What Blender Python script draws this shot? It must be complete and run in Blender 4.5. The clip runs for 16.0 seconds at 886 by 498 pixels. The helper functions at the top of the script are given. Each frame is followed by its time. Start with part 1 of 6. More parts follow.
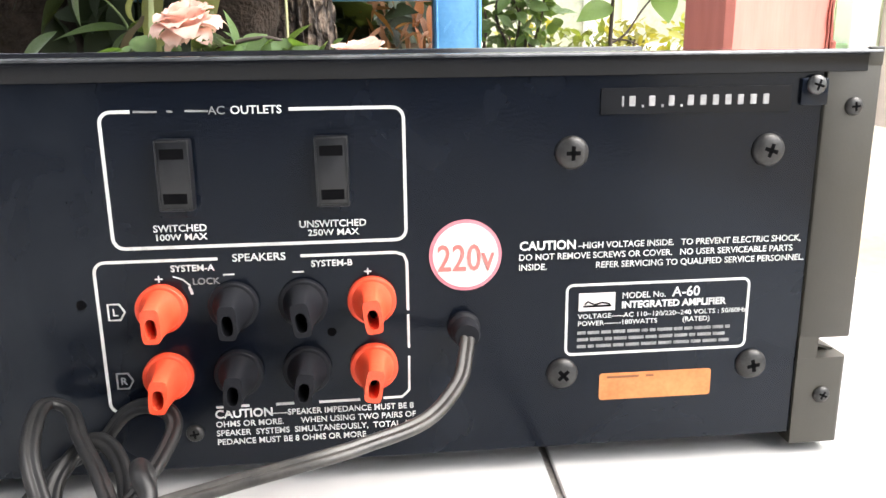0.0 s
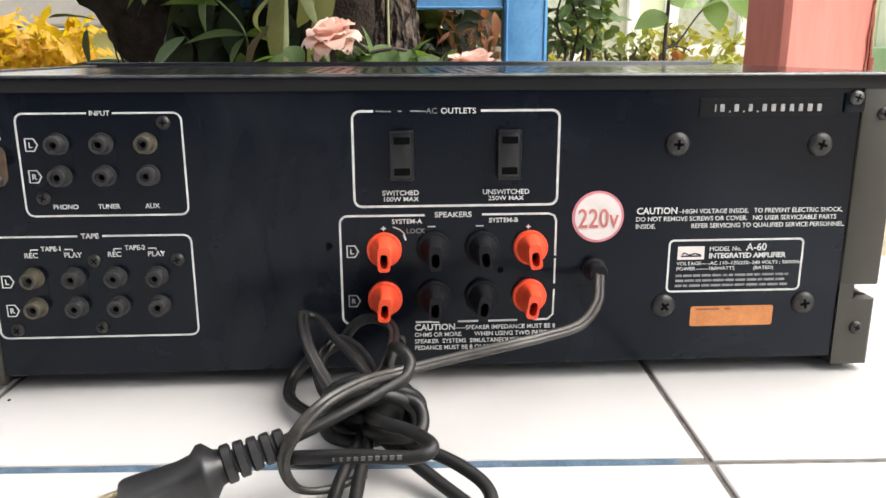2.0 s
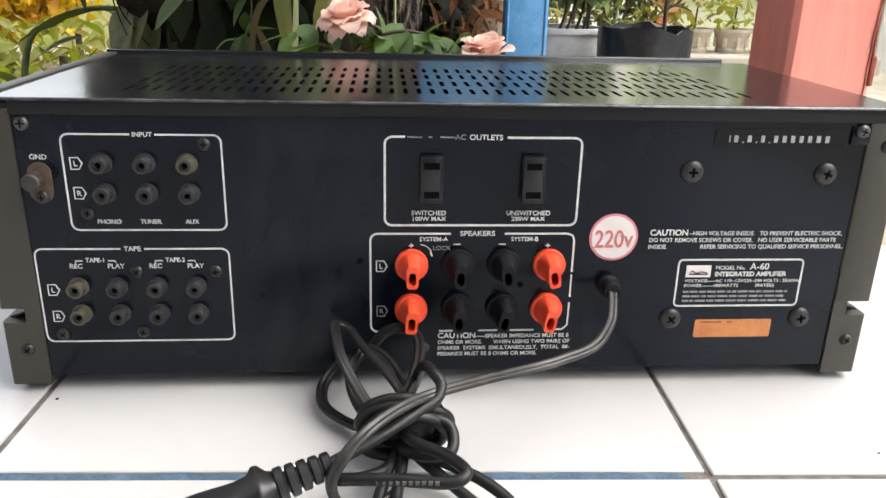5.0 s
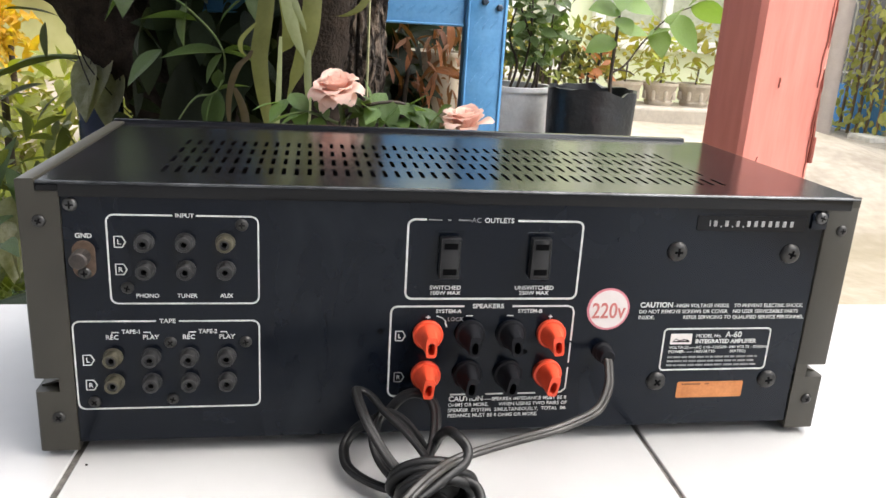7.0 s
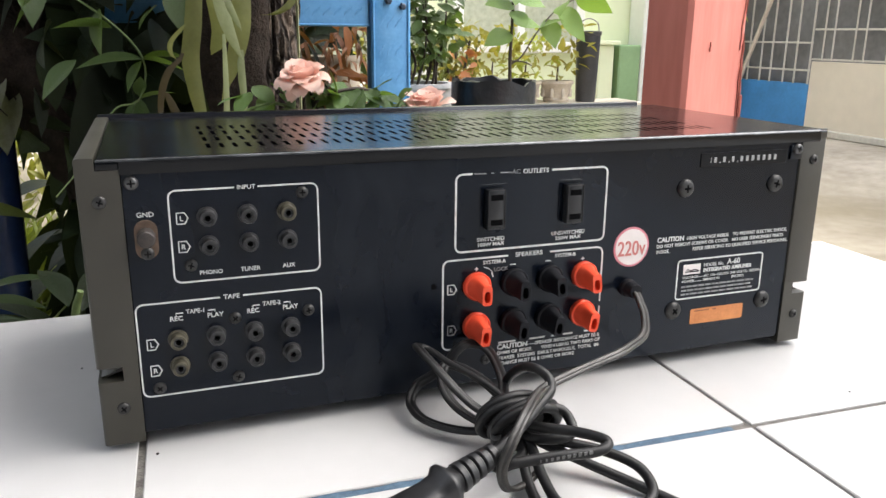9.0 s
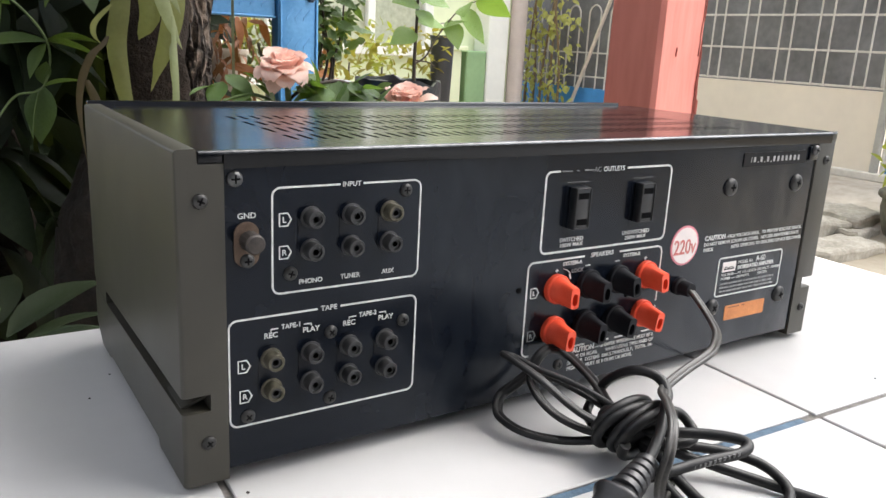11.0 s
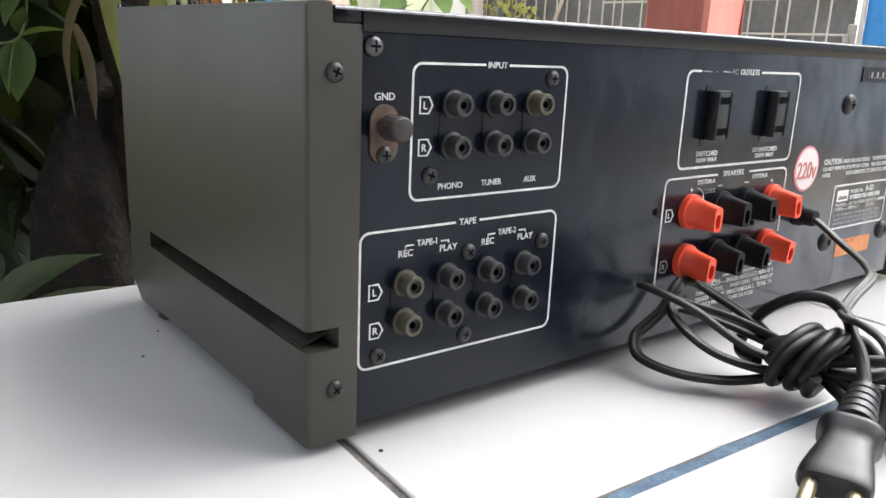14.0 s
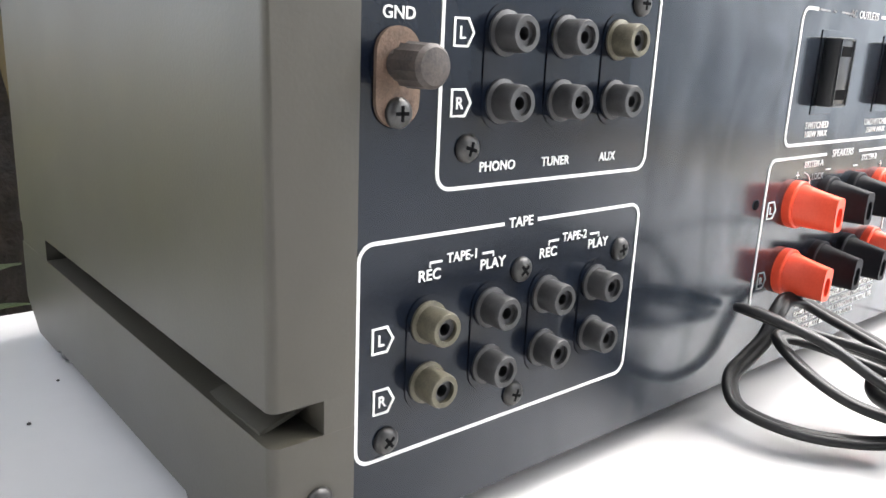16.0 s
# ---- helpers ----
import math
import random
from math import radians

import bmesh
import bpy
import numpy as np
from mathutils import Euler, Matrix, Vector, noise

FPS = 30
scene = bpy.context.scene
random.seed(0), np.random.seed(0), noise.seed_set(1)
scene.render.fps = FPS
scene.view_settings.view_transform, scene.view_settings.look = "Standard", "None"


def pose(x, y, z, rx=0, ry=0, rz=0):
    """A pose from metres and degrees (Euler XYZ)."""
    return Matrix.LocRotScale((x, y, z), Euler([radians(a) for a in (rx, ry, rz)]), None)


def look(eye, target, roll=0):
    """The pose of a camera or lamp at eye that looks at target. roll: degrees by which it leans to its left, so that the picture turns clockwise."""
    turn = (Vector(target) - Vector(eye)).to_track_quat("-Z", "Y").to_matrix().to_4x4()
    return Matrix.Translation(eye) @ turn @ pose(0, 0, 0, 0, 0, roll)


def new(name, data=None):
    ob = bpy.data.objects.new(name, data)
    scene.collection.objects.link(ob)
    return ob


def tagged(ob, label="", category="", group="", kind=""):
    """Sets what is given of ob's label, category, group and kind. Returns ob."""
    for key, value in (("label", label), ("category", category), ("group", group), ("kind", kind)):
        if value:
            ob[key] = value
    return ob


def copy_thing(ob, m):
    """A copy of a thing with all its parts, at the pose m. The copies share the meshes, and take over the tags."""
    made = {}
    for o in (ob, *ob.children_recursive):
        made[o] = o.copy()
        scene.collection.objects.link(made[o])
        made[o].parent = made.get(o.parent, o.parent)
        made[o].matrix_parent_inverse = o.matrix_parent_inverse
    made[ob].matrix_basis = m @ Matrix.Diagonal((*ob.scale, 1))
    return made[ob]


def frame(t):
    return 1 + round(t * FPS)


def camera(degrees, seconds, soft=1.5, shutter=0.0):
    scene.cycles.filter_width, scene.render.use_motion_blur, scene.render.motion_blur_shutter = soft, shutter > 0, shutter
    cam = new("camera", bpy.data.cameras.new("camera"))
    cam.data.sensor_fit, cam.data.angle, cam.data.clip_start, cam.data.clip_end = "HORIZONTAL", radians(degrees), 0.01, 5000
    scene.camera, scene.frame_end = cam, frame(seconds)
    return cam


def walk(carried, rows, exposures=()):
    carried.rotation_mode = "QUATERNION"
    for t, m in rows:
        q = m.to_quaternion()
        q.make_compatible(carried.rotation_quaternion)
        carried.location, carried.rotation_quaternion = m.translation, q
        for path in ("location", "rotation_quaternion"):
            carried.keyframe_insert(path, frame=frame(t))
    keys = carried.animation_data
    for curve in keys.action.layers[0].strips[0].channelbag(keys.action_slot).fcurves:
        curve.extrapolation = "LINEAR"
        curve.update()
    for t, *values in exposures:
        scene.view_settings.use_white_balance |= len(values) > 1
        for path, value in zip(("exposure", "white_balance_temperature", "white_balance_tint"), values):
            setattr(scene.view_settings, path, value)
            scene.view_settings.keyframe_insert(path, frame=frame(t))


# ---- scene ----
cam = camera(59.0, 16.0)
PATH = [
    (0, (0.04661, -0.25083, 0.14625), (0.2366, 1.6792, -0.3427), -0.71),
    (0.5, (0.025, -0.28193, 0.15942), (0.192, 1.6421, -0.3596), -0.61),
    (1, (0.00762, -0.30297, 0.171), (0.2106, 1.62, -0.338), -0.37),
    (1.5, (-0.00447, -0.33263, 0.16572), (0.1675, 1.5984, -0.3283), -0.18),
    (2, (-0.01431, -0.35225, 0.15616), (0.0997, 1.5817, -0.3388), -0.14),
    (2.5, (-0.02065, -0.35789, 0.16299), (0.0873, 1.5741, -0.344), 0.27),
    (3, (-0.02474, -0.3605, 0.16575), (0.0913, 1.5715, -0.3412), 0.17),
    (3.5, (-0.02603, -0.36194, 0.16543), (0.09, 1.5711, -0.3326), -0.01),
    (3.7, (-0.02786, -0.3627, 0.16594), (0.0841, 1.5723, -0.3281), -0.04),
    (5.8, (-0.05009, -0.34537, 0.2347), (0.1569, 1.4906, -0.5293), 3.14),
    (6, (-0.0568, -0.34187, 0.23946), (0.1772, 1.4911, -0.5255), 3.19),
    (6.5, (-0.07174, -0.35858, 0.24002), (0.2443, 1.4944, -0.444), 3.27),
    (7, (-0.08319, -0.38114, 0.23054), (0.2528, 1.5039, -0.3465), 3.48),
    (7.5, (-0.09803, -0.39626, 0.21533), (0.265, 1.4897, -0.3397), 3.06),
    (8, (-0.11919, -0.40717, 0.21013), (0.3478, 1.4618, -0.3279), 2.16),
    (8.2, (-0.13087, -0.40679, 0.20514), (0.3721, 1.4572, -0.3189), 1.47),
    (10.3, (-0.26628, -0.31834, 0.19754), (0.7167, 1.3427, -0.3255), 2.23),
    (10.5, (-0.27584, -0.31208, 0.19322), (0.7452, 1.3309, -0.3158), 2.38),
    (11, (-0.29361, -0.29863, 0.18978), (0.7804, 1.3104, -0.3182), 3.01),
    (11.5, (-0.30144, -0.2923, 0.18947), (0.8006, 1.2987, -0.3145), 3.39),
    (12, (-0.30223, -0.2933, 0.19065), (0.7948, 1.3057, -0.2984), 3.42),
    (12.5, (-0.30436, -0.29361, 0.19023), (0.7996, 1.3004, -0.3008), 3.27),
    (13, (-0.30843, -0.29397, 0.18597), (0.8096, 1.29, -0.304), 2.91),
    (13.5, (-0.32322, -0.26767, 0.15199), (0.8148, 1.2963, -0.359), 3.08),
    (14, (-0.3282, -0.21184, 0.13512), (0.8598, 1.3172, -0.3659), 2.56),
    (14.5, (-0.31704, -0.17705, 0.12761), (0.927, 1.3069, -0.3724), 3.32),
    (15, (-0.3081, -0.15275, 0.12431), (0.9949, 1.2912, -0.3417), 3.07),
    (15.5, (-0.29468, -0.13209, 0.11635), (1.0153, 1.2979, -0.3726), 3.41),
    (16, (-0.28128, -0.12239, 0.11326), (0.9787, 1.3466, -0.3897), 2.56),
]
EXPOSURES = [(0.0, 2.72, 6600, 10), (1.0, 2.45, 6650, 10), (2.0, 2.0, 6750, 10), (3.0, 1.86, 6700, 10), (6.0, 1.9, 6600, 10), (7.0, 1.96, 6600, 10), (8.2, 1.86, 6550, 10), (10.3, 1.9, 6450, 10), (13.0, 1.96, 6400, 10), (14.0, 2.08, 6350, 10), (15.0, 2.62, 6400, 10), (16.0, 3.08, 6450, 10)]
walk(cam, [(t, look(eye, target, roll)) for t, eye, target, roll in PATH], EXPOSURES)

# ---- light ----
world = bpy.data.worlds.new("sky")
scene.world = world
world.use_nodes = True
wn = world.node_tree.nodes
sky = wn.new("ShaderNodeTexSky")
sky.sky_type = "NISHITA"
sky.sun_disc = False
sky.sun_elevation, sky.sun_rotation = radians(58), radians(95)
sky.air_density, sky.dust_density = 1.0, 3.0
pale = wn.new("ShaderNodeHueSaturation")  # thin white overcast
pale.inputs["Saturation"].default_value = 0.3
world.node_tree.links.new(sky.outputs[0], pale.inputs["Color"])
world.node_tree.links.new(pale.outputs[0], wn["Background"].inputs[0])
wn["Background"].inputs[1].default_value = 0.15
sun = bpy.data.lights.new("sun", "SUN")
sun.energy, sun.angle, sun.color = 1.0, radians(80), (1.0, 0.95, 0.88)
sun_ob = new("sun", sun)
sun_ob.matrix_world = look((2.0, -1.25, 3.4), (0, 0, 0))

# ---- materials ----
MATS = {}


def mat(name, color, rough=0.5, metal=0.0, var=0.12, scale=40.0, bump=0.0, bump_scale=None, rough_var=0.08,
        tint=None, per_object=0.0, spec=0.5, stretch=(1, 1, 1), transmit=0.0, subsurface=0.0, coat=0.0):
    """Procedural surface: two scales of colour variation, roughness variation and fine relief."""
    if name in MATS:
        return MATS[name]
    m = bpy.data.materials.new(name)
    m.use_nodes = True
    nt = m.node_tree
    n, l = nt.nodes, nt.links
    b = n["Principled BSDF"]
    co = n.new("ShaderNodeTexCoord")
    mp = n.new("ShaderNodeMapping")
    mp.inputs["Scale"].default_value = stretch
    l.new(co.outputs["Object"], mp.inputs["Vector"])
    n1, n2 = n.new("ShaderNodeTexNoise"), n.new("ShaderNodeTexNoise")
    n1.inputs["Scale"].default_value, n2.inputs["Scale"].default_value = scale, scale * 7.3
    n1.inputs["Detail"].default_value, n2.inputs["Detail"].default_value = 4, 3
    l.new(mp.outputs[0], n1.inputs["Vector"])
    l.new(mp.outputs[0], n2.inputs["Vector"])
    mixv = n.new("ShaderNodeMix")
    mixv.inputs["Factor"].default_value = 0.35
    l.new(n1.outputs["Fac"], mixv.inputs["A"])
    l.new(n2.outputs["Fac"], mixv.inputs["B"])
    ramp = n.new("ShaderNodeValToRGB")
    c = Vector(color[:3])
    lo, hi = c * (1 - var), c * (1 + var)
    if tint is not None:
        hi = Vector(tint)
    ramp.color_ramp.elements[0].position, ramp.color_ramp.elements[1].position = 0.32, 0.68
    ramp.color_ramp.elements[0].color = (*lo, 1)
    ramp.color_ramp.elements[1].color = (*hi, 1)
    l.new(mixv.outputs["Result"], ramp.inputs["Fac"])
    last = ramp.outputs["Color"]
    if per_object:
        info = n.new("ShaderNodeObjectInfo")
        mr = n.new("ShaderNodeMapRange")
        mr.inputs["To Min"].default_value, mr.inputs["To Max"].default_value = 1 - per_object, 1 + per_object
        l.new(info.outputs["Random"], mr.inputs["Value"])
        hs = n.new("ShaderNodeHueSaturation")
        l.new(mr.outputs[0], hs.inputs["Value"])
        l.new(last, hs.inputs["Color"])
        last = hs.outputs["Color"]
    l.new(last, b.inputs["Base Color"])
    rr = n.new("ShaderNodeMapRange")
    rr.inputs["To Min"].default_value, rr.inputs["To Max"].default_value = max(0.02, rough - rough_var), min(1, rough + rough_var)
    l.new(n1.outputs["Fac"], rr.inputs["Value"])
    l.new(rr.outputs[0], b.inputs["Roughness"])
    b.inputs["Metallic"].default_value = metal
    b.inputs["Specular IOR Level"].default_value = spec
    b.inputs["Coat Weight"].default_value = coat
    if transmit:
        b.inputs["Transmission Weight"].default_value = transmit
    if subsurface:
        b.inputs["Subsurface Weight"].default_value = subsurface
        b.inputs["Subsurface Radius"].default_value = (0.01, 0.005, 0.003)
    if bump:
        bp = n.new("ShaderNodeBump")
        bp.inputs["Strength"].default_value = 1.0
        bp.inputs["Distance"].default_value = bump
        nb = n.new("ShaderNodeTexNoise")
        nb.inputs["Scale"].default_value = bump_scale or scale * 4
        nb.inputs["Detail"].default_value = 6
        l.new(mp.outputs[0], nb.inputs["Vector"])
        l.new(nb.outputs["Fac"], bp.inputs["Height"])
        l.new(bp.outputs[0], b.inputs["Normal"])
    MATS[name] = m
    return m


def leaf_mat(name, color, rough=0.45, tint=None, per_object=0.3, scale=30.0, spec=0.45):
    """Leaf: thin, glossy, lets a little light through."""
    m = mat(name, color, rough, var=0.25, scale=scale, tint=tint, per_object=per_object, bump=0.0006, bump_scale=120, spec=spec)
    n, l = m.node_tree.nodes, m.node_tree.links
    b, out = n["Principled BSDF"], n["Material Output"]
    tr = n.new("ShaderNodeBsdfTranslucent")
    tr.inputs["Color"].default_value = (color[0] * 1.6 + 0.01, color[1] * 1.7, color[2] * 0.6, 1)
    mx = n.new("ShaderNodeMixShader")
    mx.inputs[0].default_value = 0.3
    l.new(b.outputs[0], mx.inputs[1])
    l.new(tr.outputs[0], mx.inputs[2])
    l.new(mx.outputs[0], out.inputs["Surface"])
    return m


M_PANEL = mat("black_enamel", (0.0019, 0.0033, 0.0073), 0.16, var=0.12, scale=18, bump=0.00003, bump_scale=900, rough_var=0.04, spec=0.24)

# smudges of dust and handling on the black panel
nt = M_PANEL.node_tree
b_ = nt.nodes["Principled BSDF"]
sm, sr, sx_ = nt.nodes.new("ShaderNodeTexNoise"), nt.nodes.new("ShaderNodeValToRGB"), nt.nodes.new("ShaderNodeMix")
sm.inputs["Scale"].default_value, sm.inputs["Detail"].default_value, sm.inputs["Distortion"].default_value = 22, 7, 1.2
sr.color_ramp.elements[0].position, sr.color_ramp.elements[1].position = 0.55, 0.85
sx_.data_type = "RGBA"
co_ = nt.nodes.new("ShaderNodeTexCoord")
nt.links.new(co_.outputs["Object"], sm.inputs["Vector"])
src = b_.inputs["Base Color"].links[0].from_socket
nt.links.new(sm.outputs["Fac"], sr.inputs["Fac"])
nt.links.new(sr.outputs["Color"], sx_.inputs["Factor"])
nt.links.new(src, sx_.inputs[6])
sx_.inputs[7].default_value = (0.0065, 0.0085, 0.0135, 1)
# wiped streaks of grime between the two socket groups
sep, band, patch, both, wipe = (nt.nodes.new(k) for k in ("ShaderNodeSeparateXYZ", "ShaderNodeMapRange", "ShaderNodeValToRGB", "ShaderNodeMath", "ShaderNodeMix"))
mp_, wn_ = nt.nodes.new("ShaderNodeMapping"), nt.nodes.new("ShaderNodeTexNoise")
mp_.inputs["Scale"].default_value = (1.0, 1.0, 0.45)
wn_.inputs["Scale"].default_value, wn_.inputs["Detail"].default_value, wn_.inputs["Distortion"].default_value = 42, 8, 0.7
absx = nt.nodes.new("ShaderNodeMath")
absx.operation = "ABSOLUTE"
off = nt.nodes.new("ShaderNodeMath")
off.inputs[1].default_value = 0.068
nt.links.new(co_.outputs["Object"], sep.inputs[0])
nt.links.new(co_.outputs["Object"], mp_.inputs["Vector"])
nt.links.new(mp_.outputs[0], wn_.inputs["Vector"])
nt.links.new(sep.outputs["X"], off.inputs[0])
nt.links.new(off.outputs[0], absx.inputs[0])
nt.links.new(absx.outputs[0], band.inputs["Value"])
band.inputs["From Min"].default_value, band.inputs["From Max"].default_value = 0.020, 0.046
band.inputs["To Min"].default_value, band.inputs["To Max"].default_value = 1.0, 0.0
patch.color_ramp.elements[0].position, patch.color_ramp.elements[1].position = 0.36, 0.72
both.operation = "MULTIPLY"
wipe.data_type = "RGBA"
nt.links.new(wn_.outputs["Fac"], patch.inputs["Fac"])
nt.links.new(patch.outputs["Color"], both.inputs[0])
nt.links.new(band.outputs[0], both.inputs[1])
nt.links.new(both.outputs[0], wipe.inputs["Factor"])
nt.links.new(sx_.outputs[2], wipe.inputs[6])
wipe.inputs[7].default_value = (0.0085, 0.0105, 0.0145, 1)
nt.links.new(wipe.outputs[2], b_.inputs["Base Color"])
# the dust film shows at a slant
film = nt.nodes.new("ShaderNodeMapRange")
film.inputs["To Min"].default_value, film.inputs["To Max"].default_value = 0.10, 0.26
nt.links.new(both.outputs[0], film.inputs["Value"])
nt.links.new(film.outputs[0], b_.inputs["Sheen Weight"])
b_.inputs["Sheen Roughness"].default_value = 0.4
b_.inputs["Sheen Tint"].default_value = (0.70, 0.84, 1.0, 1)
# clear varnish that shines at a slant
facing, varnish = nt.nodes.new("ShaderNodeLayerWeight"), nt.nodes.new("ShaderNodeMapRange")
facing.inputs["Blend"].default_value = 0.5
varnish.inputs["From Min"].default_value, varnish.inputs["From Max"].default_value = 0.34, 0.58
varnish.inputs["To Min"].default_value, varnish.inputs["To Max"].default_value = 0.0, 0.85
nt.links.new(facing.outputs["Facing"], varnish.inputs["Value"])
worn, keep = nt.nodes.new("ShaderNodeMapRange"), nt.nodes.new("ShaderNodeMath")
worn.inputs["From Min"].default_value, worn.inputs["From Max"].default_value = 0.36, 0.60
worn.inputs["To Min"].default_value, worn.inputs["To Max"].default_value = 0.30, 1.0
keep.operation = "MULTIPLY"
nt.links.new(wn_.outputs["Fac"], worn.inputs["Value"])
nt.links.new(varnish.outputs[0], keep.inputs[0])
nt.links.new(worn.outputs[0], keep.inputs[1])
nt.links.new(keep.outputs[0], b_.inputs["Coat Weight"])
b_.inputs["Specular Tint"].default_value = (0.90, 0.95, 1.0, 1)
b_.inputs["Coat Roughness"].default_value = 0.13
b_.inputs["Coat IOR"].default_value = 1.6
dull = nt.nodes.new("ShaderNodeMix")
rsrc = b_.inputs["Roughness"].links[0].from_socket
nt.links.new(both.outputs[0], dull.inputs["Factor"])
nt.links.new(rsrc, dull.inputs["A"])
dull.inputs["B"].default_value = 0.27
nt.links.new(dull.outputs["Result"], b_.inputs["Roughness"])
M_COVER = mat("black_cover_paint", (0.010, 0.010, 0.012), 0.17, var=0.3, scale=12, bump=0.00001, bump_scale=700, rough_var=0.07, spec=0.85)
M_SIDE = mat("grey_side_paint", (0.037, 0.034, 0.0255), 0.46, var=0.1, scale=14, bump=0.00003, bump_scale=1200, rough_var=0.1)
# near-black, mostly for the shade inside holes, slots and the case
M_DARK = mat("dark_inside", (0.003, 0.003, 0.0035), 0.9, var=0.3, spec=0.05)
M_INK = mat("white_silkscreen", (0.62, 0.62, 0.6), 0.6, var=0.2, scale=220)
M_INKDIM = mat("worn_silkscreen", (0.22, 0.22, 0.22), 0.65, var=0.5, scale=260)
M_SCREW = mat("dark_screw_steel", (0.052, 0.051, 0.050), 0.42, metal=0.75, var=0.3, scale=300, bump=0.00004)
M_SCREWB = mat("bright_screw_steel", (0.10, 0.10, 0.10), 0.38, metal=0.85, var=0.3, scale=300)
M_JACK = mat("dull_jack_metal", (0.036, 0.036, 0.037), 0.5, metal=0.4, var=0.35, scale=350, bump=0.00005)
M_BRASS = mat("tarnished_brass", (0.085, 0.077, 0.054), 0.5, metal=0.42, var=0.4, scale=300)
M_BLACKPL = mat("black_plastic", (0.014, 0.014, 0.015), 0.38, var=0.3, scale=120, bump=0.00004, bump_scale=900)
M_RED = mat("orange_red_plastic", (0.80, 0.072, 0.027), 0.4, var=0.08, scale=200, tint=(0.84, 0.10, 0.045), spec=0.4, subsurface=0.05)
M_RUST = mat("rusty_brass", (0.10, 0.058, 0.038), 0.75, metal=0.2, var=0.5, scale=300, bump=0.0002, tint=(0.15, 0.10, 0.07))
M_KNOB = mat("blackened_knob", (0.028, 0.027, 0.028), 0.6, metal=0.3, var=0.5, scale=260, bump=0.0001, tint=(0.07, 0.056, 0.048))
M_POSTB = mat("black_post_plastic", (0.008, 0.0085, 0.011), 0.6, var=0.3, scale=120, bump=0.00004, bump_scale=900, spec=0.18)
M_JPLATE = mat("thin_black_board", (0.0026, 0.0045, 0.0092), 0.24, var=0.3, scale=120, spec=0.25)
M_OUTLET = mat("outlet_plastic", (0.008, 0.0085, 0.010), 0.35, var=0.3, scale=120, bump=0.00004, bump_scale=900)
M_STICK = mat("sticker_white", (0.72, 0.665, 0.64), 0.5, var=0.06, scale=150)
M_PINK = mat("sticker_pink_ring", (0.62, 0.2, 0.24), 0.5, var=0.12, scale=200)
M_RED220 = mat("sticker_red_print", (0.52, 0.16, 0.14), 0.5, var=0.1, scale=300)
M_ORANGE = mat("orange_paper_label", (0.56, 0.19, 0.055), 0.62, var=0.2, scale=90, tint=(0.66, 0.26, 0.09))
M_TAPE = mat("embossed_tape", (0.0035, 0.0042, 0.0062), 0.3, var=0.2, spec=0.22)
M_TAPEINK = mat("stressed_tape_white", (0.34, 0.34, 0.34), 0.6, var=0.25, scale=400)
M_CORD = mat("black_cord_rubber", (0.0065, 0.0068, 0.0078), 0.46, var=0.3, scale=160, bump=0.00008, bump_scale=600, tint=(0.013, 0.0125, 0.0125), spec=0.35)
M_LEAD = mat("worn_grey_cord", (0.012, 0.0115, 0.011), 0.42, var=0.3, scale=120, bump=0.00005, bump_scale=600, tint=(0.045, 0.041, 0.036))
M_CORDTXT = mat("cord_print", (0.09, 0.09, 0.09), 0.5, var=0.3, scale=300)
M_PIN = mat("dull_brass_pin", (0.45, 0.38, 0.25), 0.4, metal=0.8, var=0.2, scale=200)
M_TILE = mat("white_glazed_tile", (0.475, 0.471, 0.465), 0.16, var=0.03, scale=9, bump=0.00012, bump_scale=26, rough_var=0.06, per_object=0.02)
M_GROUT = mat("dirty_grout", (0.075, 0.069, 0.062), 0.9, var=0.5, scale=140, bump=0.0005, tint=(0.19, 0.175, 0.16))
M_BLUEGROUT = mat("blue_grout", (0.034, 0.072, 0.118), 0.75, var=0.35, scale=90, bump=0.0003, tint=(0.085, 0.145, 0.21))

# ---- mesh helpers ----


def finish(name, bm, material, parent=None, label="", smooth=None):
    """A bmesh as one mesh object, under parent where one is given."""
    me = bpy.data.meshes.new(name)
    bmesh.ops.recalc_face_normals(bm, faces=bm.faces[:])
    if smooth is not None:
        for f in bm.faces:
            f.smooth = True
        for e in bm.edges:
            if len(e.link_faces) == 2 and e.calc_face_angle(0) > radians(smooth):
                e.smooth = False
    bm.to_mesh(me)
    bm.free()
    me.materials.append(material)
    ob = new(name, me)
    if parent is not None:
        ob.parent = parent
    if label:
        tagged(ob, label)
    return ob


def part(name, bm, material, parent, label="", smooth=35):
    return finish(name, bm, material, parent, label, smooth)


def thing(name, label, category, loc=(0, 0, 0), group="", kind=""):
    return tagged_at(new(name), loc, label, category, group, kind)


def tagged_at(ob, loc, label, category, group, kind):
    ob.location = loc
    return tagged(ob, label, category, group, kind)


def share(name, src, parent, m, label=""):
    """Another object on the mesh of src."""
    ob = new(name, src.data)
    ob.parent = parent
    ob.matrix_basis = m
    if label:
        tagged(ob, label)
    return ob


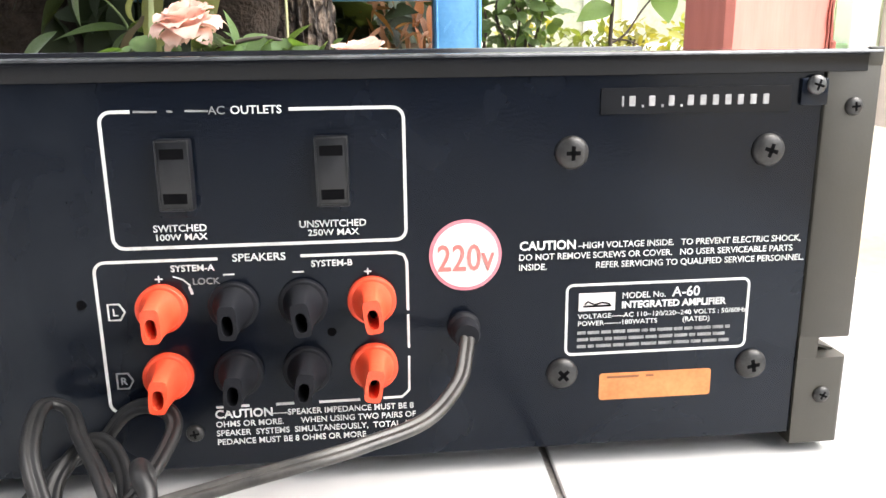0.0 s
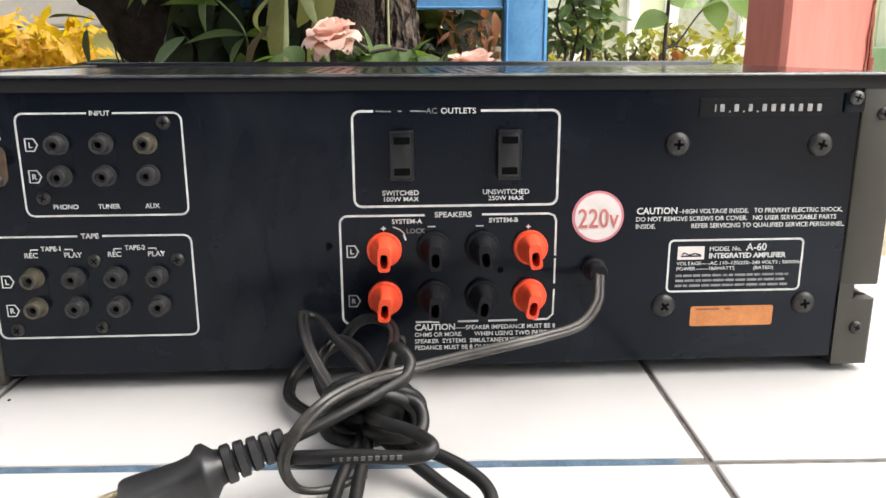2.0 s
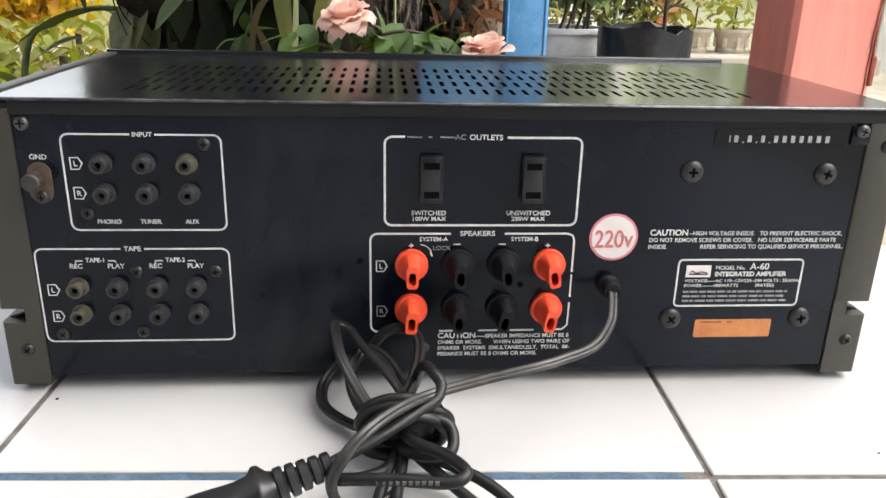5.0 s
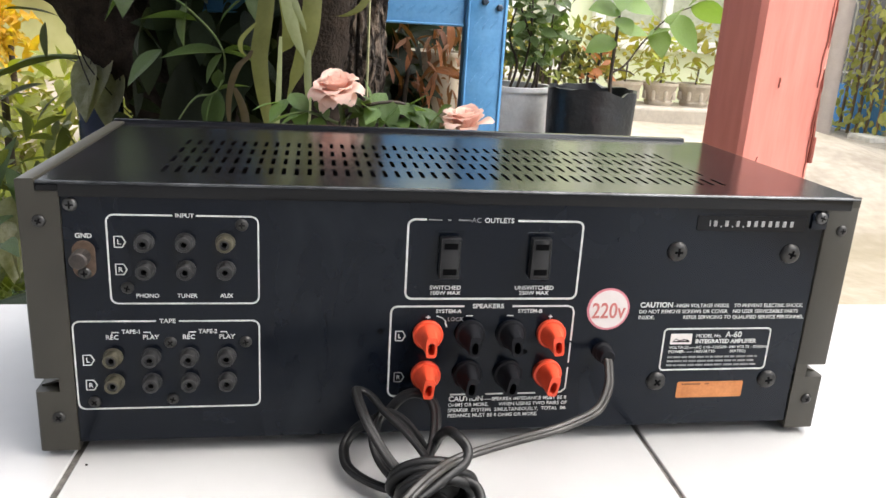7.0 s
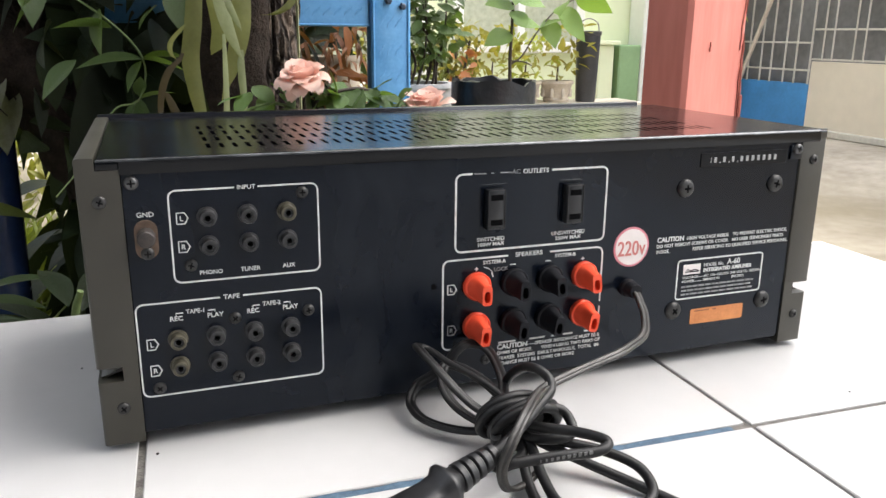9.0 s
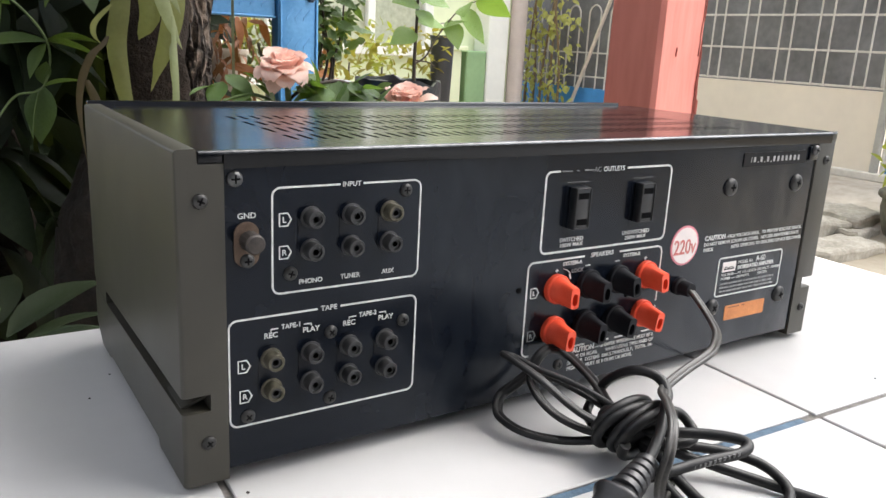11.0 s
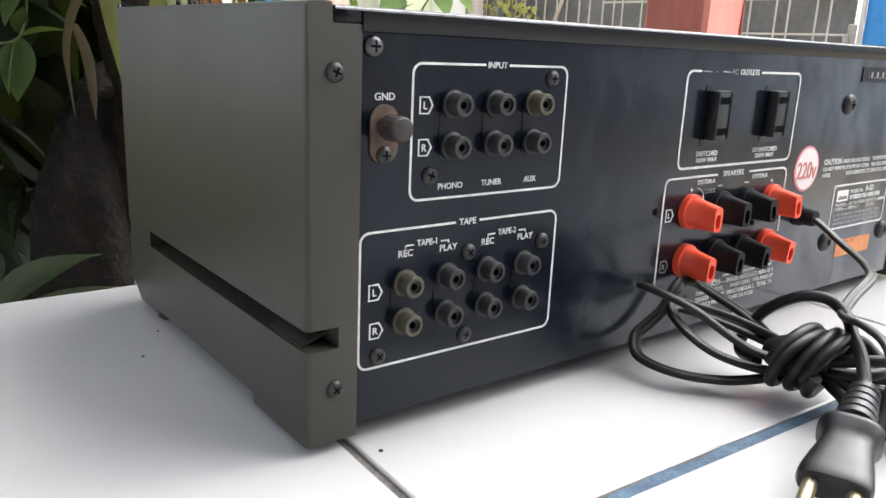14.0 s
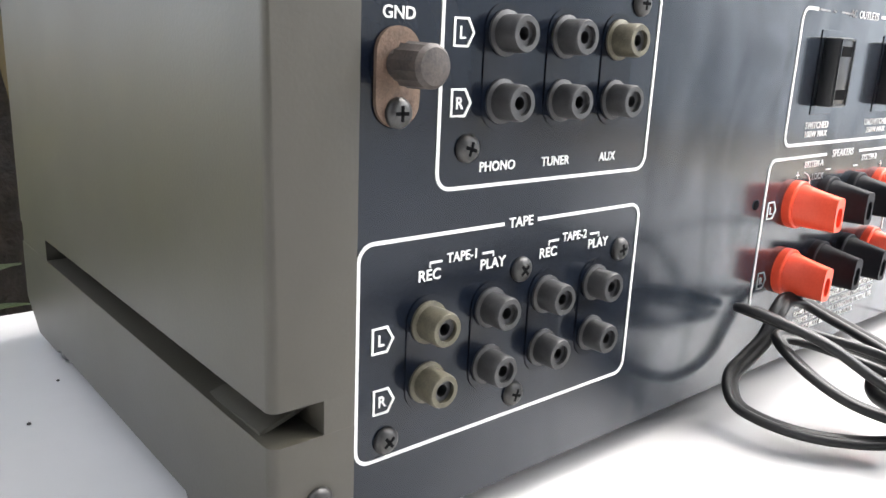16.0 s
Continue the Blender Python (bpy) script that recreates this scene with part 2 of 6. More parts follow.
def box(bm, x0, x1, y0, y1, z0, z1, bevel=0.0, seg=2):
    vs = [bm.verts.new((x, y, z)) for x in (x0, x1) for y in (y0, y1) for z in (z0, z1)]
    fs = [bm.faces.new([vs[i] for i in q]) for q in ((0, 1, 3, 2), (4, 6, 7, 5), (0, 4, 5, 1), (2, 3, 7, 6), (0, 2, 6, 4), (1, 5, 7, 3))]
    if bevel:
        es = list({e for f in fs for e in f.edges})
        bmesh.ops.bevel(bm, geom=es, offset=bevel, segments=seg, affect="EDGES", profile=0.5)
    return bm


def lathe(bm, profile, seg=24, m=None, cap=True):
    """Turns (radius, height) pairs round z, then moves them by m."""
    m = m or Matrix.Identity(4)
    rings = []
    for r, h in profile:
        rings.append([bm.verts.new(m @ Vector((r * math.cos(2 * math.pi * i / seg), r * math.sin(2 * math.pi * i / seg), h))) for i in range(seg)])
    for a, b in zip(rings, rings[1:]):
        for i in range(seg):
            bm.faces.new((a[i], a[(i + 1) % seg], b[(i + 1) % seg], b[i]))
    if cap:
        bm.faces.new(rings[0][::-1])
        bm.faces.new(rings[-1])
    return bm


def smooth_path(pts, n=10, closed=False):
    """Catmull-Rom through the points."""
    p = [Vector(q) for q in pts]
    out = []
    cnt = len(p) if closed else len(p) - 1
    for i in range(cnt):
        if closed:
            a, b, c, d = (p[(i + k) % len(p)] for k in (-1, 0, 1, 2))
        else:
            a, b, c, d = p[max(i - 1, 0)], p[i], p[i + 1], p[min(i + 2, len(p) - 1)]
        for k in range(n):
            t = k / n
            out.append(0.5 * ((2 * b) + (c - a) * t + (2 * a - 5 * b + 4 * c - d) * t * t + (3 * b - a - 3 * c + d) * t ** 3))
    if not closed:
        out.append(p[-1])
    return out


def sweep(bm, path, section, up=Vector((0, 0, 1)), radii=None, closed=False, cap=True):
    """Sweeps a closed section (a, b) along path; a lies sideways and b along the frame's up."""
    rings, prev = [], None
    n = len(path)
    for i, p in enumerate(path):
        d = (path[(i + 1) % n] - path[i - 1]) if closed else (path[min(i + 1, n - 1)] - path[max(i - 1, 0)])
        if d.length < 1e-9:
            d = Vector((0, 0, 1))
        d.normalize()
        if prev is None:
            s = d.cross(up)
            if s.length < 1e-3:
                s = d.cross(Vector((1, 0, 0)))
        else:
            s = prev - d * prev.dot(d)
        s.normalize()
        prev = s
        u = s.cross(d)
        k = radii[i] if radii else 1.0
        rings.append([bm.verts.new(p + s * (a * k) + u * (b * k)) for a, b in section])
    m = len(section)
    for i in range(n if closed else n - 1):
        r0, r1 = rings[i], rings[(i + 1) % n]
        for j in range(m):
            bm.faces.new((r0[j], r0[(j + 1) % m], r1[(j + 1) % m], r1[j]))
    if cap and not closed:
        bm.faces.new(rings[0][::-1])
        bm.faces.new(rings[-1])
    return bm


def circle(r, n=10):
    return [(r * math.cos(2 * math.pi * i / n), r * math.sin(2 * math.pi * i / n)) for i in range(n)]


def strip(bm, pts, w, y0=0.0, y1=-0.00025, closed=False):
    """A flat line of width w through (x, z) points, standing proud of the plane y0."""
    p = [Vector(q) for q in pts]
    n = len(p)
    rows = []
    for i in range(n):
        a = p[(i - 1) % n] if closed or i else p[i]
        b = p[(i + 1) % n] if closed or i < n - 1 else p[i]
        d = (b - a).normalized()
        s = Vector((-d.y, d.x)) * w / 2
        rows.append([bm.verts.new((q.x, y, q.y)) for q in (p[i] + s, p[i] - s) for y in (y0, y1)])
    for i in range(n if closed else n - 1):
        a, b = rows[i], rows[(i + 1) % n]
        for j0, j1 in ((0, 1), (1, 3), (3, 2)):
            bm.faces.new((a[j0], a[j1], b[j1], b[j0]))
    if not closed:
        for r in (rows[0], rows[-1]):
            bm.faces.new((r[0], r[1], r[3], r[2]))
    return bm


def rounded(x0, x1, z0, z1, r, n=5):
    out = []
    for cx, cz, a0 in ((x1 - r, z1 - r, 0), (x0 + r, z1 - r, 90), (x0 + r, z0 + r, 180), (x1 - r, z0 + r, 270)):
        for k in range(n + 1):
            a = radians(a0 + 90 * k / n)
            out.append((cx + r * math.cos(a), cz + r * math.sin(a)))
    return out


def open_box(x0, x1, z0, z1, r, g0, g1):
    """Outline of a rounded box that starts and ends at the gap g0..g1 of its upper side."""
    c = rounded(x0, x1, z0, z1, r)
    k = 6  # the first corner runs from the right side to the upper side
    return [(g0, z1)] + c[k:] + c[:k] + [(g1, z1)]


def slab(bm, outline, y0, y1):
    """A plate with a closed (x, z) outline between the planes y0 and y1."""
    a = [bm.verts.new((x, y0, z)) for x, z in outline]
    b = [bm.verts.new((x, y1, z)) for x, z in outline]
    bm.faces.new(a)
    bm.faces.new(b[::-1])
    for i in range(len(a)):
        j = (i + 1) % len(a)
        bm.faces.new((a[i], a[j], b[j], b[i]))
    return bm


def text(name, body, x, z, size, material, parent, wide=1.0, align="CENTER", y=-0.0001, bold=0.0, slant=0.0):
    """Lettering on a plane that faces -y; (x, z) is the middle (or the left end) of its base line."""
    cu = bpy.data.curves.new(name, "FONT")
    cu.body, cu.size, cu.align_x, cu.extrude, cu.offset, cu.resolution_u, cu.shear = body, size, align, 0.00012, bold, 3, slant
    tmp = bpy.data.objects.new(name, cu)
    scene.collection.objects.link(tmp)
    me = bpy.data.meshes.new_from_object(tmp.evaluated_get(bpy.context.evaluated_depsgraph_get()))
    bpy.data.objects.remove(tmp)
    me.transform(pose(0, 0, 0, 90) @ Matrix.Diagonal((wide, 1, 1, 1)))
    me.materials.clear()
    me.materials.append(material)
    me.name = name
    ob = new(name, me)
    ob.location = (x, y, z)
    ob.parent = parent
    return ob


FACE = pose(0, 0, 0, 90)  # turns the z axis of a lathe to -y


def at(x, y, z):
    return Matrix.Translation((x, y, z))


# ---- porch: tiles, grout, plinth ----
TILE_TURN = -2.2
PORCH = pose(0.106, -0.084, 0, 0, 0, TILE_TURN)
S, N_X0, N_X1, N_Y0, N_Y1 = 0.304, -4, 1, -5, 1
WIDE = 0.027  # the tiles along the free side are wider

plinth = tagged(new("pavement"), "porch plinth of white glazed floor tiles with dark grout", "floor", kind="structure")
plinth.matrix_basis = PORCH
bm = bmesh.new()
box(bm, N_X0 * S, N_X1 * S + WIDE, N_Y0 * S, N_Y1 * S - 0.004, -0.5, -0.0015)
EDGE = 0.0384  # the free edge runs askew to the joints
for v in bm.verts:
    if v.co.y > 0:
        v.co.y += EDGE * min(0.0, v.co.x)
part("grout_bed", bm, M_GROUT, plinth, "cement plinth with dirty grout joints", None)
bm = bmesh.new()
random.seed(5)
gx0, gx1 = -4 * S + 0.1, -0.012
top = [(gx0 + (gx1 - gx0) * i / 120, 0.0035 + random.uniform(-0.0006, 0.0006)) for i in range(121)]
low = [(x, -0.0035 + random.uniform(-0.0006, 0.0006)) for x, _ in top]
up = [bm.verts.new((x, y, -0.0004)) for x, y in top]
dn = [bm.verts.new((x, y, -0.0004)) for x, y in low]
for i in range(120):
    bm.faces.new((up[i], up[i + 1], dn[i + 1], dn[i]))
part("blue_joint", bm, M_BLUEGROUT, plinth, "wide joint smeared with blue paint", None)

# ---- amplifier ----
W, D, TOP = 0.218, 0.188, 0.1455
amp = thing("amplifier", "black vintage stereo amplifier seen from its connector panel, grey metal sides", "amplifier")

bm = bmesh.new()
box(bm, -0.199, 0.199, 0.0, 0.0015, 0.008, 0.1386, 0.0004, 1)
part("back_panel", bm, M_PANEL, amp, "black enamelled rear connector panel with smudges")
bm = bmesh.new()
box(bm, -0.197, 0.197, 0.0016, 0.18, 0.008, 0.0095)
part("bottom_plate", bm, M_DARK, amp)
bm = bmesh.new()
box(bm, -0.19, 0.19, 0.014, 0.18, 0.0096, 0.118)
part("inner_chassis", bm, M_DARK, amp)
# dished lip of the cover over the back panel
bm = bmesh.new()
prof = [(-0.0015, 0.1384), (-0.0017, 0.1387), (-0.0017, 0.1444), (-0.0001, 0.1444), (-0.0001, 0.1384)]
a = [bm.verts.new((-0.1990, y, z)) for y, z in prof]
b = [bm.verts.new((0.2125, y, z)) for y, z in prof]
bm.faces.new(a)
bm.faces.new(b)
for i in range(len(prof)):
    j = (i + 1) % len(prof)
    bm.faces.new((a[i], a[j], b[j], b[i]))
box(bm, -0.2090, -0.1991, -0.0014, 0.0006, 0.1407, 0.1455, 0.0006)
part("cover_lip", bm, mat("black_lip_paint", (0.0025, 0.0030, 0.0042), 0.2, var=0.3, scale=30, bump=0.00002, bump_scale=500, spec=0.24), amp, smooth=50)
# rounded fold where the lip meets the cover, lighter and half metallic to boost its highlight
bm = bmesh.new()
arc = [(-0.0001 - 0.0017 * math.cos(math.pi / 2 * i / 6), 0.1444 + 0.0013 * math.sin(math.pi / 2 * i / 6)) for i in range(7)] + [(-0.0001, 0.1444)]
a = [bm.verts.new((-0.2086, y, z)) for y, z in arc]
b = [bm.verts.new((0.2172, y, z)) for y, z in arc]
bm.faces.new(a)
bm.faces.new(b)
for i in range(len(arc)):
    j = (i + 1) % len(arc)
    bm.faces.new((a[i], a[j], b[j], b[i]))
part("cover_fold", bm, mat("glint_fold_paint", (0.030, 0.032, 0.036), 0.22, metal=0.5, var=0.5, scale=60, rough_var=0.1, tint=(0.11, 0.115, 0.12)), amp, "shiny folded edge, lightened to carry its highlight", 50)
# top cover with rows of cooling slots cut through it
bm = bmesh.new()
xs, ys = [-0.2086], [-0.0001]
COLS, PITCH, SLOT = 47, 0.00668, 0.0023
for i in range(COLS):
    c = -0.1570 + PITCH * i
    xs += [c - SLOT / 2, c + SLOT / 2]
xs.append(0.2172)
for r in range(4):
    c = 0.034 + 0.0276 * r
    ys += [c - 0.0092, c - 0.0077, c + 0.0077, c + 0.0092]
ys.append(D - 0.002)
grid = [[bm.verts.new((x, y, TOP)) for x in xs] for y in ys]
for j in range(len(ys) - 1):
    for i in range(len(xs) - 1):
        if j in (2, 6, 10, 14) and i % 2 == 1:
            continue
        slotrow = j in (1, 3, 5, 7, 9, 11, 13, 15)
        if slotrow and i % 2 == 1:
            # half-round slot end
            lo = j % 4 == 1
            y_in = ys[j + 1] if lo else ys[j]
            y_out = ys[j] if lo else ys[j + 1]
            mid = bm.verts.new(((xs[i] + xs[i + 1]) / 2, y_in + (y_out - y_in) * 0.75, TOP))
            oa, ob_ = (grid[j][i], grid[j][i + 1]) if lo else (grid[j + 1][i], grid[j + 1][i + 1])
            ia, ib = (grid[j + 1][i], grid[j + 1][i + 1]) if lo else (grid[j][i], grid[j][i + 1])
            bm.faces.new((oa, ob_, mid))
            bm.faces.new((oa, mid, ia))
            bm.faces.new((ob_, ib, mid))
            continue
        bm.faces.new((grid[j][i], grid[j][i + 1], grid[j + 1][i + 1], grid[j + 1][i]))
ext = bmesh.ops.extrude_face_region(bm, geom=bm.faces[:])
for v in [g for g in ext["geom"] if isinstance(g, bmesh.types.BMVert)]:
    v.co.z -= 0.0011
part("top_cover", bm, M_COVER, amp, "glossy black steel cover with four rows of cooling slots", None)
# front plate seen as a thin lip beyond the cover
bm = bmesh.new()
box(bm, -0.2165, 0.2030, D - 0.001, D + 0.005, 0.009, 0.1480, 0.0008)
part("front_plate", bm, M_COVER, amp)


def side(sx):
    """Folded grey side cheek: a groove runs along it and ends in a notch at the back; its ends reach down as skirts."""
    g0, g1 = 0.0374, 0.0448
    o, i_, t = W, 0.2062, 0.199
    top = 0.1405 if sx < 0 else 0.1440
    bm = bmesh.new()
    if sx < 0:
        sec = [(t, g1), (o, g1), (o, 0.1448), (o - 0.0005, 0.1459), (o - 0.0018, 0.1464), (0.2100, 0.1464), (0.2095, 0.1462), (0.2092, 0.1405), (t, 0.1405)]
        ends = [[bm.verts.new((x, y, z)) for x, z in sec] for y in (-0.0012, D)]
        bm.faces.new(ends[0])
        bm.faces.new(ends[1])
        for k in range(len(sec)):
            q = (k + 1) % len(sec)
            bm.faces.new((ends[0][k], ends[0][q], ends[1][q], ends[1][k]))
        bmesh.ops.bevel(bm, geom=[e for e in ends[0][1].link_edges if e.other_vert(ends[0][1]) is ends[0][2]], offset=0.0022, segments=4, affect="EDGES", profile=0.5)
    else:
        box(bm, t, o, -0.0012, D, g1, top, 0.0009)
        box(bm, 0.2128, o, -0.0014, 0.0004, top - 0.004, 0.1462, 0.0005)
    # the groove closes where the cheek meets the front
    box(bm, t, o - 0.0002, 0.156, D - 0.001, g0 - 0.001, g1 + 0.001)
    for v in bm.verts:
        v.co.x *= sx
    up = part("side_panel", bm, M_SIDE, amp, "matt grey painted metal cheek with a groove along it", 40)
    bm = bmesh.new()
    prof = [(-0.0012, 0.0040), (0.0395, 0.0040), (0.0415, 0.0078), (D - 0.040, 0.0078), (D - 0.037, 0.0060), (D - 0.014, 0.0060), (D, 0.0165), (D, g0), (-0.0012, g0)]
    ra = [bm.verts.new((t, y, z)) for y, z in prof]
    rb = [bm.verts.new((o, y, z)) for y, z in prof]
    bm.faces.new(ra)
    bm.faces.new(rb)
    for k in range(len(prof)):
        q = (k + 1) % len(prof)
        bm.faces.new((ra[k], ra[q], rb[q], rb[k]))
    bmesh.ops.bevel(bm, geom=[e for e in bm.edges if all(abs(v.co.y + 0.0012) < 1e-5 and abs(v.co.x - o) < 1e-5 for v in e.verts)], offset=0.0022, segments=4, affect="EDGES", profile=0.5)
    for v in bm.verts:
        v.co.x *= sx
    part("skirt", bm, M_SIDE, up, "", 40)
    bm = bmesh.new()
    box(bm, t, i_, -0.00115, D - 0.006, g0 - 0.001, g1 + 0.001)
    for v in bm.verts:
        v.co.x *= sx
    part("groove_web", bm, M_SIDE, up, "", None)
    # folded tab that closes the near end of the groove
    bm = bmesh.new()
    box(bm, i_, o - 0.0014, 0.006, 0.030, g0 - 0.0005, g0 + 0.0006)
    for v in bm.verts:
        if v.co.x < i_ + 0.001:
            v.co.z += 0.0034
        v.co.z += 0.03 * (0.006 - v.co.y)
        v.co.x *= sx
    part("groove_tab", bm, M_SIDE, up, "bent metal tab in the groove", None)
    return up


side(-1)
side(1)
# rubber feet
bm = bmesh.new()
lathe(bm, [(0.0075, 0), (0.0085, 0.0008), (0.0085, 0.0062), (0.0075, 0.0075)], 20)
foot = part("foot", bm, M_BLACKPL, amp, "black rubber foot")
foot.location = (-0.2065, 0.022, 0)
for p in ((-0.2065, 0.158, 0), (0.2065, 0.022, 0), (0.2065, 0.158, 0)):
    share("foot", foot, amp, at(*p), "black rubber foot")


def cross_screw(name, r, h, material, recess=0.45):
    """Domed screw head with a cross recess, facing -y."""
    bm = bmesh.new()
    n = 24
    lathe(bm, [(r, 0), (r, h * 0.25), (r * 0.93, h * 0.55), (r * 0.75, h * 0.85), (r * 0.45, h)], n, FACE)
    ob = part(name, bm, material, amp)
    bm = bmesh.new()
    w = r * 0.12
    # the recess is a black cross on the head, its shade is colour
    for dx, dz in ((r * recess, w), (w, r * recess)):
        box(bm, -dx, dx, -h - 0.00006, -h + 0.0005, -dz, dz)
    part("cross_recess", bm, M_DARK, ob, "", None)
    return ob


big = cross_screw("large_screw", 0.0056, 0.0026, M_SCREW, 0.42)
small = cross_screw("small_screw", 0.0031, 0.0016, M_SCREW, 0.5)
bright = cross_screw("cover_screw", 0.0033, 0.0018, M_SCREWB, 0.55)


def more(src, places, label=""):
    src.matrix_basis = at(*places[0])
    if label:
        tagged(src, label)
    for k, p in enumerate(places[1:]):
        o = copy_thing(src, at(*p) @ pose(0, 0, 0, 0, 17 + 31 * k, 0))


more(big, [(0.114, 0, 0.1137), (0.1813, 0, 0.113), (0.1127, 0, 0.0362), (0.1818, 0, 0.0362)], "dull black screw with a cross recess")
more(small, [(-0.116, 0, 0.1252), (-0.171, 0, 0.0925), (-0.152, 0, 0.0632), (-0.115, 0, 0.0632), (-0.152, 0, 0.0316), (-0.1902, 0, 0.0308),
             (-0.0142, 0, 0.0213), (-0.2085, -0.0012, 0.1262), (-0.2075, -0.0012, 0.0232), (0.2093, -0.0012, 0.127), (0.2093, -0.0012, 0.0232)], "small black cross screw")
more(bright, [(-0.1945, -0.0002, 0.1342), (0.1953, -0.0016, 0.1342)], "bright steel cover screw")
bm = bmesh.new()
box(bm, 0.1905, 0.2, -0.0014, 0.0002, 0.1275, 0.1365, 0.0006)
part("corner_tab", bm, M_PANEL, amp)
# holes are flat black discs, no depth
bm = bmesh.new()
lathe(bm, [(0.0016, 0), (0.0016, 0.0003)], 14, at(-0.046, 0, 0.0683) @ FACE)
part("hole", bm, M_DARK, amp)
bm = bmesh.new()
lathe(bm, [(0.0015, 0), (0.0015, 0.0003)], 14, at(0.0335, 0, 0.0555) @ FACE)
part("hole", bm, M_DARK, amp)


def frame_box(x0, x1, z0, z1, g0, g1, r=0.0035, w=0.0008):
    bm = bmesh.new()
    strip(bm, open_box(x0, x1, z0, z1, r, g0, g1), w)
    return part("printed_frame", bm, M_INK, amp, "white printed frame line", None)


frame_box(-0.179, -0.1082, 0.0842, 0.1295, -0.1485, -0.1375)
frame_box(-0.198, -0.1082, 0.0268, 0.0748, -0.1585, -0.1475)
# the outlet frame is worn along its upper side, the speaker frame along its lower side
bm = bmesh.new()
strip(bm, [(-0.0245, 0.1295)] + rounded(-0.0338, 0.0592, 0.0865, 0.1295, 0.0035)[6:] + rounded(-0.0338, 0.0592, 0.0865, 0.1295, 0.0035)[:6] + [(0.0235, 0.1295)], 0.00105)
part("printed_frame", bm, M_INK, amp, "white printed frame line", None)
bm = bmesh.new()
for x0, x1 in ((-0.0235, -0.0165), (-0.0135, -0.0118), (-0.008, -0.001)):
    strip(bm, [(x0, 0.1295), (x1, 0.1293)], 0.0006)
part("worn_print", bm, M_INKDIM, amp, "worn off remains of a printed line", None)
bm = bmesh.new()
c = rounded(-0.0408, 0.0592, 0.0302, 0.0822, 0.0035)
strip(bm, [(-0.002, 0.0822)] + c[6:18] + [(-0.036, 0.0302)], 0.00095)
strip(bm, [(0.0245, 0.0822), (0.0557, 0.0822)] + [(0.0582, 0.0812), (0.0592, 0.0787), (0.0592, 0.062)], 0.00095)
strip(bm, [(0.0592, 0.0605), (0.0592, 0.0485)], 0.0008)
strip(bm, [(0.0592, 0.0455), (0.0590, 0.033), (0.0565, 0.0306), (0.05, 0.0305)], 0.0008)
for x0, x1 in ((-0.0065, 0.0045), (0.0135, 0.0232), (0.028, 0.042)):
    strip(bm, [(x0, 0.0303), (x1, 0.0304)], 0.0009)
part("printed_frame", bm, M_INK, amp, "worn white printed frame line", None)

for body, x, z, s, wd in (
    ("INPUT", -0.143, 0.1285, 0.0030, 1.05), ("TAPE", -0.153, 0.0737, 0.0033, 1.05), ("SPEAKERS", 0.0112, 0.0811, 0.0036, 1.1),
    ("GND", -0.1897, 0.1178, 0.0033, 1.05), ("PHONO", -0.1618, 0.0873, 0.0030, 1.0), ("TUNER", -0.143, 0.0873, 0.0030, 1.0), ("AUX", -0.124, 0.0873, 0.0030, 1.0),
    ("REC", -0.1798, 0.065, 0.0034, 1.02), ("PLAY", -0.1614, 0.065, 0.0034, 1.02), ("REC", -0.143, 0.065, 0.0034, 1.02), ("PLAY", -0.1243, 0.065, 0.0034, 1.02),
    ("TAPE-1", -0.1706, 0.0681, 0.0031, 0.95), ("TAPE-2", -0.1336, 0.0681, 0.0031, 0.95),
    ("OUTLETS", 0.0135, 0.1283, 0.0036, 1.05), ("SWITCHED", -0.0128, 0.0916, 0.0032, 1.04), ("100W MAX", -0.0128, 0.0888, 0.0029, 1.14),
    ("UNSWITCHED", 0.0355, 0.0916, 0.0032, 1.04), ("250W MAX", 0.0355, 0.0888, 0.0029, 1.14),
    ("SYSTEM-A", -0.0102, 0.0784, 0.003, 1.05), ("SYSTEM-B", 0.0345, 0.0784, 0.003, 1.05), ("+", -0.021, 0.0745, 0.0045, 1.1), ("+", 0.0462, 0.0745, 0.0045, 1.1),
):
    text("lettering", body, x, z, s, M_INK, amp, wd, bold=0.00004)
text("lettering", "AC", 0.0015, 0.1283, 0.0036, M_INKDIM, amp, 1.05)
text("lettering", "LOCK", -0.0062, 0.0738, 0.0031, M_INKDIM, amp, 1.05, bold=0.00003)
text("lettering", "220v", 0.0788, 0.0752, 0.0128, M_RED220, amp, 0.78, y=-0.00062, bold=0.00012)
def mark(pts, w):
    bm = bmesh.new()
    strip(bm, pts, w)
    part("printed_mark", bm, M_INK, amp, "small white printed mark", None)


for x in (0.0012, 0.0235):
    mark([(x - 0.0018, 0.0768), (x + 0.0018, 0.0768)], 0.0005)
for x0, x1, d in ((-0.1798, -0.1765, 1), (-0.1648, -0.1614, -1), (-0.143, -0.1395, 1), (-0.1277, -0.1243, -1)):
    pts = [(x0, 0.0688), (x1, 0.0688)]
    mark([(x0, 0.0678)] + pts if d > 0 else pts + [(x1, 0.0678)], 0.0005)
mark([(-0.0165, 0.0768), (-0.0135, 0.0757), (-0.0112, 0.0735)], 0.0004)
mark([(-0.0117, 0.0733), (-0.0108, 0.0706)], 0.0008)


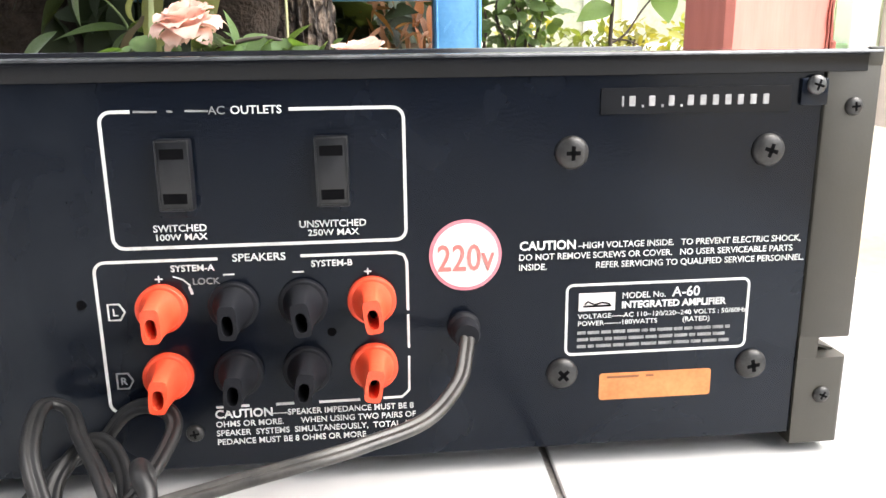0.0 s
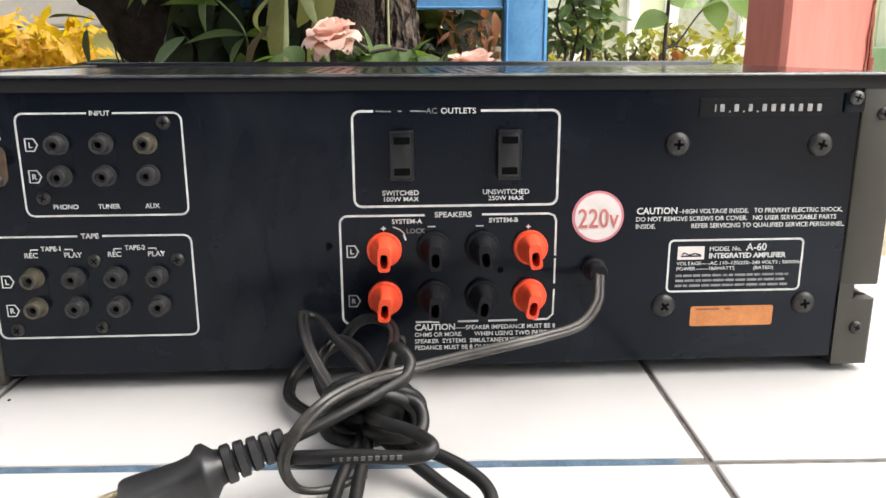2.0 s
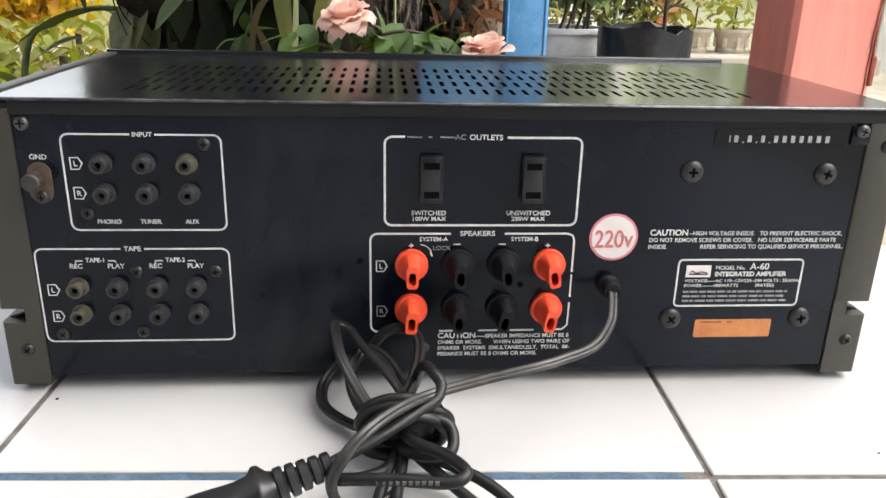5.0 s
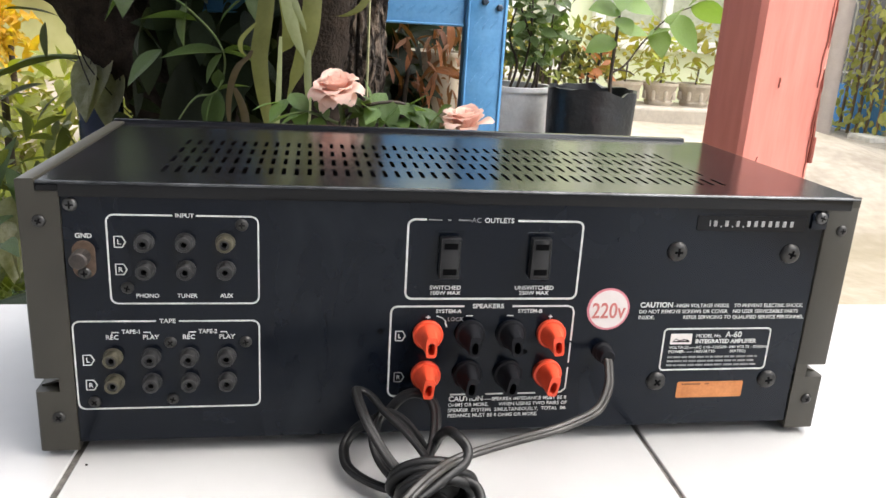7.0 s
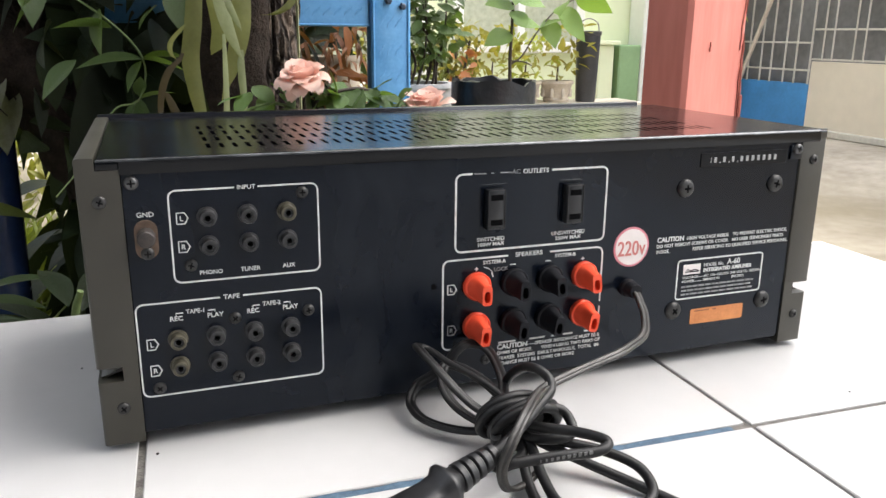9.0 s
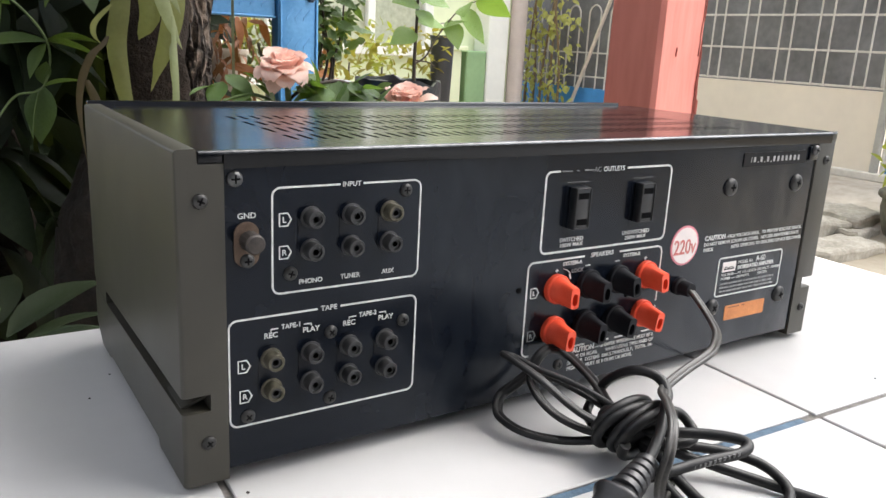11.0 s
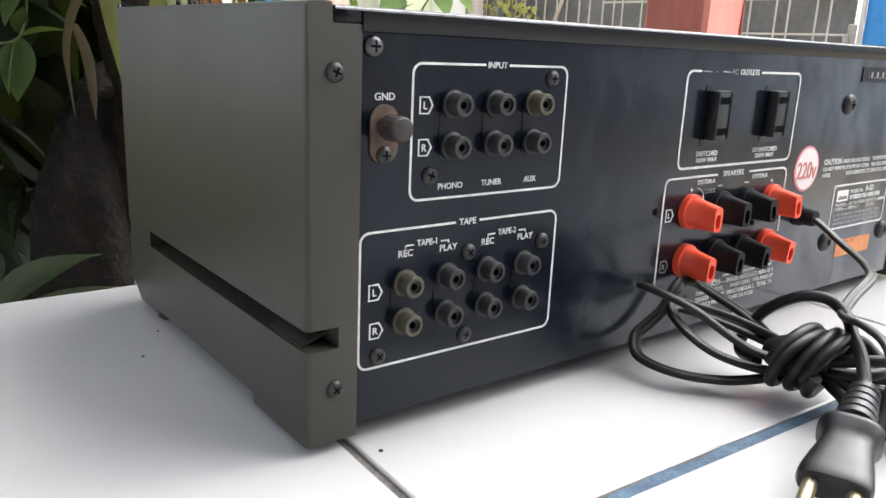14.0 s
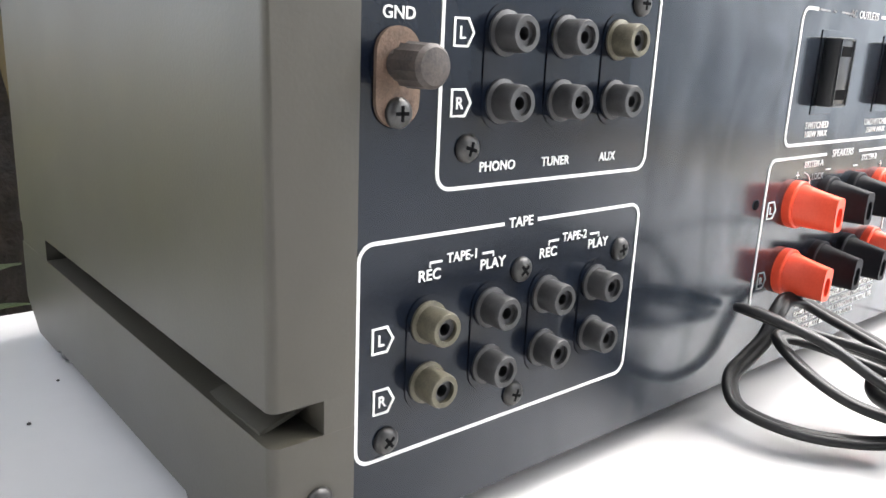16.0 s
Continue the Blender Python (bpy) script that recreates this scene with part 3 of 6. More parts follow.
def channel_mark(x, z, letter, material=M_INK):
    """Letter in a small pointed box."""
    bm = bmesh.new()
    w, h = 0.0024, 0.0027
    strip(bm, [(x - w, z - h), (x - w, z + h), (x + w * 0.5, z + h), (x + w * 1.15, z), (x + w * 0.5, z - h)], 0.0006, closed=True)
    mk = part("channel_mark", bm, material, amp, "white printed channel mark", None)
    text("lettering", letter, x - 0.0003, z - 0.00125, 0.0035, material, mk, 1.0, bold=0.00005)


for x, z, ch, mt in ((-0.1735, 0.116, "L", M_INK), (-0.1735, 0.102, "R", M_INK), (-0.1918, 0.054, "L", M_INK), (-0.1912, 0.0402, "R", M_INK),
                     (-0.0355, 0.0655, "L", M_INK), (-0.0353, 0.0415, "R", M_INKDIM)):
    channel_mark(x, z, ch, mt)


# round voltage sticker
bm = bmesh.new()
lathe(bm, [(0.0122, 0), (0.0122, 0.0003)], 48, at(0.0788, 0, 0.0803) @ FACE)
stick = part("voltage_sticker", bm, M_PINK, amp, "round white sticker with a pink ring")
bm = bmesh.new()
lathe(bm, [(0.0110, 0), (0.0110, 0.0005)], 48, at(0.0788, 0, 0.0803) @ FACE)
part("sticker_face", bm, M_STICK, stick)
# warning print
rows = ["DO NOT REMOVE SCREWS OR COVER.   NO USER SERVICEABLE PARTS", "INSIDE.                    REFER SERVICING TO QUALIFIED SERVICE PERSONNEL."]
text("lettering", "CAUTION", 0.0970, 0.0812, 0.0043, M_INK, amp, 1.0, "LEFT", bold=0.0001)
text("lettering", "\u2013HIGH VOLTAGE INSIDE.   TO PREVENT ELECTRIC SHOCK,", 0.1172, 0.0812, 0.00305, M_INK, amp, 0.985, "LEFT", bold=0.00002)
text("lettering", rows[0], 0.0968, 0.0777, 0.00305, M_INK, amp, 0.995, "LEFT", bold=0.00002)
text("lettering", rows[1], 0.0968, 0.0742, 0.00305, M_INK, amp, 0.995, "LEFT", bold=0.00002)
text("lettering", "CAUTION", -0.0072, 0.0262, 0.0043, M_INK, amp, 1.0, "LEFT", bold=0.0001)
for k, line in enumerate(("\u2014\u2014SPEAKER IMPEDANCE MUST BE 8", "OHMS OR MORE.       WHEN USING TWO PAIRS OF", "SPEAKER  SYSTEMS  SIMULTANEOUSLY,  TOTAL  IM-", "PEDANCE MUST BE 8 OHMS OR MORE.")):
    text("lettering", line, 0.0112 if k == 0 else -0.0072, 0.0262 - 0.0033 * k, 0.0030, M_INK, amp, 0.99, "LEFT", bold=0.00002)
# rating plate
bm = bmesh.new()
strip(bm, rounded(0.1138, 0.1788, 0.0430, 0.0682, 0.0022), 0.0009, closed=True)
plate = part("rating_plate", bm, M_INK, amp, "rating plate with a white printed border", None)
bm = bmesh.new()
box(bm, 0.1180, 0.1308, -0.0003, 0, 0.0588, 0.0652)
logo = part("logo_block", bm, M_STICK, plate, "plain white block", None)
bm = bmesh.new()
strip(bm, [(0.1195, 0.0605), (0.1295, 0.0605)], 0.0007, -0.0003, -0.0004)
strip(bm, [(0.1200, 0.0612), (0.1212, 0.0622), (0.1235, 0.0610), (0.1262, 0.0618), (0.1290, 0.0611)], 0.0006, -0.0003, -0.0004)
part("logo_stroke", bm, M_DARK, logo, "", None)
text("lettering", "MODEL No.", 0.1332, 0.0628, 0.0031, M_INK, plate, 0.98, "LEFT")
text("lettering", "A-60", 0.1512, 0.0628, 0.0050, M_INK, plate, 1.0, "LEFT", bold=0.00004)
text("lettering", "INTEGRATED AMPLIFIER", 0.1332, 0.0593, 0.0034, M_INK, plate, 1.02, "LEFT", bold=0.0001)
text("lettering", "VOLTAGE-----AC 110~120/220~240 VOLTS : 50/60Hz", 0.1178, 0.0560, 0.0024, M_INK, plate, 1.12, "LEFT")
text("lettering", "POWER-------180WATTS            (RATED)", 0.1178, 0.0534, 0.0024, M_INK, plate, 1.12, "LEFT")
bm = bmesh.new()
random.seed(3)
for z in (0.0508, 0.0483, 0.0458):
    x = 0.1178
    while x < 0.1715:
        w = random.uniform(0.002, 0.006)
        strip(bm, [(x, z), (min(x + w, 0.173), z)], 0.0011, 0, -0.0002)
        x += w + 0.0007
part("small_print", bm, M_INKDIM, plate, "rows of tiny print as plain bars", None)
# orange paper label
bm = bmesh.new()
slab(bm, rounded(0.1263, 0.1672, 0.0252, 0.0352, 0.001), 0, -0.0003)
lab = part("orange_label", bm, M_ORANGE, amp, "faded orange paper label", None)
bm = bmesh.new()
strip(bm, [(0.129, 0.0338), (0.1405, 0.0338)], 0.0008, -0.0003, -0.0004)
strip(bm, [(0.1432, 0.0338), (0.146, 0.0338)], 0.0008, -0.0003, -0.0004)
part("faded_print", bm, mat("brown_print", (0.22, 0.08, 0.03), 0.6), lab, "faded line of print", None)
# embossed tape, its writing as plain bars
bm = bmesh.new()
slab(bm, rounded(0.1232, 0.1876, 0.1258, 0.1342, 0.0004), 0, -0.0005)
tape = part("embossed_tape", bm, M_TAPE, amp, "black embossing tape with white raised marks", None)
bm = bmesh.new()
x = 0.1300
for k, w in enumerate((0.0008, 0.0026, 0.0007, 0.0026, 0.0007, 0.0024, 0.0007, 0.0026, 0.0026, 0.0026, 0.0026, 0.0026, 0.0028, 0.0026)):
    bm = bmesh.new()
    if w < 0.00075:
        box(bm, x, x + w, -0.0008, -0.0005, 0.1279, 0.1287)
    else:
        box(bm, x, x + max(0.0007, w * 0.8), -0.0008, -0.0005, 0.1283, 0.1316, 0.0002, 1)
    part("raised_bar", bm, M_TAPEINK, tape, "", None)
    x += w + 0.00165



# phono jacks
def jack(metal):
    bm = bmesh.new()
    lathe(bm, [(0.0048, 0), (0.0048, 0.0009), (0.0039, 0.0012), (0.0039, 0.0062), (0.0036, 0.0068), (0.0025, 0.0068), (0.0025, 0.0026)], 24, FACE, cap=False)
    j = part("phono_jack", bm, metal, amp, "dull tarnished phono jack")
    bm = bmesh.new()
    lathe(bm, [(0.0027, 0.0022), (0.0027, 0.0024)], 16, FACE)
    part("jack_core", bm, M_DARK, j)
    bm = bmesh.new()
    lathe(bm, [(0.0026, 0.0025), (0.0026, 0.0058), (0.0014, 0.0058), (0.0014, 0.0026)], 16, FACE, cap=False)
    part("jack_insulator", bm, M_BLACKPL, j)
    return j


j0, jb = jack(M_JACK), jack(M_BRASS)
spots = [(x, z) for z in (0.1163, 0.1022) for x in (-0.162, -0.143, -0.124)] + [(x, z) for z in (0.0557, 0.0418) for x in (-0.1798, -0.1616, -0.143, -0.1245)]
brassy = {(-0.124, 0.1163), (-0.1798, 0.0557), (-0.1798, 0.0418)}
dull = [p for p in spots if p not in brassy]
more(j0, [(x, 0, z) for x, z in dull])
more(jb, [(x, 0, z) for x, z in sorted(brassy)], "tarnished phono jack with a brassy rim")
# insulating strip behind each pair of jacks
bm = bmesh.new()
slab(bm, rounded(-0.0057, 0.0057, -0.0132, 0.0132, 0.0054, 6), 0, -0.0003)
st = part("jack_plate", bm, M_JPLATE, amp)
cols = [(-0.162, 0.1092), (-0.143, 0.1092), (-0.124, 0.1092), (-0.1798, 0.0487), (-0.1616, 0.0487), (-0.143, 0.0487), (-0.1245, 0.0487)]
st.matrix_basis = at(cols[0][0], 0, cols[0][1])
for x, z in cols[1:]:
    share("jack_plate", st, amp, at(x, 0, z))

# ground terminal
bm = bmesh.new()
slab(bm, rounded(-0.1952, -0.1848, 0.0975, 0.1165, 0.005, 6), 0, -0.0009)
gnd = part("ground_terminal", bm, M_RUST, amp, "rusty ground terminal plate")
bm = bmesh.new()
prof = [(0.0030, 0), (0.0030, 0.0025), (0.0041, 0.0027), (0.0041, 0.0100), (0.0034, 0.0109), (0.0013, 0.0112)]
lathe(bm, prof, 28, at(-0.19, -0.0009, 0.1095) @ FACE)
for v in bm.verts:
    a = math.atan2(v.co.z - 0.1095, v.co.x + 0.19)
    if -0.0105 < v.co.y < -0.0032:
        k = 1 + 0.05 * (1 if round(a / (math.pi / 14)) % 2 else -1)
        v.co.x, v.co.z = -0.19 + (v.co.x + 0.19) * k, 0.1095 + (v.co.z - 0.1095) * k
part("knurled_knob", bm, M_KNOB, gnd, "blackened knurled knob", 20)
o = copy_thing(small, at(-0.19, -0.0009, 0.1003))
o.parent = amp

# mains outlets
def outlet(x, z):
    bm = bmesh.new()
    box(bm, -0.0074, 0.0074, -0.0003, 0, -0.0142, 0.0130, 0.0001, 1)
    ob = part("mains_outlet", bm, M_PANEL, amp, "black moulded mains outlet with two flat slots")
    bm = bmesh.new()
    box(bm, -0.0053, 0.0053, -0.0056, -0.0002, -0.0115, 0.0108, 0.0008)
    part("outlet_block", bm, M_OUTLET, ob)
    bm = bmesh.new()
    strip(bm, rounded(-0.0048, 0.0048, -0.0108, 0.0102, 0.0006), 0.0005, -0.0056, -0.0060, True)
    part("outlet_rim", bm, M_OUTLET, ob)
    # slots are black blocks on the face, coloured like deep shade
    for dz in (-0.0074, 0.0064):
        bm = bmesh.new()
        box(bm, -0.0036, 0.0036, -0.00575, -0.0050, dz - 0.0016, dz + 0.0016)
        part("slot", bm, M_DARK, ob, "", None)
    ob.matrix_basis = at(x, 0, z)
    return ob


outlet(-0.0120, 0.1105)
outlet(0.0362, 0.1105)


# speaker binding posts: a round base that runs out into a flat wing with a hole
def post(material, label):
    bm = bmesh.new()
    n = 28
    rings = []
    for k in range(9):
        u = k / 8
        v = max(0.0, (u - 0.18) / 0.82) ** 0.85
        ring = []
        for i in range(n):
            a = 2 * math.pi * i / n
            cx, cz = math.cos(a), math.sin(a)
            bx, bz = 0.0072 * cx, 0.0072 * cz
            # flat end: narrow slab that hangs lower than its base
            sq = lambda q: math.copysign(abs(q) ** 0.42, q)
            ex, ez = 0.0029 * sq(cx), -0.0012 + 0.0056 * sq(cz)
            vx = 1 - max(0.0, 1 - v) ** 2.4
            ring.append(bm.verts.new((bx + (ex - bx) * vx, -0.0158 * u, bz + (ez - bz) * v)))
        rings.append(ring)
    for a, b in zip(rings, rings[1:]):
        for i in range(n):
            bm.faces.new((a[i], a[(i + 1) % n], b[(i + 1) % n], b[i]))
    # hollow end
    round_ = lambda q: math.copysign(abs(q) ** 0.75, q)
    end = rings[-1]
    hole0 = [bm.verts.new((0.0018 * round_(math.cos(2 * math.pi * i / n)), -0.0158, -0.0020 + 0.0033 * round_(math.sin(2 * math.pi * i / n)))) for i in range(n)]
    hole1 = [bm.verts.new((v.co.x * 0.9, -0.0060, v.co.z)) for v in hole0]
    for i in range(n):
        j = (i + 1) % n
        bm.faces.new((end[i], end[j], hole0[j], hole0[i]))
        bm.faces.new((hole0[i], hole0[j], hole1[j], hole1[i]))
    bm.faces.new(hole1)
    bm.faces.new(rings[0][::-1])
    ob = part("binding_post", bm, material, amp, label, 32)
    bm = bmesh.new()
    lathe(bm, [(0.0081, 0), (0.0081, 0.0026), (0.0078, 0.0030), (0.0073, 0.0031)], 32, FACE)
    part("post_base", bm, material, ob)
    bm = bmesh.new()
    lathe(bm, [(0.0015, 0), (0.0015, 0.0003)], 12, at(0, -0.0061, -0.002) @ FACE @ Matrix.Diagonal((1, 1.9, 1, 1)))
    part("clamp_hole", bm, M_DARK, ob)
    return ob


pr = post(M_RED, "orange-red plastic speaker binding post")
pb = post(M_POSTB, "black plastic speaker binding post")
ZP = (0.0664, 0.0428)
for src, cols in ((pr, (-0.0208, 0.0472)), (pb, (0.0022, 0.0247))):
    sp = [(x, 0, z) for z in ZP for x in cols]
    src.matrix_basis = at(*sp[0])
    for k, p in enumerate(sp[1:]):
        copy_thing(src, at(*p) @ pose(0, 0, 0, 0, (-7, 5, 9)[k], 0))

# cord grommet
bm = bmesh.new()
lathe(bm, [(0.0056, 0), (0.0056, 0.0022), (0.0047, 0.0034), (0.0046, 0.0085), (0.0040, 0.0100)], 24, at(0.078, 0, 0.0552) @ FACE)
part("cord_grommet", bm, M_POSTB, amp, "black rubber strain relief")

# ---- mains cord, tied into a bundle ----
def cord_section(w=0.0033, h=0.0018, n=12):
    """Flat twin cord: two round cores side by side."""
    out = []
    for c, a0, a1 in ((w - h, -138, 138), (-(w - h), 42, 318)):
        for i in range(n):
            a = radians(a0 + (a1 - a0) * i / (n - 1))
            out.append((c + h * math.cos(a), h * math.sin(a)))
    return out


cord = thing("power_cord", "black flat mains cord tied in a bundle on white tiles", "power cord")
FLAT, ROUND, SLIM = cord_section(0.0028, 0.0015), circle(0.00245, 14), cord_section(0.0025, 0.00135)


def run(name, pts, section=FLAT, up=Vector((0, 0, 1)), label="", material=M_CORD):
    bm = bmesh.new()
    sweep(bm, smooth_path(pts, 10), section, up)
    return part(name, bm, material, cord, label, 60)


# from the amplifier across to the bundle and once over it
run("cord_lead", [(0.078, -0.010, 0.0545), (0.0765, -0.0165, 0.0515), (0.0728, -0.0273, 0.0465), (0.0616, -0.0433, 0.0428), (0.0438, -0.0561, 0.0428), (0.0306, -0.0625, 0.0425), (0.0068, -0.0668, 0.039),
                  (-0.0142, -0.0735, 0.0368), (-0.0277, -0.0877, 0.0392), (-0.040, -0.1018, 0.0384), (-0.0496, -0.1095, 0.0312), (-0.0543, -0.1108, 0.0205),
                  (-0.0505, -0.1085, 0.0095), (-0.040, -0.103, 0.0055), (-0.028, -0.096, 0.0065)], SLIM, Vector((0.2, 0.3, 1)), "flat twin cord leaving the amplifier", M_LEAD)
# long loop that lies low, touches the panel and rises into an arch
run("cord_loop", [(-0.024, -0.068, 0.012), (-0.0444, -0.0517, 0.0072), (-0.056, -0.0415, 0.0068), (-0.0629, -0.0312, 0.0073), (-0.0645, -0.0195, 0.0078), (-0.0632, -0.0115, 0.0095), (-0.0577, -0.0062, 0.0145),
                  (-0.049, -0.0062, 0.019), (-0.0415, -0.0075, 0.0245), (-0.0347, -0.0072, 0.0325), (-0.0279, -0.0065, 0.0352), (-0.0200, -0.0085, 0.0335), (-0.0171, -0.0167, 0.0300), (-0.0201, -0.0359, 0.0258), (-0.0251, -0.0494, 0.0225), (-0.028, -0.062, 0.02), (-0.0265, -0.074, 0.0185)])
# folded hairpin against the panel
run("cord_loop", [(-0.025, -0.076, 0.0185), (-0.030, -0.066, 0.017), (-0.0406, -0.0539, 0.0195), (-0.0475, -0.0443, 0.0252), (-0.0541, -0.0323, 0.0332), (-0.058, -0.0153, 0.0378), (-0.0575, -0.0066, 0.0378), (-0.051, -0.0072, 0.0352),
                  (-0.044, -0.020, 0.0315), (-0.033, -0.038, 0.0275), (-0.0245, -0.056, 0.0215), (-0.025, -0.075, 0.0185)])
run("cord_loop", [(-0.0275, -0.069, 0.012), (-0.0395, -0.055, 0.0125), (-0.0475, -0.040, 0.0155), (-0.050, -0.026, 0.0215), (-0.0445, -0.0135, 0.0268), (-0.036, -0.0175, 0.0262), (-0.0275, -0.034, 0.0225), (-0.0245, -0.056, 0.019), (-0.026, -0.075, 0.0185)])
# arch over the bundle that runs on to the plug
run("cord_loop", [(-0.036, -0.052, 0.014), (-0.0275, -0.039, 0.0125), (-0.0215, -0.036, 0.0175), (-0.0185, -0.0425, 0.0300), (-0.0165, -0.0545, 0.0395), (-0.0135, -0.0640, 0.0415), (-0.0105, -0.0695, 0.0385), (-0.0130, -0.0755, 0.0350), (-0.0215, -0.0815, 0.0325), (-0.0345, -0.0915, 0.0295), (-0.047, -0.0990, 0.0265), (-0.0565, -0.1037, 0.0240)], ROUND)
# loops that lie towards the free side
run("cord_loop", [(-0.026, -0.078, 0.012), (-0.034, -0.088, 0.0105), (-0.0455, -0.0965, 0.0125), (-0.0535, -0.1035, 0.0175), (-0.0505, -0.1085, 0.0212), (-0.0400, -0.1108, 0.0225), (-0.0290, -0.1130, 0.0235), (-0.0130, -0.1165, 0.0243), (-0.0055, -0.1160, 0.0256), (-0.0045, -0.1110, 0.0264), (-0.0115, -0.1000, 0.0255), (-0.0225, -0.0895, 0.0243), (-0.0275, -0.0760, 0.0205)], ROUND)
run("cord_loop", [(-0.033, -0.070, 0.0190), (-0.0325, -0.0775, 0.0245), (-0.0275, -0.0800, 0.0275), (-0.0180, -0.0785, 0.0285), (-0.0092, -0.0795, 0.0268), (-0.0062, -0.0835, 0.0230), (-0.0078, -0.0895, 0.0193), (-0.0160, -0.0905, 0.0178), (-0.0265, -0.0820, 0.0160), (-0.027, -0.072, 0.0160)], ROUND)
run("cord_loop", [(-0.029, -0.074, 0.0165), (-0.013, -0.087, 0.0145), (0.005, -0.0995, 0.0120), (0.0155, -0.1125, 0.0085), (0.0125, -0.1275, 0.0050), (-0.003, -0.1355, 0.0035), (-0.020, -0.1345, 0.003), (-0.0300, -0.121, 0.004), (-0.0298, -0.103, 0.0075), (-0.027, -0.086, 0.0125), (-0.0265, -0.074, 0.0165)], ROUND)
run("cord_loop", [(-0.027, -0.074, 0.0145), (-0.0335, -0.090, 0.0095), (-0.0380, -0.108, 0.0050), (-0.0385, -0.126, 0.0030), (-0.0315, -0.144, 0.0027), (-0.0180, -0.163, 0.0027), (0.003, -0.176, 0.0027), (0.021, -0.170, 0.0027), (0.0255, -0.150, 0.0027), (0.015, -0.124, 0.0030), (-0.004, -0.100, 0.0075), (-0.020, -0.083, 0.0125), (-0.027, -0.072, 0.0150)], ROUND)
# the turns that tie the bundle
AX = Vector((0.10, -0.99, 0.02)).normalized()
C0 = Vector((-0.0265, -0.0595, 0.0185))
sd = AX.cross(Vector((0, 0, 1))).normalized()
up_ = sd.cross(AX)
pts = []
for i in range(4 * 12 + 1):
    a = 2 * math.pi * i / 12
    r = 0.0112 + 0.0012 * math.sin(i * 0.7)
    lean = 0.005 * math.sin(a)
    pts.append(C0 + AX * (0.0050 * i / 12 + lean + 0.0012 * math.sin(i * 0.37)) + sd * (r * 1.55 * math.cos(a)) + up_ * (r * math.sin(a)))
run("cord_binding", pts, circle(0.0026, 12), AX, "black cord wound round the bundle")
bm = bmesh.new()
sweep(bm, [C0 - AX * 0.008, C0 + AX * 0.002, C0 + AX * 0.012, C0 + AX * 0.018], [(1.5 * a, b) for a, b in circle(0.0088, 16)], radii=[0.5, 1, 0.95, 0.35])
part("cord_core", bm, M_CORD, cord)
# moulded print on the cord as plain bars
bm = bmesh.new()
for k in range(10):
    u = Vector((-0.0375 + 0.0024 * k, -0.11365 - 0.00054 * k, 0.0226 + 0.00030 * k))
    box(bm, u.x, u.x + 0.0016, u.y - 0.0002, u.y + 0.0004, u.z - 0.0005, u.z + 0.0010)
part("cord_print", bm, M_CORDTXT, cord, "row of faint print bars", None)
# plug with ribbed strain relief and two round pins
PD = Vector((-0.92, -0.30, -0.22)).normalized()
P0 = Vector((-0.0545, -0.1030, 0.0245))
bm = bmesh.new()
for k in range(5):
    c = P0 + PD * (0.0045 * k)
    q = (Vector((0, 0, 1)).rotation_difference(PD)).to_matrix().to_4x4()
    lathe(bm, [(0.0044 + 0.0004 * k, 0), (0.0052 + 0.0004 * k, 0.0005), (0.0052 + 0.0004 * k, 0.0031), (0.0046 + 0.0004 * k, 0.0036), (0.0041, 0.0038), (0.0041, 0.0046)], 16, Matrix.Translation(c) @ q)
plug = part("plug", bm, M_BLACKPL, cord, "black moulded mains plug with ribbed strain relief", 40)
bm = bmesh.new()
sdp = PD.cross(Vector((0, 0, 1))).normalized()
upp = sdp.cross(PD)
rings = []
# flat body that flares towards the pins, with a grip bead at its neck
for d, w, h in ((0.021, 0.0054, 0.0050), (0.0235, 0.0062, 0.0056), (0.0265, 0.0098, 0.0086), (0.0285, 0.0100, 0.0086), (0.031, 0.0080, 0.0064), (0.036, 0.0080, 0.0057), (0.043, 0.0094, 0.0056), (0.050, 0.0106, 0.0057), (0.0535, 0.0108, 0.0056), (0.055, 0.0100, 0.0050)):
    ring = []
    for i in range(24):
        a = 2 * math.pi * i / 24
        ring.append(bm.verts.new(P0 + PD * d + sdp * (w * math.copysign(abs(math.cos(a)) ** 0.65, math.cos(a))) + upp * (h * math.copysign(abs(math.sin(a)) ** 0.65, math.sin(a)))))
    rings.append(ring)
for p, q in zip(rings, rings[1:]):
    for i in range(24):
        bm.faces.new((p[i], p[(i + 1) % 24], q[(i + 1) % 24], q[i]))
bm.faces.new(rings[0][::-1])
bm.faces.new(rings[-1])
part("plug_body", bm, M_BLACKPL, plug, "", 50)
for s in (-1, 1):
    bm = bmesh.new()
    c = P0 + PD * 0.0545 + sdp * (0.0062 * s)
    sweep(bm, [c, c + PD * 0.012, c + PD * 0.0185], circle(0.0023, 12), radii=[1, 1, 0.8])
    part("pin", bm, M_PIN, plug, "dull brass pin", 50)

# ---- ground, porch surroundings ----
M_SOIL = mat("pale_trodden_ground", (0.45, 0.385, 0.31), 0.95, var=0.35, scale=3.5, bump=0.012, bump_scale=9, tint=(0.58, 0.52, 0.44))


def ground_z(x, y):
    s = lambda v: 0.0 if v < 0 else 1.0 if v > 1 else v * v * (3 - 2 * v)
    return -0.34 + 0.12 * s((x - 1.9) / 0.5) * s((y - 0.2) / 0.8) + 0.225 * s((y - 1.3) / 1.1) * s((2.4 - x) / 0.6)


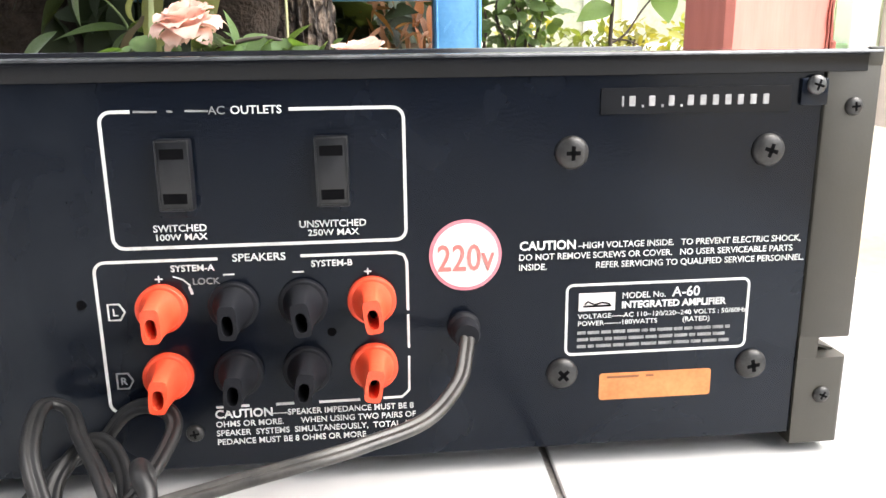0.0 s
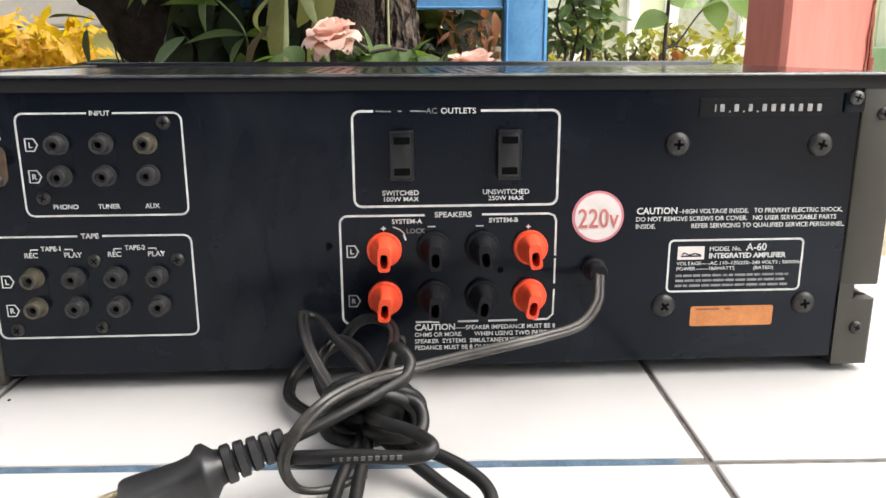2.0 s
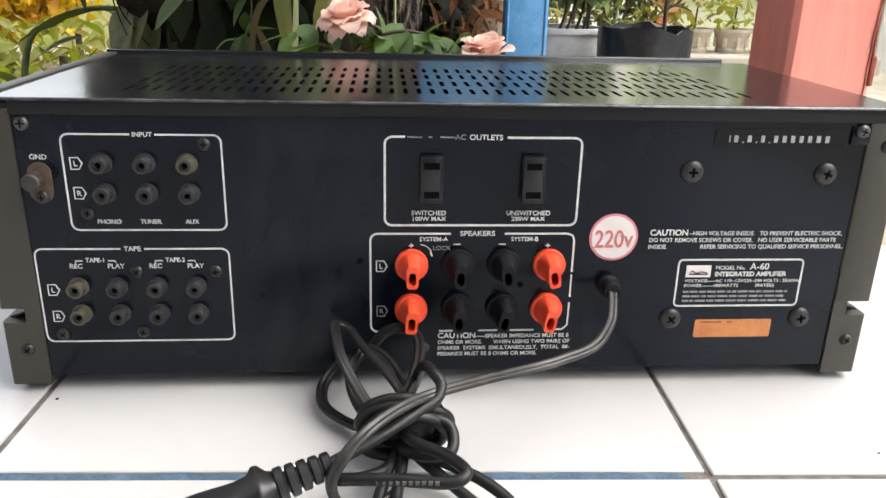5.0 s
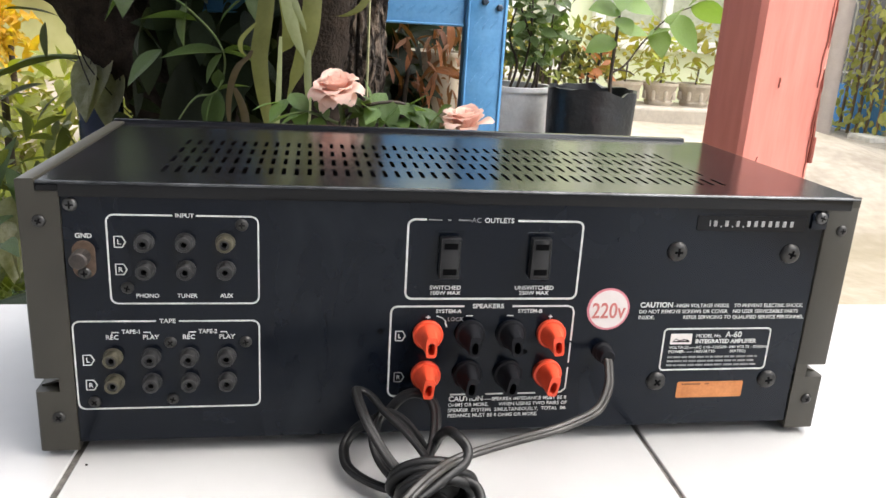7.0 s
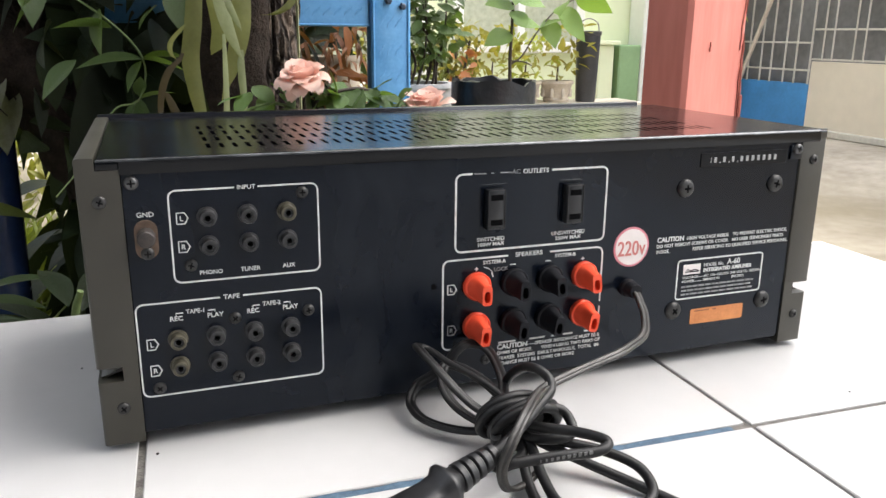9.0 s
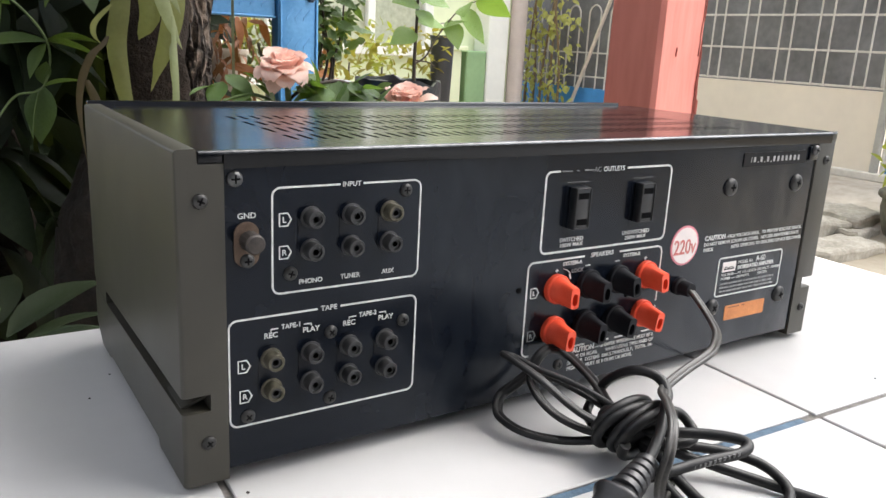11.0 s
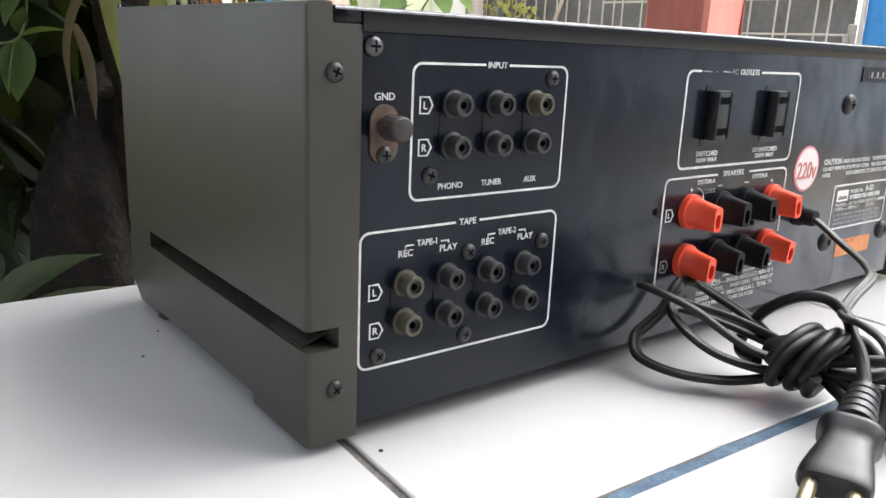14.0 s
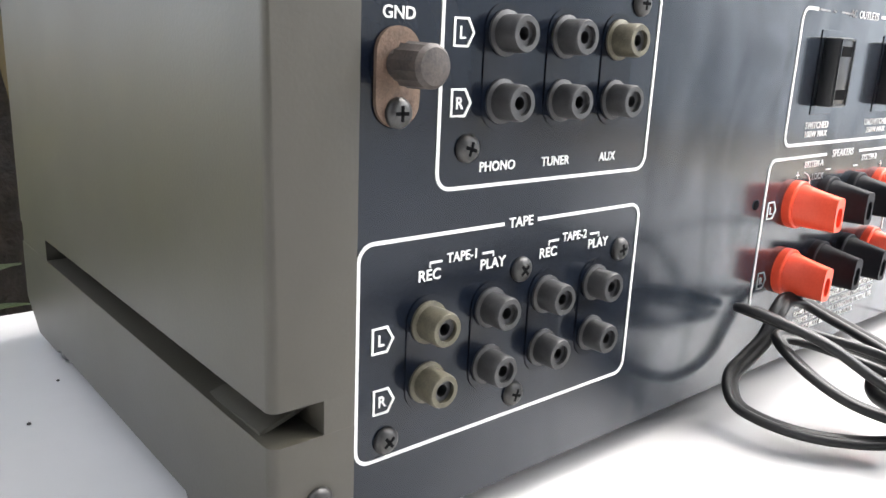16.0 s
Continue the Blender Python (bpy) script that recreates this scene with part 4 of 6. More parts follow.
bm = bmesh.new()
gx = [-400, -60, -12, -5, -3] + [-2.5 + 0.125 * i for i in range(49)] + [5, 8, 20, 80, 400]
gy = [-400, -60, -10, -4] + [-2.0 + 0.125 * i for i in range(57)] + [6, 9, 20, 80, 400]
gv = [[bm.verts.new((x, y, ground_z(x, y) + (0.012 * noise.noise((x * 2.5, y * 2.5, 0)) if abs(x) < 6 and abs(y) < 6 else 0))) for x in gx] for y in gy]
for j in range(len(gy) - 1):
    for i in range(len(gx) - 1):
        bm.faces.new((gv[j][i], gv[j][i + 1], gv[j + 1][i + 1], gv[j + 1][i]))
g = finish("ground", bm, M_SOIL, smooth=60)
tagged(g, "pale trodden earth and cement yard with mossy patches", "ground", kind="structure")
# mossy patches along the porch
nt = M_SOIL.node_tree
nz, rp, mx = nt.nodes.new("ShaderNodeTexNoise"), nt.nodes.new("ShaderNodeValToRGB"), nt.nodes.new("ShaderNodeMix")
nz.inputs["Scale"].default_value, nz.inputs["Detail"].default_value = 1.6, 8
rp.color_ramp.elements[0].position, rp.color_ramp.elements[1].position = 0.5, 0.62
mx.data_type = "RGBA"
src = nt.nodes["Principled BSDF"].inputs["Base Color"].links[0].from_socket
nt.links.new(nz.outputs["Fac"], rp.inputs["Fac"])
nt.links.new(rp.outputs["Color"], mx.inputs["Factor"])
nt.links.new(src, mx.inputs[6])
mx.inputs[7].default_value = (0.24, 0.20, 0.13, 1)
nt.links.new(mx.outputs[2], nt.nodes["Principled BSDF"].inputs["Base Color"])

M_WALLP = mat("unseen_wall_paint", (0.085, 0.10, 0.13), 0.85, var=0.08, scale=3, bump=0.001)
M_ROOF = mat("unseen_ceiling_paint", (0.42, 0.42, 0.42), 0.8, var=0.15, scale=4)
# unseen wall, added so that the panel reflects something dark and bluish
bm = bmesh.new()
box(bm, -2.4, 0.75, -1.75, -1.6, -0.34, 2.75)
tagged(finish("wall_south", bm, M_WALLP), "plain unseen wall added behind the porch, dark for reflections", "wall", kind="structure")

# unseen ceiling, added to cut the sky light from above the porch
bm = bmesh.new()
box(bm, -2.0, 0.65, -1.9, -0.15, 2.75, 2.83)
tagged(finish("ceiling", bm, M_ROOF), "plain unseen ceiling added to hold back sky light", "ceiling", kind="structure")

# unseen plain walls, added to close the yard and shape reflections on the amplifier
M_LIME = mat("pale_lime_wall", (0.47, 0.48, 0.19), 0.9, var=0.12, scale=2.5, bump=0.002, tint=(0.56, 0.56, 0.27))
bm = bmesh.new()
box(bm, -3.35, -3.2, -1.75, 3.15, -0.34, 2.6)
M_PALEW = mat("pale_grey_wall", (0.26, 0.26, 0.265), 0.9, var=0.1, scale=2.5, bump=0.002)
tagged(finish("wall_west", bm, M_PALEW), "plain unseen grey wall added to dim light from the left", "wall", kind="structure")

# pale blue reflector wall for the panel seen at a slant
bm = bmesh.new()
box(bm, 4.6, 4.75, -7.0, 0.3, -0.36, 2.0)
tagged(finish("wall_east", bm, mat("unseen_blue_reflector", (0.74, 0.80, 0.87), 0.9, var=0.08, scale=2.5, bump=0.002)), "plain unseen pale blue wall added to brighten panel reflections", "wall", kind="structure")

# ---- red porch post ----
M_REDP = mat("faded_red_paint", (0.74, 0.235, 0.185), 0.55, var=0.1, scale=16, bump=0.0022, bump_scale=34, stretch=(1, 1, 0.14), tint=(0.82, 0.31, 0.25))
M_CRACK = mat("bare_dark_wood", (0.34, 0.095, 0.07), 0.9, var=0.4, scale=60)
red = thing("porch_post", "square wooden porch post in flaking red paint", "post")
bm = bmesh.new()
cs = [(0.2566, 0.2636), (0.256, 0.197), (0.329, 0.209), (0.3315, 0.277)]
lv = [-0.34 + 0.02 * i for i in range(60)] + [0.9 + 0.0609 * i for i in range(31)]
rings = []
random.seed(11)
for z in lv:
    ring = []
    for k, (x, y) in enumerate(cs):
        x1, y1 = cs[(k + 1) % 4]
        for u in (0.06, 0.35, 0.65, 0.94):
            w = random.uniform(-0.0005, 0.0005) + 0.0016 * noise.noise((z * 9, k * 3.1 + u * 2, 1.0))
            ring.append(bm.verts.new((x + (x1 - x) * u + w, y + (y1 - y) * u + w, z)))
    rings.append(ring)
for a, b in zip(rings, rings[1:]):
    for i in range(16):
        bm.faces.new((a[i], a[(i + 1) % 16], b[(i + 1) % 16], b[i]))
bm.faces.new(rings[0][::-1])
bm.faces.new(rings[-1])
part("shaft", bm, M_REDP, red, "", 30)
rc = random.Random(17)
def split(u, z, ln, w):
    """Ragged flake mark on the front of the post, from height z upwards."""
    n = max(4, int(ln / 0.006))
    x0, y0 = 0.256 + 0.073 * u, 0.197 + 0.012 * u
    mid, left_, right_ = x0, [], []
    for q in range(n + 1):
        t = q / n
        mid += rc.uniform(-0.0009, 0.0009)
        half = w * math.sin(math.pi * min(1, 0.04 + 0.95 * t)) * rc.uniform(0.35, 1.0) + 0.00012
        left_.append((mid - half, z + ln * t))
        right_.append((mid + half, z + ln * t + rc.uniform(-0.001, 0.001)))
    bm = bmesh.new()
    a = [[bm.verts.new((x, y0 + 0.165 * (x - x0) + dy, zz)) for x, zz in row] for row in (left_, right_) for dy in (0.001, -0.0007)]
    for q in range(n):
        bm.faces.new((a[1][q], a[1][q + 1], a[3][q + 1], a[3][q]))
        bm.faces.new((a[0][q], a[0][q + 1], a[1][q + 1], a[1][q]))
        bm.faces.new((a[3][q], a[3][q + 1], a[2][q + 1], a[2][q]))
    part("crack", bm, M_CRACK, red, "dark split in the paint", None)


for k in range(16):
    split(rc.uniform(0.88, 0.97), 0.11 + 0.028 * k + rc.uniform(-0.01, 0.01), rc.uniform(0.03, 0.085), rc.uniform(0.0003, 0.0009))
for k in range(8):
    split(rc.uniform(0.1, 0.85), rc.uniform(0.10, 0.55), rc.uniform(0.004, 0.010), rc.uniform(0.0001, 0.0002))
bm = bmesh.new()
box(bm, 0.3262, 0.3302, 0.2075, 0.222, 0.128, 0.150, 0.001, 1)
part("worn_corner", bm, M_CRACK, red, "bare worn corner", None)

# ---- blue frame ----
M_BLUE = mat("bright_blue_paint", (0.085, 0.31, 0.62), 0.42, var=0.14, scale=26, bump=0.0008, bump_scale=45, tint=(0.13, 0.36, 0.66))
blue = thing("garden_stand", "bright blue painted wooden frame with stamped zigzag pattern", "frame")
bm = bmesh.new()
box(bm, 0.1425, 0.2065, 0.812, 0.838, -0.28, 0.62, 0.003)
part("upright", bm, M_BLUE, blue)
bm = bmesh.new()
box(bm, -0.30, 0.142, 0.818, 0.834, 0.2115, 0.34, 0.003)
part("rail", bm, M_BLUE, blue)
bm = bmesh.new()
for s in (0.145, 0.2005):
    box(bm, s, s + 0.0035, 0.8095, 0.8125, -0.28, 0.62, 0.001, 1)
for i in range(22):
    z = -0.27 + 0.04 * i
    for k in range(3):
        x0 = 0.156 + 0.013 * k
        bm2 = [(x0, z), (x0 + 0.010, z + 0.012), (x0 + 0.010, z + 0.017), (x0, z + 0.005)]
        slab(bm, bm2, 0.8125, 0.8112)
for i in range(26):
    x = -0.28 + 0.016 * i
    for k in range(2):
        slab(bm, [(x, 0.227 + 0.03 * k), (x + 0.011, 0.236 + 0.03 * k), (x + 0.011, 0.2405 + 0.03 * k), (x, 0.2315 + 0.03 * k)], 0.8185, 0.8172)
box(bm, -0.30, 0.142, 0.8155, 0.8185, 0.2125, 0.2155, 0.001, 1)
part("zigzag_relief", bm, M_BLUE, blue, "stamped zigzag relief", None)
bolt = None
for x, z in ((0.170, 0.2495), (0.1925, 0.242), (0.17, 0.30), (0.1925, 0.295)):
    if bolt is None:
        bm = bmesh.new()
        lathe(bm, [(0.0055, 0), (0.0055, 0.004), (0.003, 0.006)], 6, FACE)
        bolt = part("bolt", bm, mat("dark_bolt", (0.05, 0.07, 0.1), 0.4, metal=0.6), blue, "dark bolt head", 20)
        bolt.matrix_basis = at(x, 0.811, z)
    else:
        share("bolt", bolt, blue, at(x, 0.811, z), "dark bolt head")

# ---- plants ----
# darker than real foliage: the shade under the tree is in this colour
G_SHADE = leaf_mat("shade_dark_leaf", (0.017, 0.028, 0.013), 0.5, per_object=0.5, spec=0.25)
G_MID = leaf_mat("mid_green_leaf", (0.075, 0.125, 0.04), 0.4, per_object=0.35)
G_ROSE = leaf_mat("rose_leaf", (0.095, 0.165, 0.05), 0.45, per_object=0.25)
G_LIGHT = leaf_mat("light_green_leaf", (0.16, 0.26, 0.07), 0.45, per_object=0.25)
G_FERN = leaf_mat("staghorn_frond", (0.17, 0.18, 0.06), 0.6, per_object=0.25)
G_FERNL = leaf_mat("pale_frond", (0.27, 0.30, 0.17), 0.6, per_object=0.1)
G_YELLOW = leaf_mat("yellow_leaf", (0.62, 0.45, 0.025), 0.5, per_object=0.3, tint=(0.62, 0.27, 0.03), scale=8)
G_ORANGE = leaf_mat("rusty_leaf", (0.22, 0.10, 0.055), 0.6, per_object=0.35)
G_YGREEN = leaf_mat("yellow_green_leaf", (0.30, 0.33, 0.05), 0.5, per_object=0.35)
M_BARK = mat("rough_bark", (0.05, 0.036, 0.028), 0.95, var=0.7, scale=75, bump=0.006, bump_scale=130, stretch=(1, 1, 0.5), tint=(0.26, 0.20, 0.155))
nt = M_BARK.node_tree
b_ = nt.nodes["Principled BSDF"]
vor, vmap, vco = nt.nodes.new("ShaderNodeTexVoronoi"), nt.nodes.new("ShaderNodeMapping"), nt.nodes.new("ShaderNodeTexCoord")
wob, wadd = nt.nodes.new("ShaderNodeTexNoise"), nt.nodes.new("ShaderNodeVectorMath")
vor.feature = "DISTANCE_TO_EDGE"
vor.inputs["Scale"].default_value = 62
vmap.inputs["Scale"].default_value = (1, 1, 0.38)
wob.inputs["Scale"].default_value, wob.inputs["Detail"].default_value = 30, 5
wsc = nt.nodes.new("ShaderNodeVectorMath")
wsc.operation = "SCALE"
wsc.inputs["Scale"].default_value = 0.03
nt.links.new(vco.outputs["Object"], wob.inputs["Vector"])
nt.links.new(wob.outputs["Color"], wsc.inputs[0])
nt.links.new(vco.outputs["Object"], wadd.inputs[0])
nt.links.new(wsc.outputs[0], wadd.inputs[1])
nt.links.new(wadd.outputs[0], vmap.inputs["Vector"])
nt.links.new(vmap.outputs[0], vor.inputs["Vector"])
crack, vmix, vbump = nt.nodes.new("ShaderNodeValToRGB"), nt.nodes.new("ShaderNodeMix"), nt.nodes.new("ShaderNodeBump")
crack.color_ramp.elements[0].position, crack.color_ramp.elements[1].position = 0.03, 0.22
nt.links.new(vor.outputs["Distance"], crack.inputs["Fac"])
vmix.data_type = "RGBA"
nt.links.new(crack.outputs["Color"], vmix.inputs["Factor"])
vmix.inputs[6].default_value = (0.022, 0.016, 0.013, 1)
nt.links.new(b_.inputs["Base Color"].links[0].from_socket, vmix.inputs[7])
nt.links.new(vmix.outputs[2], b_.inputs["Base Color"])
vbump.inputs["Strength"].default_value, vbump.inputs["Distance"].default_value = 1.0, 0.008
nt.links.new(crack.outputs["Color"], vbump.inputs["Height"])
nt.links.new(b_.inputs["Normal"].links[0].from_socket, vbump.inputs["Normal"])
nt.links.new(vbump.outputs[0], b_.inputs["Normal"])
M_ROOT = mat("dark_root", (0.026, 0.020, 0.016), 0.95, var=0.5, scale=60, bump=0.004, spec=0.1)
M_STEM = mat("green_stem", (0.12, 0.17, 0.06), 0.6, var=0.3, scale=90)
M_WOODY = mat("dark_twig", (0.06, 0.045, 0.035), 0.8, var=0.4, scale=90)
M_PETAL = mat("salmon_petal", (0.88, 0.62, 0.53), 0.6, var=0.1, scale=70, tint=(0.93, 0.76, 0.67))
nt = M_PETAL.node_tree
tr_, mx_ = nt.nodes.new("ShaderNodeBsdfTranslucent"), nt.nodes.new("ShaderNodeMixShader")
tr_.inputs["Color"].default_value = (0.95, 0.62, 0.52, 1)
mx_.inputs[0].default_value = 0.42
nt.links.new(nt.nodes["Principled BSDF"].outputs[0], mx_.inputs[1])
nt.links.new(tr_.outputs[0], mx_.inputs[2])
nt.links.new(mx_.outputs[0], nt.nodes["Material Output"].inputs["Surface"])
LEAVES = {}


def leaf_mesh(key, material, ratio=0.36, fold=0.25, droop=0.35, n=8, tip=1.0, wavy=0.0):
    """A leaf one unit long along +y: pointed, folded along its rib and drooping."""
    if key in LEAVES:
        return LEAVES[key]
    me = bpy.data.meshes.new(key)
    bm = bmesh.new()
    rows = []
    for i in range(n + 1):
        t = i / n
        w = ratio * 0.5 * (math.sin(math.pi * t ** 0.8) ** tip) + 0.004
        y, z = t * (1 - 0.15 * droop * t), -droop * t * t * 0.6
        wz = wavy * math.sin(t * 17)
        rows.append([bm.verts.new((s * w, y - abs(s) * 0.02, z + abs(s) * w * fold + wz * abs(s) * s)) for s in (-1, -0.5, 0, 0.5, 1)])
    for a, b in zip(rows, rows[1:]):
        for k in range(4):
            f = bm.faces.new((a[k], a[k + 1], b[k + 1], b[k]))
            f.smooth = True
    bm.to_mesh(me)
    bm.free()
    me.materials.append(material)
    LEAVES[key] = me
    return me


def put_leaf(me, parent, base, direction, size, roll=0.0, name="leaf"):
    d = Vector(direction).normalized()
    q = d.to_track_quat("Y", "Z")
    ob = new(name, me)
    ob.matrix_basis = Matrix.Translation(base) @ q.to_matrix().to_4x4() @ pose(0, 0, 0, 0, roll, 0) @ Matrix.Diagonal((size, size, size, 1))
    ob.parent = parent
    return ob


def stem(name, pts, r0, r1, material, parent, label="", n=8, sides=8):
    bm = bmesh.new()
    path = smooth_path(pts, n)
    k = len(path) - 1
    sweep(bm, path, circle(1.0, sides), radii=[r0 + (r1 - r0) * i / k for i in range(k + 1)])
    return part(name, bm, material, parent, label, 60)


def scatter(rng, parent, me, count, lo, hi, size, face=(0, -1, 0.1), spread=0.9):
    for _ in range(count):
        p = [rng.uniform(a, b) for a, b in zip(lo, hi)]
        d = [face[k] + rng.uniform(-spread, spread) for k in range(3)]
        put_leaf(me, parent, p, d, rng.uniform(*size), rng.uniform(-60, 60))


# tree with bark behind the amplifier
tree = thing("tree", "old tree trunk with rough dark bark and dark foliage", "tree")
bm = bmesh.new()
path = smooth_path([(-0.030, 0.72, -0.36), (-0.029, 0.72, 0.0), (-0.028, 0.72, 0.2), (-0.022, 0.725, 0.45), (0.02, 0.74, 0.9)], 30)
sweep(bm, path, circle(1.0, 84), radii=[0.058 - 0.013 * min(1, i / 45) for i in range(len(path))])
for v in bm.verts:
    a = math.atan2(v.co.y - 0.72, v.co.x + 0.028)
    px_, py_ = math.cos(a) * 3.2, math.sin(a) * 3.2
    ridge = 1 - abs(noise.noise((px_ * 2.2, py_ * 2.2, v.co.z * 9))) * 2.2
    flake = noise.noise((px_ * 6, py_ * 6, v.co.z * 34))
    k = 0.0085 * ridge + 0.0055 * flake - 0.007
    v.co.x += k * math.cos(a)
    v.co.y += k * math.sin(a)
part("trunk", bm, M_BARK, tree, "rough flaking bark", 80)
# root foot that spreads towards the porch, deep shade put into its near-black colour
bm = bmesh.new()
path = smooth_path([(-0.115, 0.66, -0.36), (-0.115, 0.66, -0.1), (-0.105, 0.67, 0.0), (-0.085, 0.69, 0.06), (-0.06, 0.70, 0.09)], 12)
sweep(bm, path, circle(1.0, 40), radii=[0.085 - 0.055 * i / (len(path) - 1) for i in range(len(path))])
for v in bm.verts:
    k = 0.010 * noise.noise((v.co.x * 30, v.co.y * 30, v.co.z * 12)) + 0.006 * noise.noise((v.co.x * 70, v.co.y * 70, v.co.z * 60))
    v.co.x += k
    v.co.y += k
part("root_foot", bm, mat("shade_dark_root_bark", (0.006, 0.0045, 0.0036), 0.95, var=0.6, scale=42, bump=0.008, bump_scale=60, tint=(0.020, 0.014, 0.011)), tree, "fibrous reddish root foot, darkened with shade in its colour", 70)
def root_mass(pts, radii, seed):
    """Hanging knot of dark roots with a ragged outline."""
    bm = bmesh.new()
    path = smooth_path(pts, 10)
    n = len(path) - 1
    rad = [radii[0] + (radii[1] - radii[0]) * i / n for i in range(n + 1)]
    sweep(bm, path, circle(1.0, 30), radii=rad)
    for v in bm.verts:
        q = v.co
        k = 0.016 * noise.noise((q.x * 22 + seed, q.y * 22, q.z * 14)) + 0.008 * noise.noise((q.x * 60, q.y * 60 + seed, q.z * 50))
        v.co.x += k
        v.co.z += k * 0.8
    return part("root_mass", bm, M_ROOT, tree, "dark hanging root mass", 70)


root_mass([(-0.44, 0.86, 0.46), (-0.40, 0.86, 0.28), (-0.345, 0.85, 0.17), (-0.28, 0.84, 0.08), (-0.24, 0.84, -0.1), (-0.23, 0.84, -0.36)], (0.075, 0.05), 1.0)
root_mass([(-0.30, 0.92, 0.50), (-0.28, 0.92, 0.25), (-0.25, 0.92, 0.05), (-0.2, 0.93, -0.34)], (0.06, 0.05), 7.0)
# dark mass added to fill the black gap before the trunk
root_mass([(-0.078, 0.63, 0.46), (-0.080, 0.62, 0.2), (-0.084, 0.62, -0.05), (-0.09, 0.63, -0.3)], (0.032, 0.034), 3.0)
rg_ = random.Random(8)
for k in range(22):
    x0, z0 = rg_.uniform(-0.40, -0.24), rg_.uniform(0.14, 0.34)
    stem("root", [(x0, 0.80, z0), (x0 + rg_.uniform(-0.02, 0.05), 0.79, z0 - 0.06), (x0 + rg_.uniform(-0.02, 0.10), 0.80, z0 - 0.16)], 0.0014, 0.0006, M_ROOT, tree, n=5, sides=6)
rng = random.Random(21)
shade_dark_leaf = leaf_mesh("dark_broad_leaf", G_SHADE, 0.38, 0.2, 0.5)
scatter(rng, tree, leaf_mesh("shaded_leaf", G_SHADE, 0.42, 0.2, 0.4), 60, (-0.33, 0.70, 0.06), (-0.16, 0.78, 0.42), (0.05, 0.10), (0.1, -0.6, -0.5), 0.9)
scatter(rng, tree, shade_dark_leaf, 130, (-0.30, 0.74, -0.30), (-0.10, 0.98, 0.55), (0.10, 0.19), (0.1, -0.5, -0.6), 0.8)



def leaf_cloud(name, me, material, parent, rg, count, lo, hi, size, face, spread, label=""):
    """Foliage too dense to count, as one mesh."""
    src = [v.co.copy() for v in me.vertices]
    polys = [tuple(p.vertices) for p in me.polygons]
    vs, fs = [], []
    for _ in range(count):
        p = Vector([rg.uniform(a, b) for a, b in zip(lo, hi)])
        d = Vector([face[k] + rg.uniform(-spread, spread) for k in range(3)]).normalized()
        s = rg.uniform(*size)
        m = Matrix.Translation(p) @ d.to_track_quat("Y", "Z").to_matrix().to_4x4() @ pose(0, 0, 0, 0, rg.uniform(-70, 70), 0) @ Matrix.Diagonal((s, s, s, 1))
        k = len(vs)
        vs += [m @ c for c in src]
        fs += [tuple(i + k for i in q) for q in polys]
    dat = bpy.data.meshes.new(name)
    dat.from_pydata(vs, [], fs)
    dat.materials.append(material)
    for q in dat.polygons:
        q.use_smooth = True
    ob = new(name, dat)
    ob.parent = parent
    return tagged(ob, label, kind="stuff")


# crown above the view, added to shade the left side; undergrowth fills dark gaps
leaf_cloud("crown", shade_dark_leaf, G_SHADE, tree, rng, 700, (-0.45, 0.35, 0.6), (0.1, 1.5, 1.3), (0.12, 0.2), (0, -0.2, -0.5), 0.9, "dense crown above the view, leaves toned dark with shade")
leaf_cloud("undergrowth", shade_dark_leaf, G_SHADE, tree, rng, 600, (-0.36, 1.05, -0.34), (0.02, 1.4, 0.6), (0.12, 0.2), (0.1, -0.6, -0.4), 0.9, "dense filler foliage, shade put into its dark colour")

# low plants along the porch edge
low = thing("border_plant", "green broad-leaved plants along the porch edge", "plant")
stem("stalk", [(-0.52, 0.55, -0.35), (-0.52, 0.53, -0.1), (-0.5, 0.5, 0.0)], 0.008, 0.004, M_STEM, low)
scatter(rng, low, leaf_mesh("long_green_leaf", leaf_mat("border_leaf", (0.05, 0.085, 0.028), 0.45), 0.24, 0.3, 0.5), 90, (-0.85, 0.48, -0.30), (-0.38, 0.80, 0.03), (0.06, 0.12), (0.1, -0.5, -0.2), 0.8)
scatter(rng, low, leaf_mesh("sunlit_leaf", leaf_mat("olive_border_leaf", (0.11, 0.135, 0.035), 0.5), 0.28, 0.3, 0.4), 120, (-0.95, 0.60, -0.30), (-0.42, 1.1, 0.02), (0.05, 0.10), (0.1, -0.5, 0.0), 0.9)
shade = thing("shade_plant", "arching leaves, the trunk's shade put into their dark colour", "plant")
stem("stalk", [(-0.27, 0.42, -0.35), (-0.27, 0.42, -0.1), (-0.26, 0.41, -0.04)], 0.006, 0.003, M_STEM, shade)
# leaves take the near-black tone that carries the trunk's shade
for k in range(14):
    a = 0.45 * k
    put_leaf(leaf_mesh("long_dark_leaf", G_SHADE, 0.26, 0.3, 0.5), shade, (-0.27 + 0.03 * math.cos(a), 0.42 + 0.03 * math.sin(a), -0.09 + 0.006 * (k % 5)), (math.cos(a), math.sin(a) * 0.7, 0.35), rng.uniform(0.09, 0.15), rng.uniform(-25, 25))

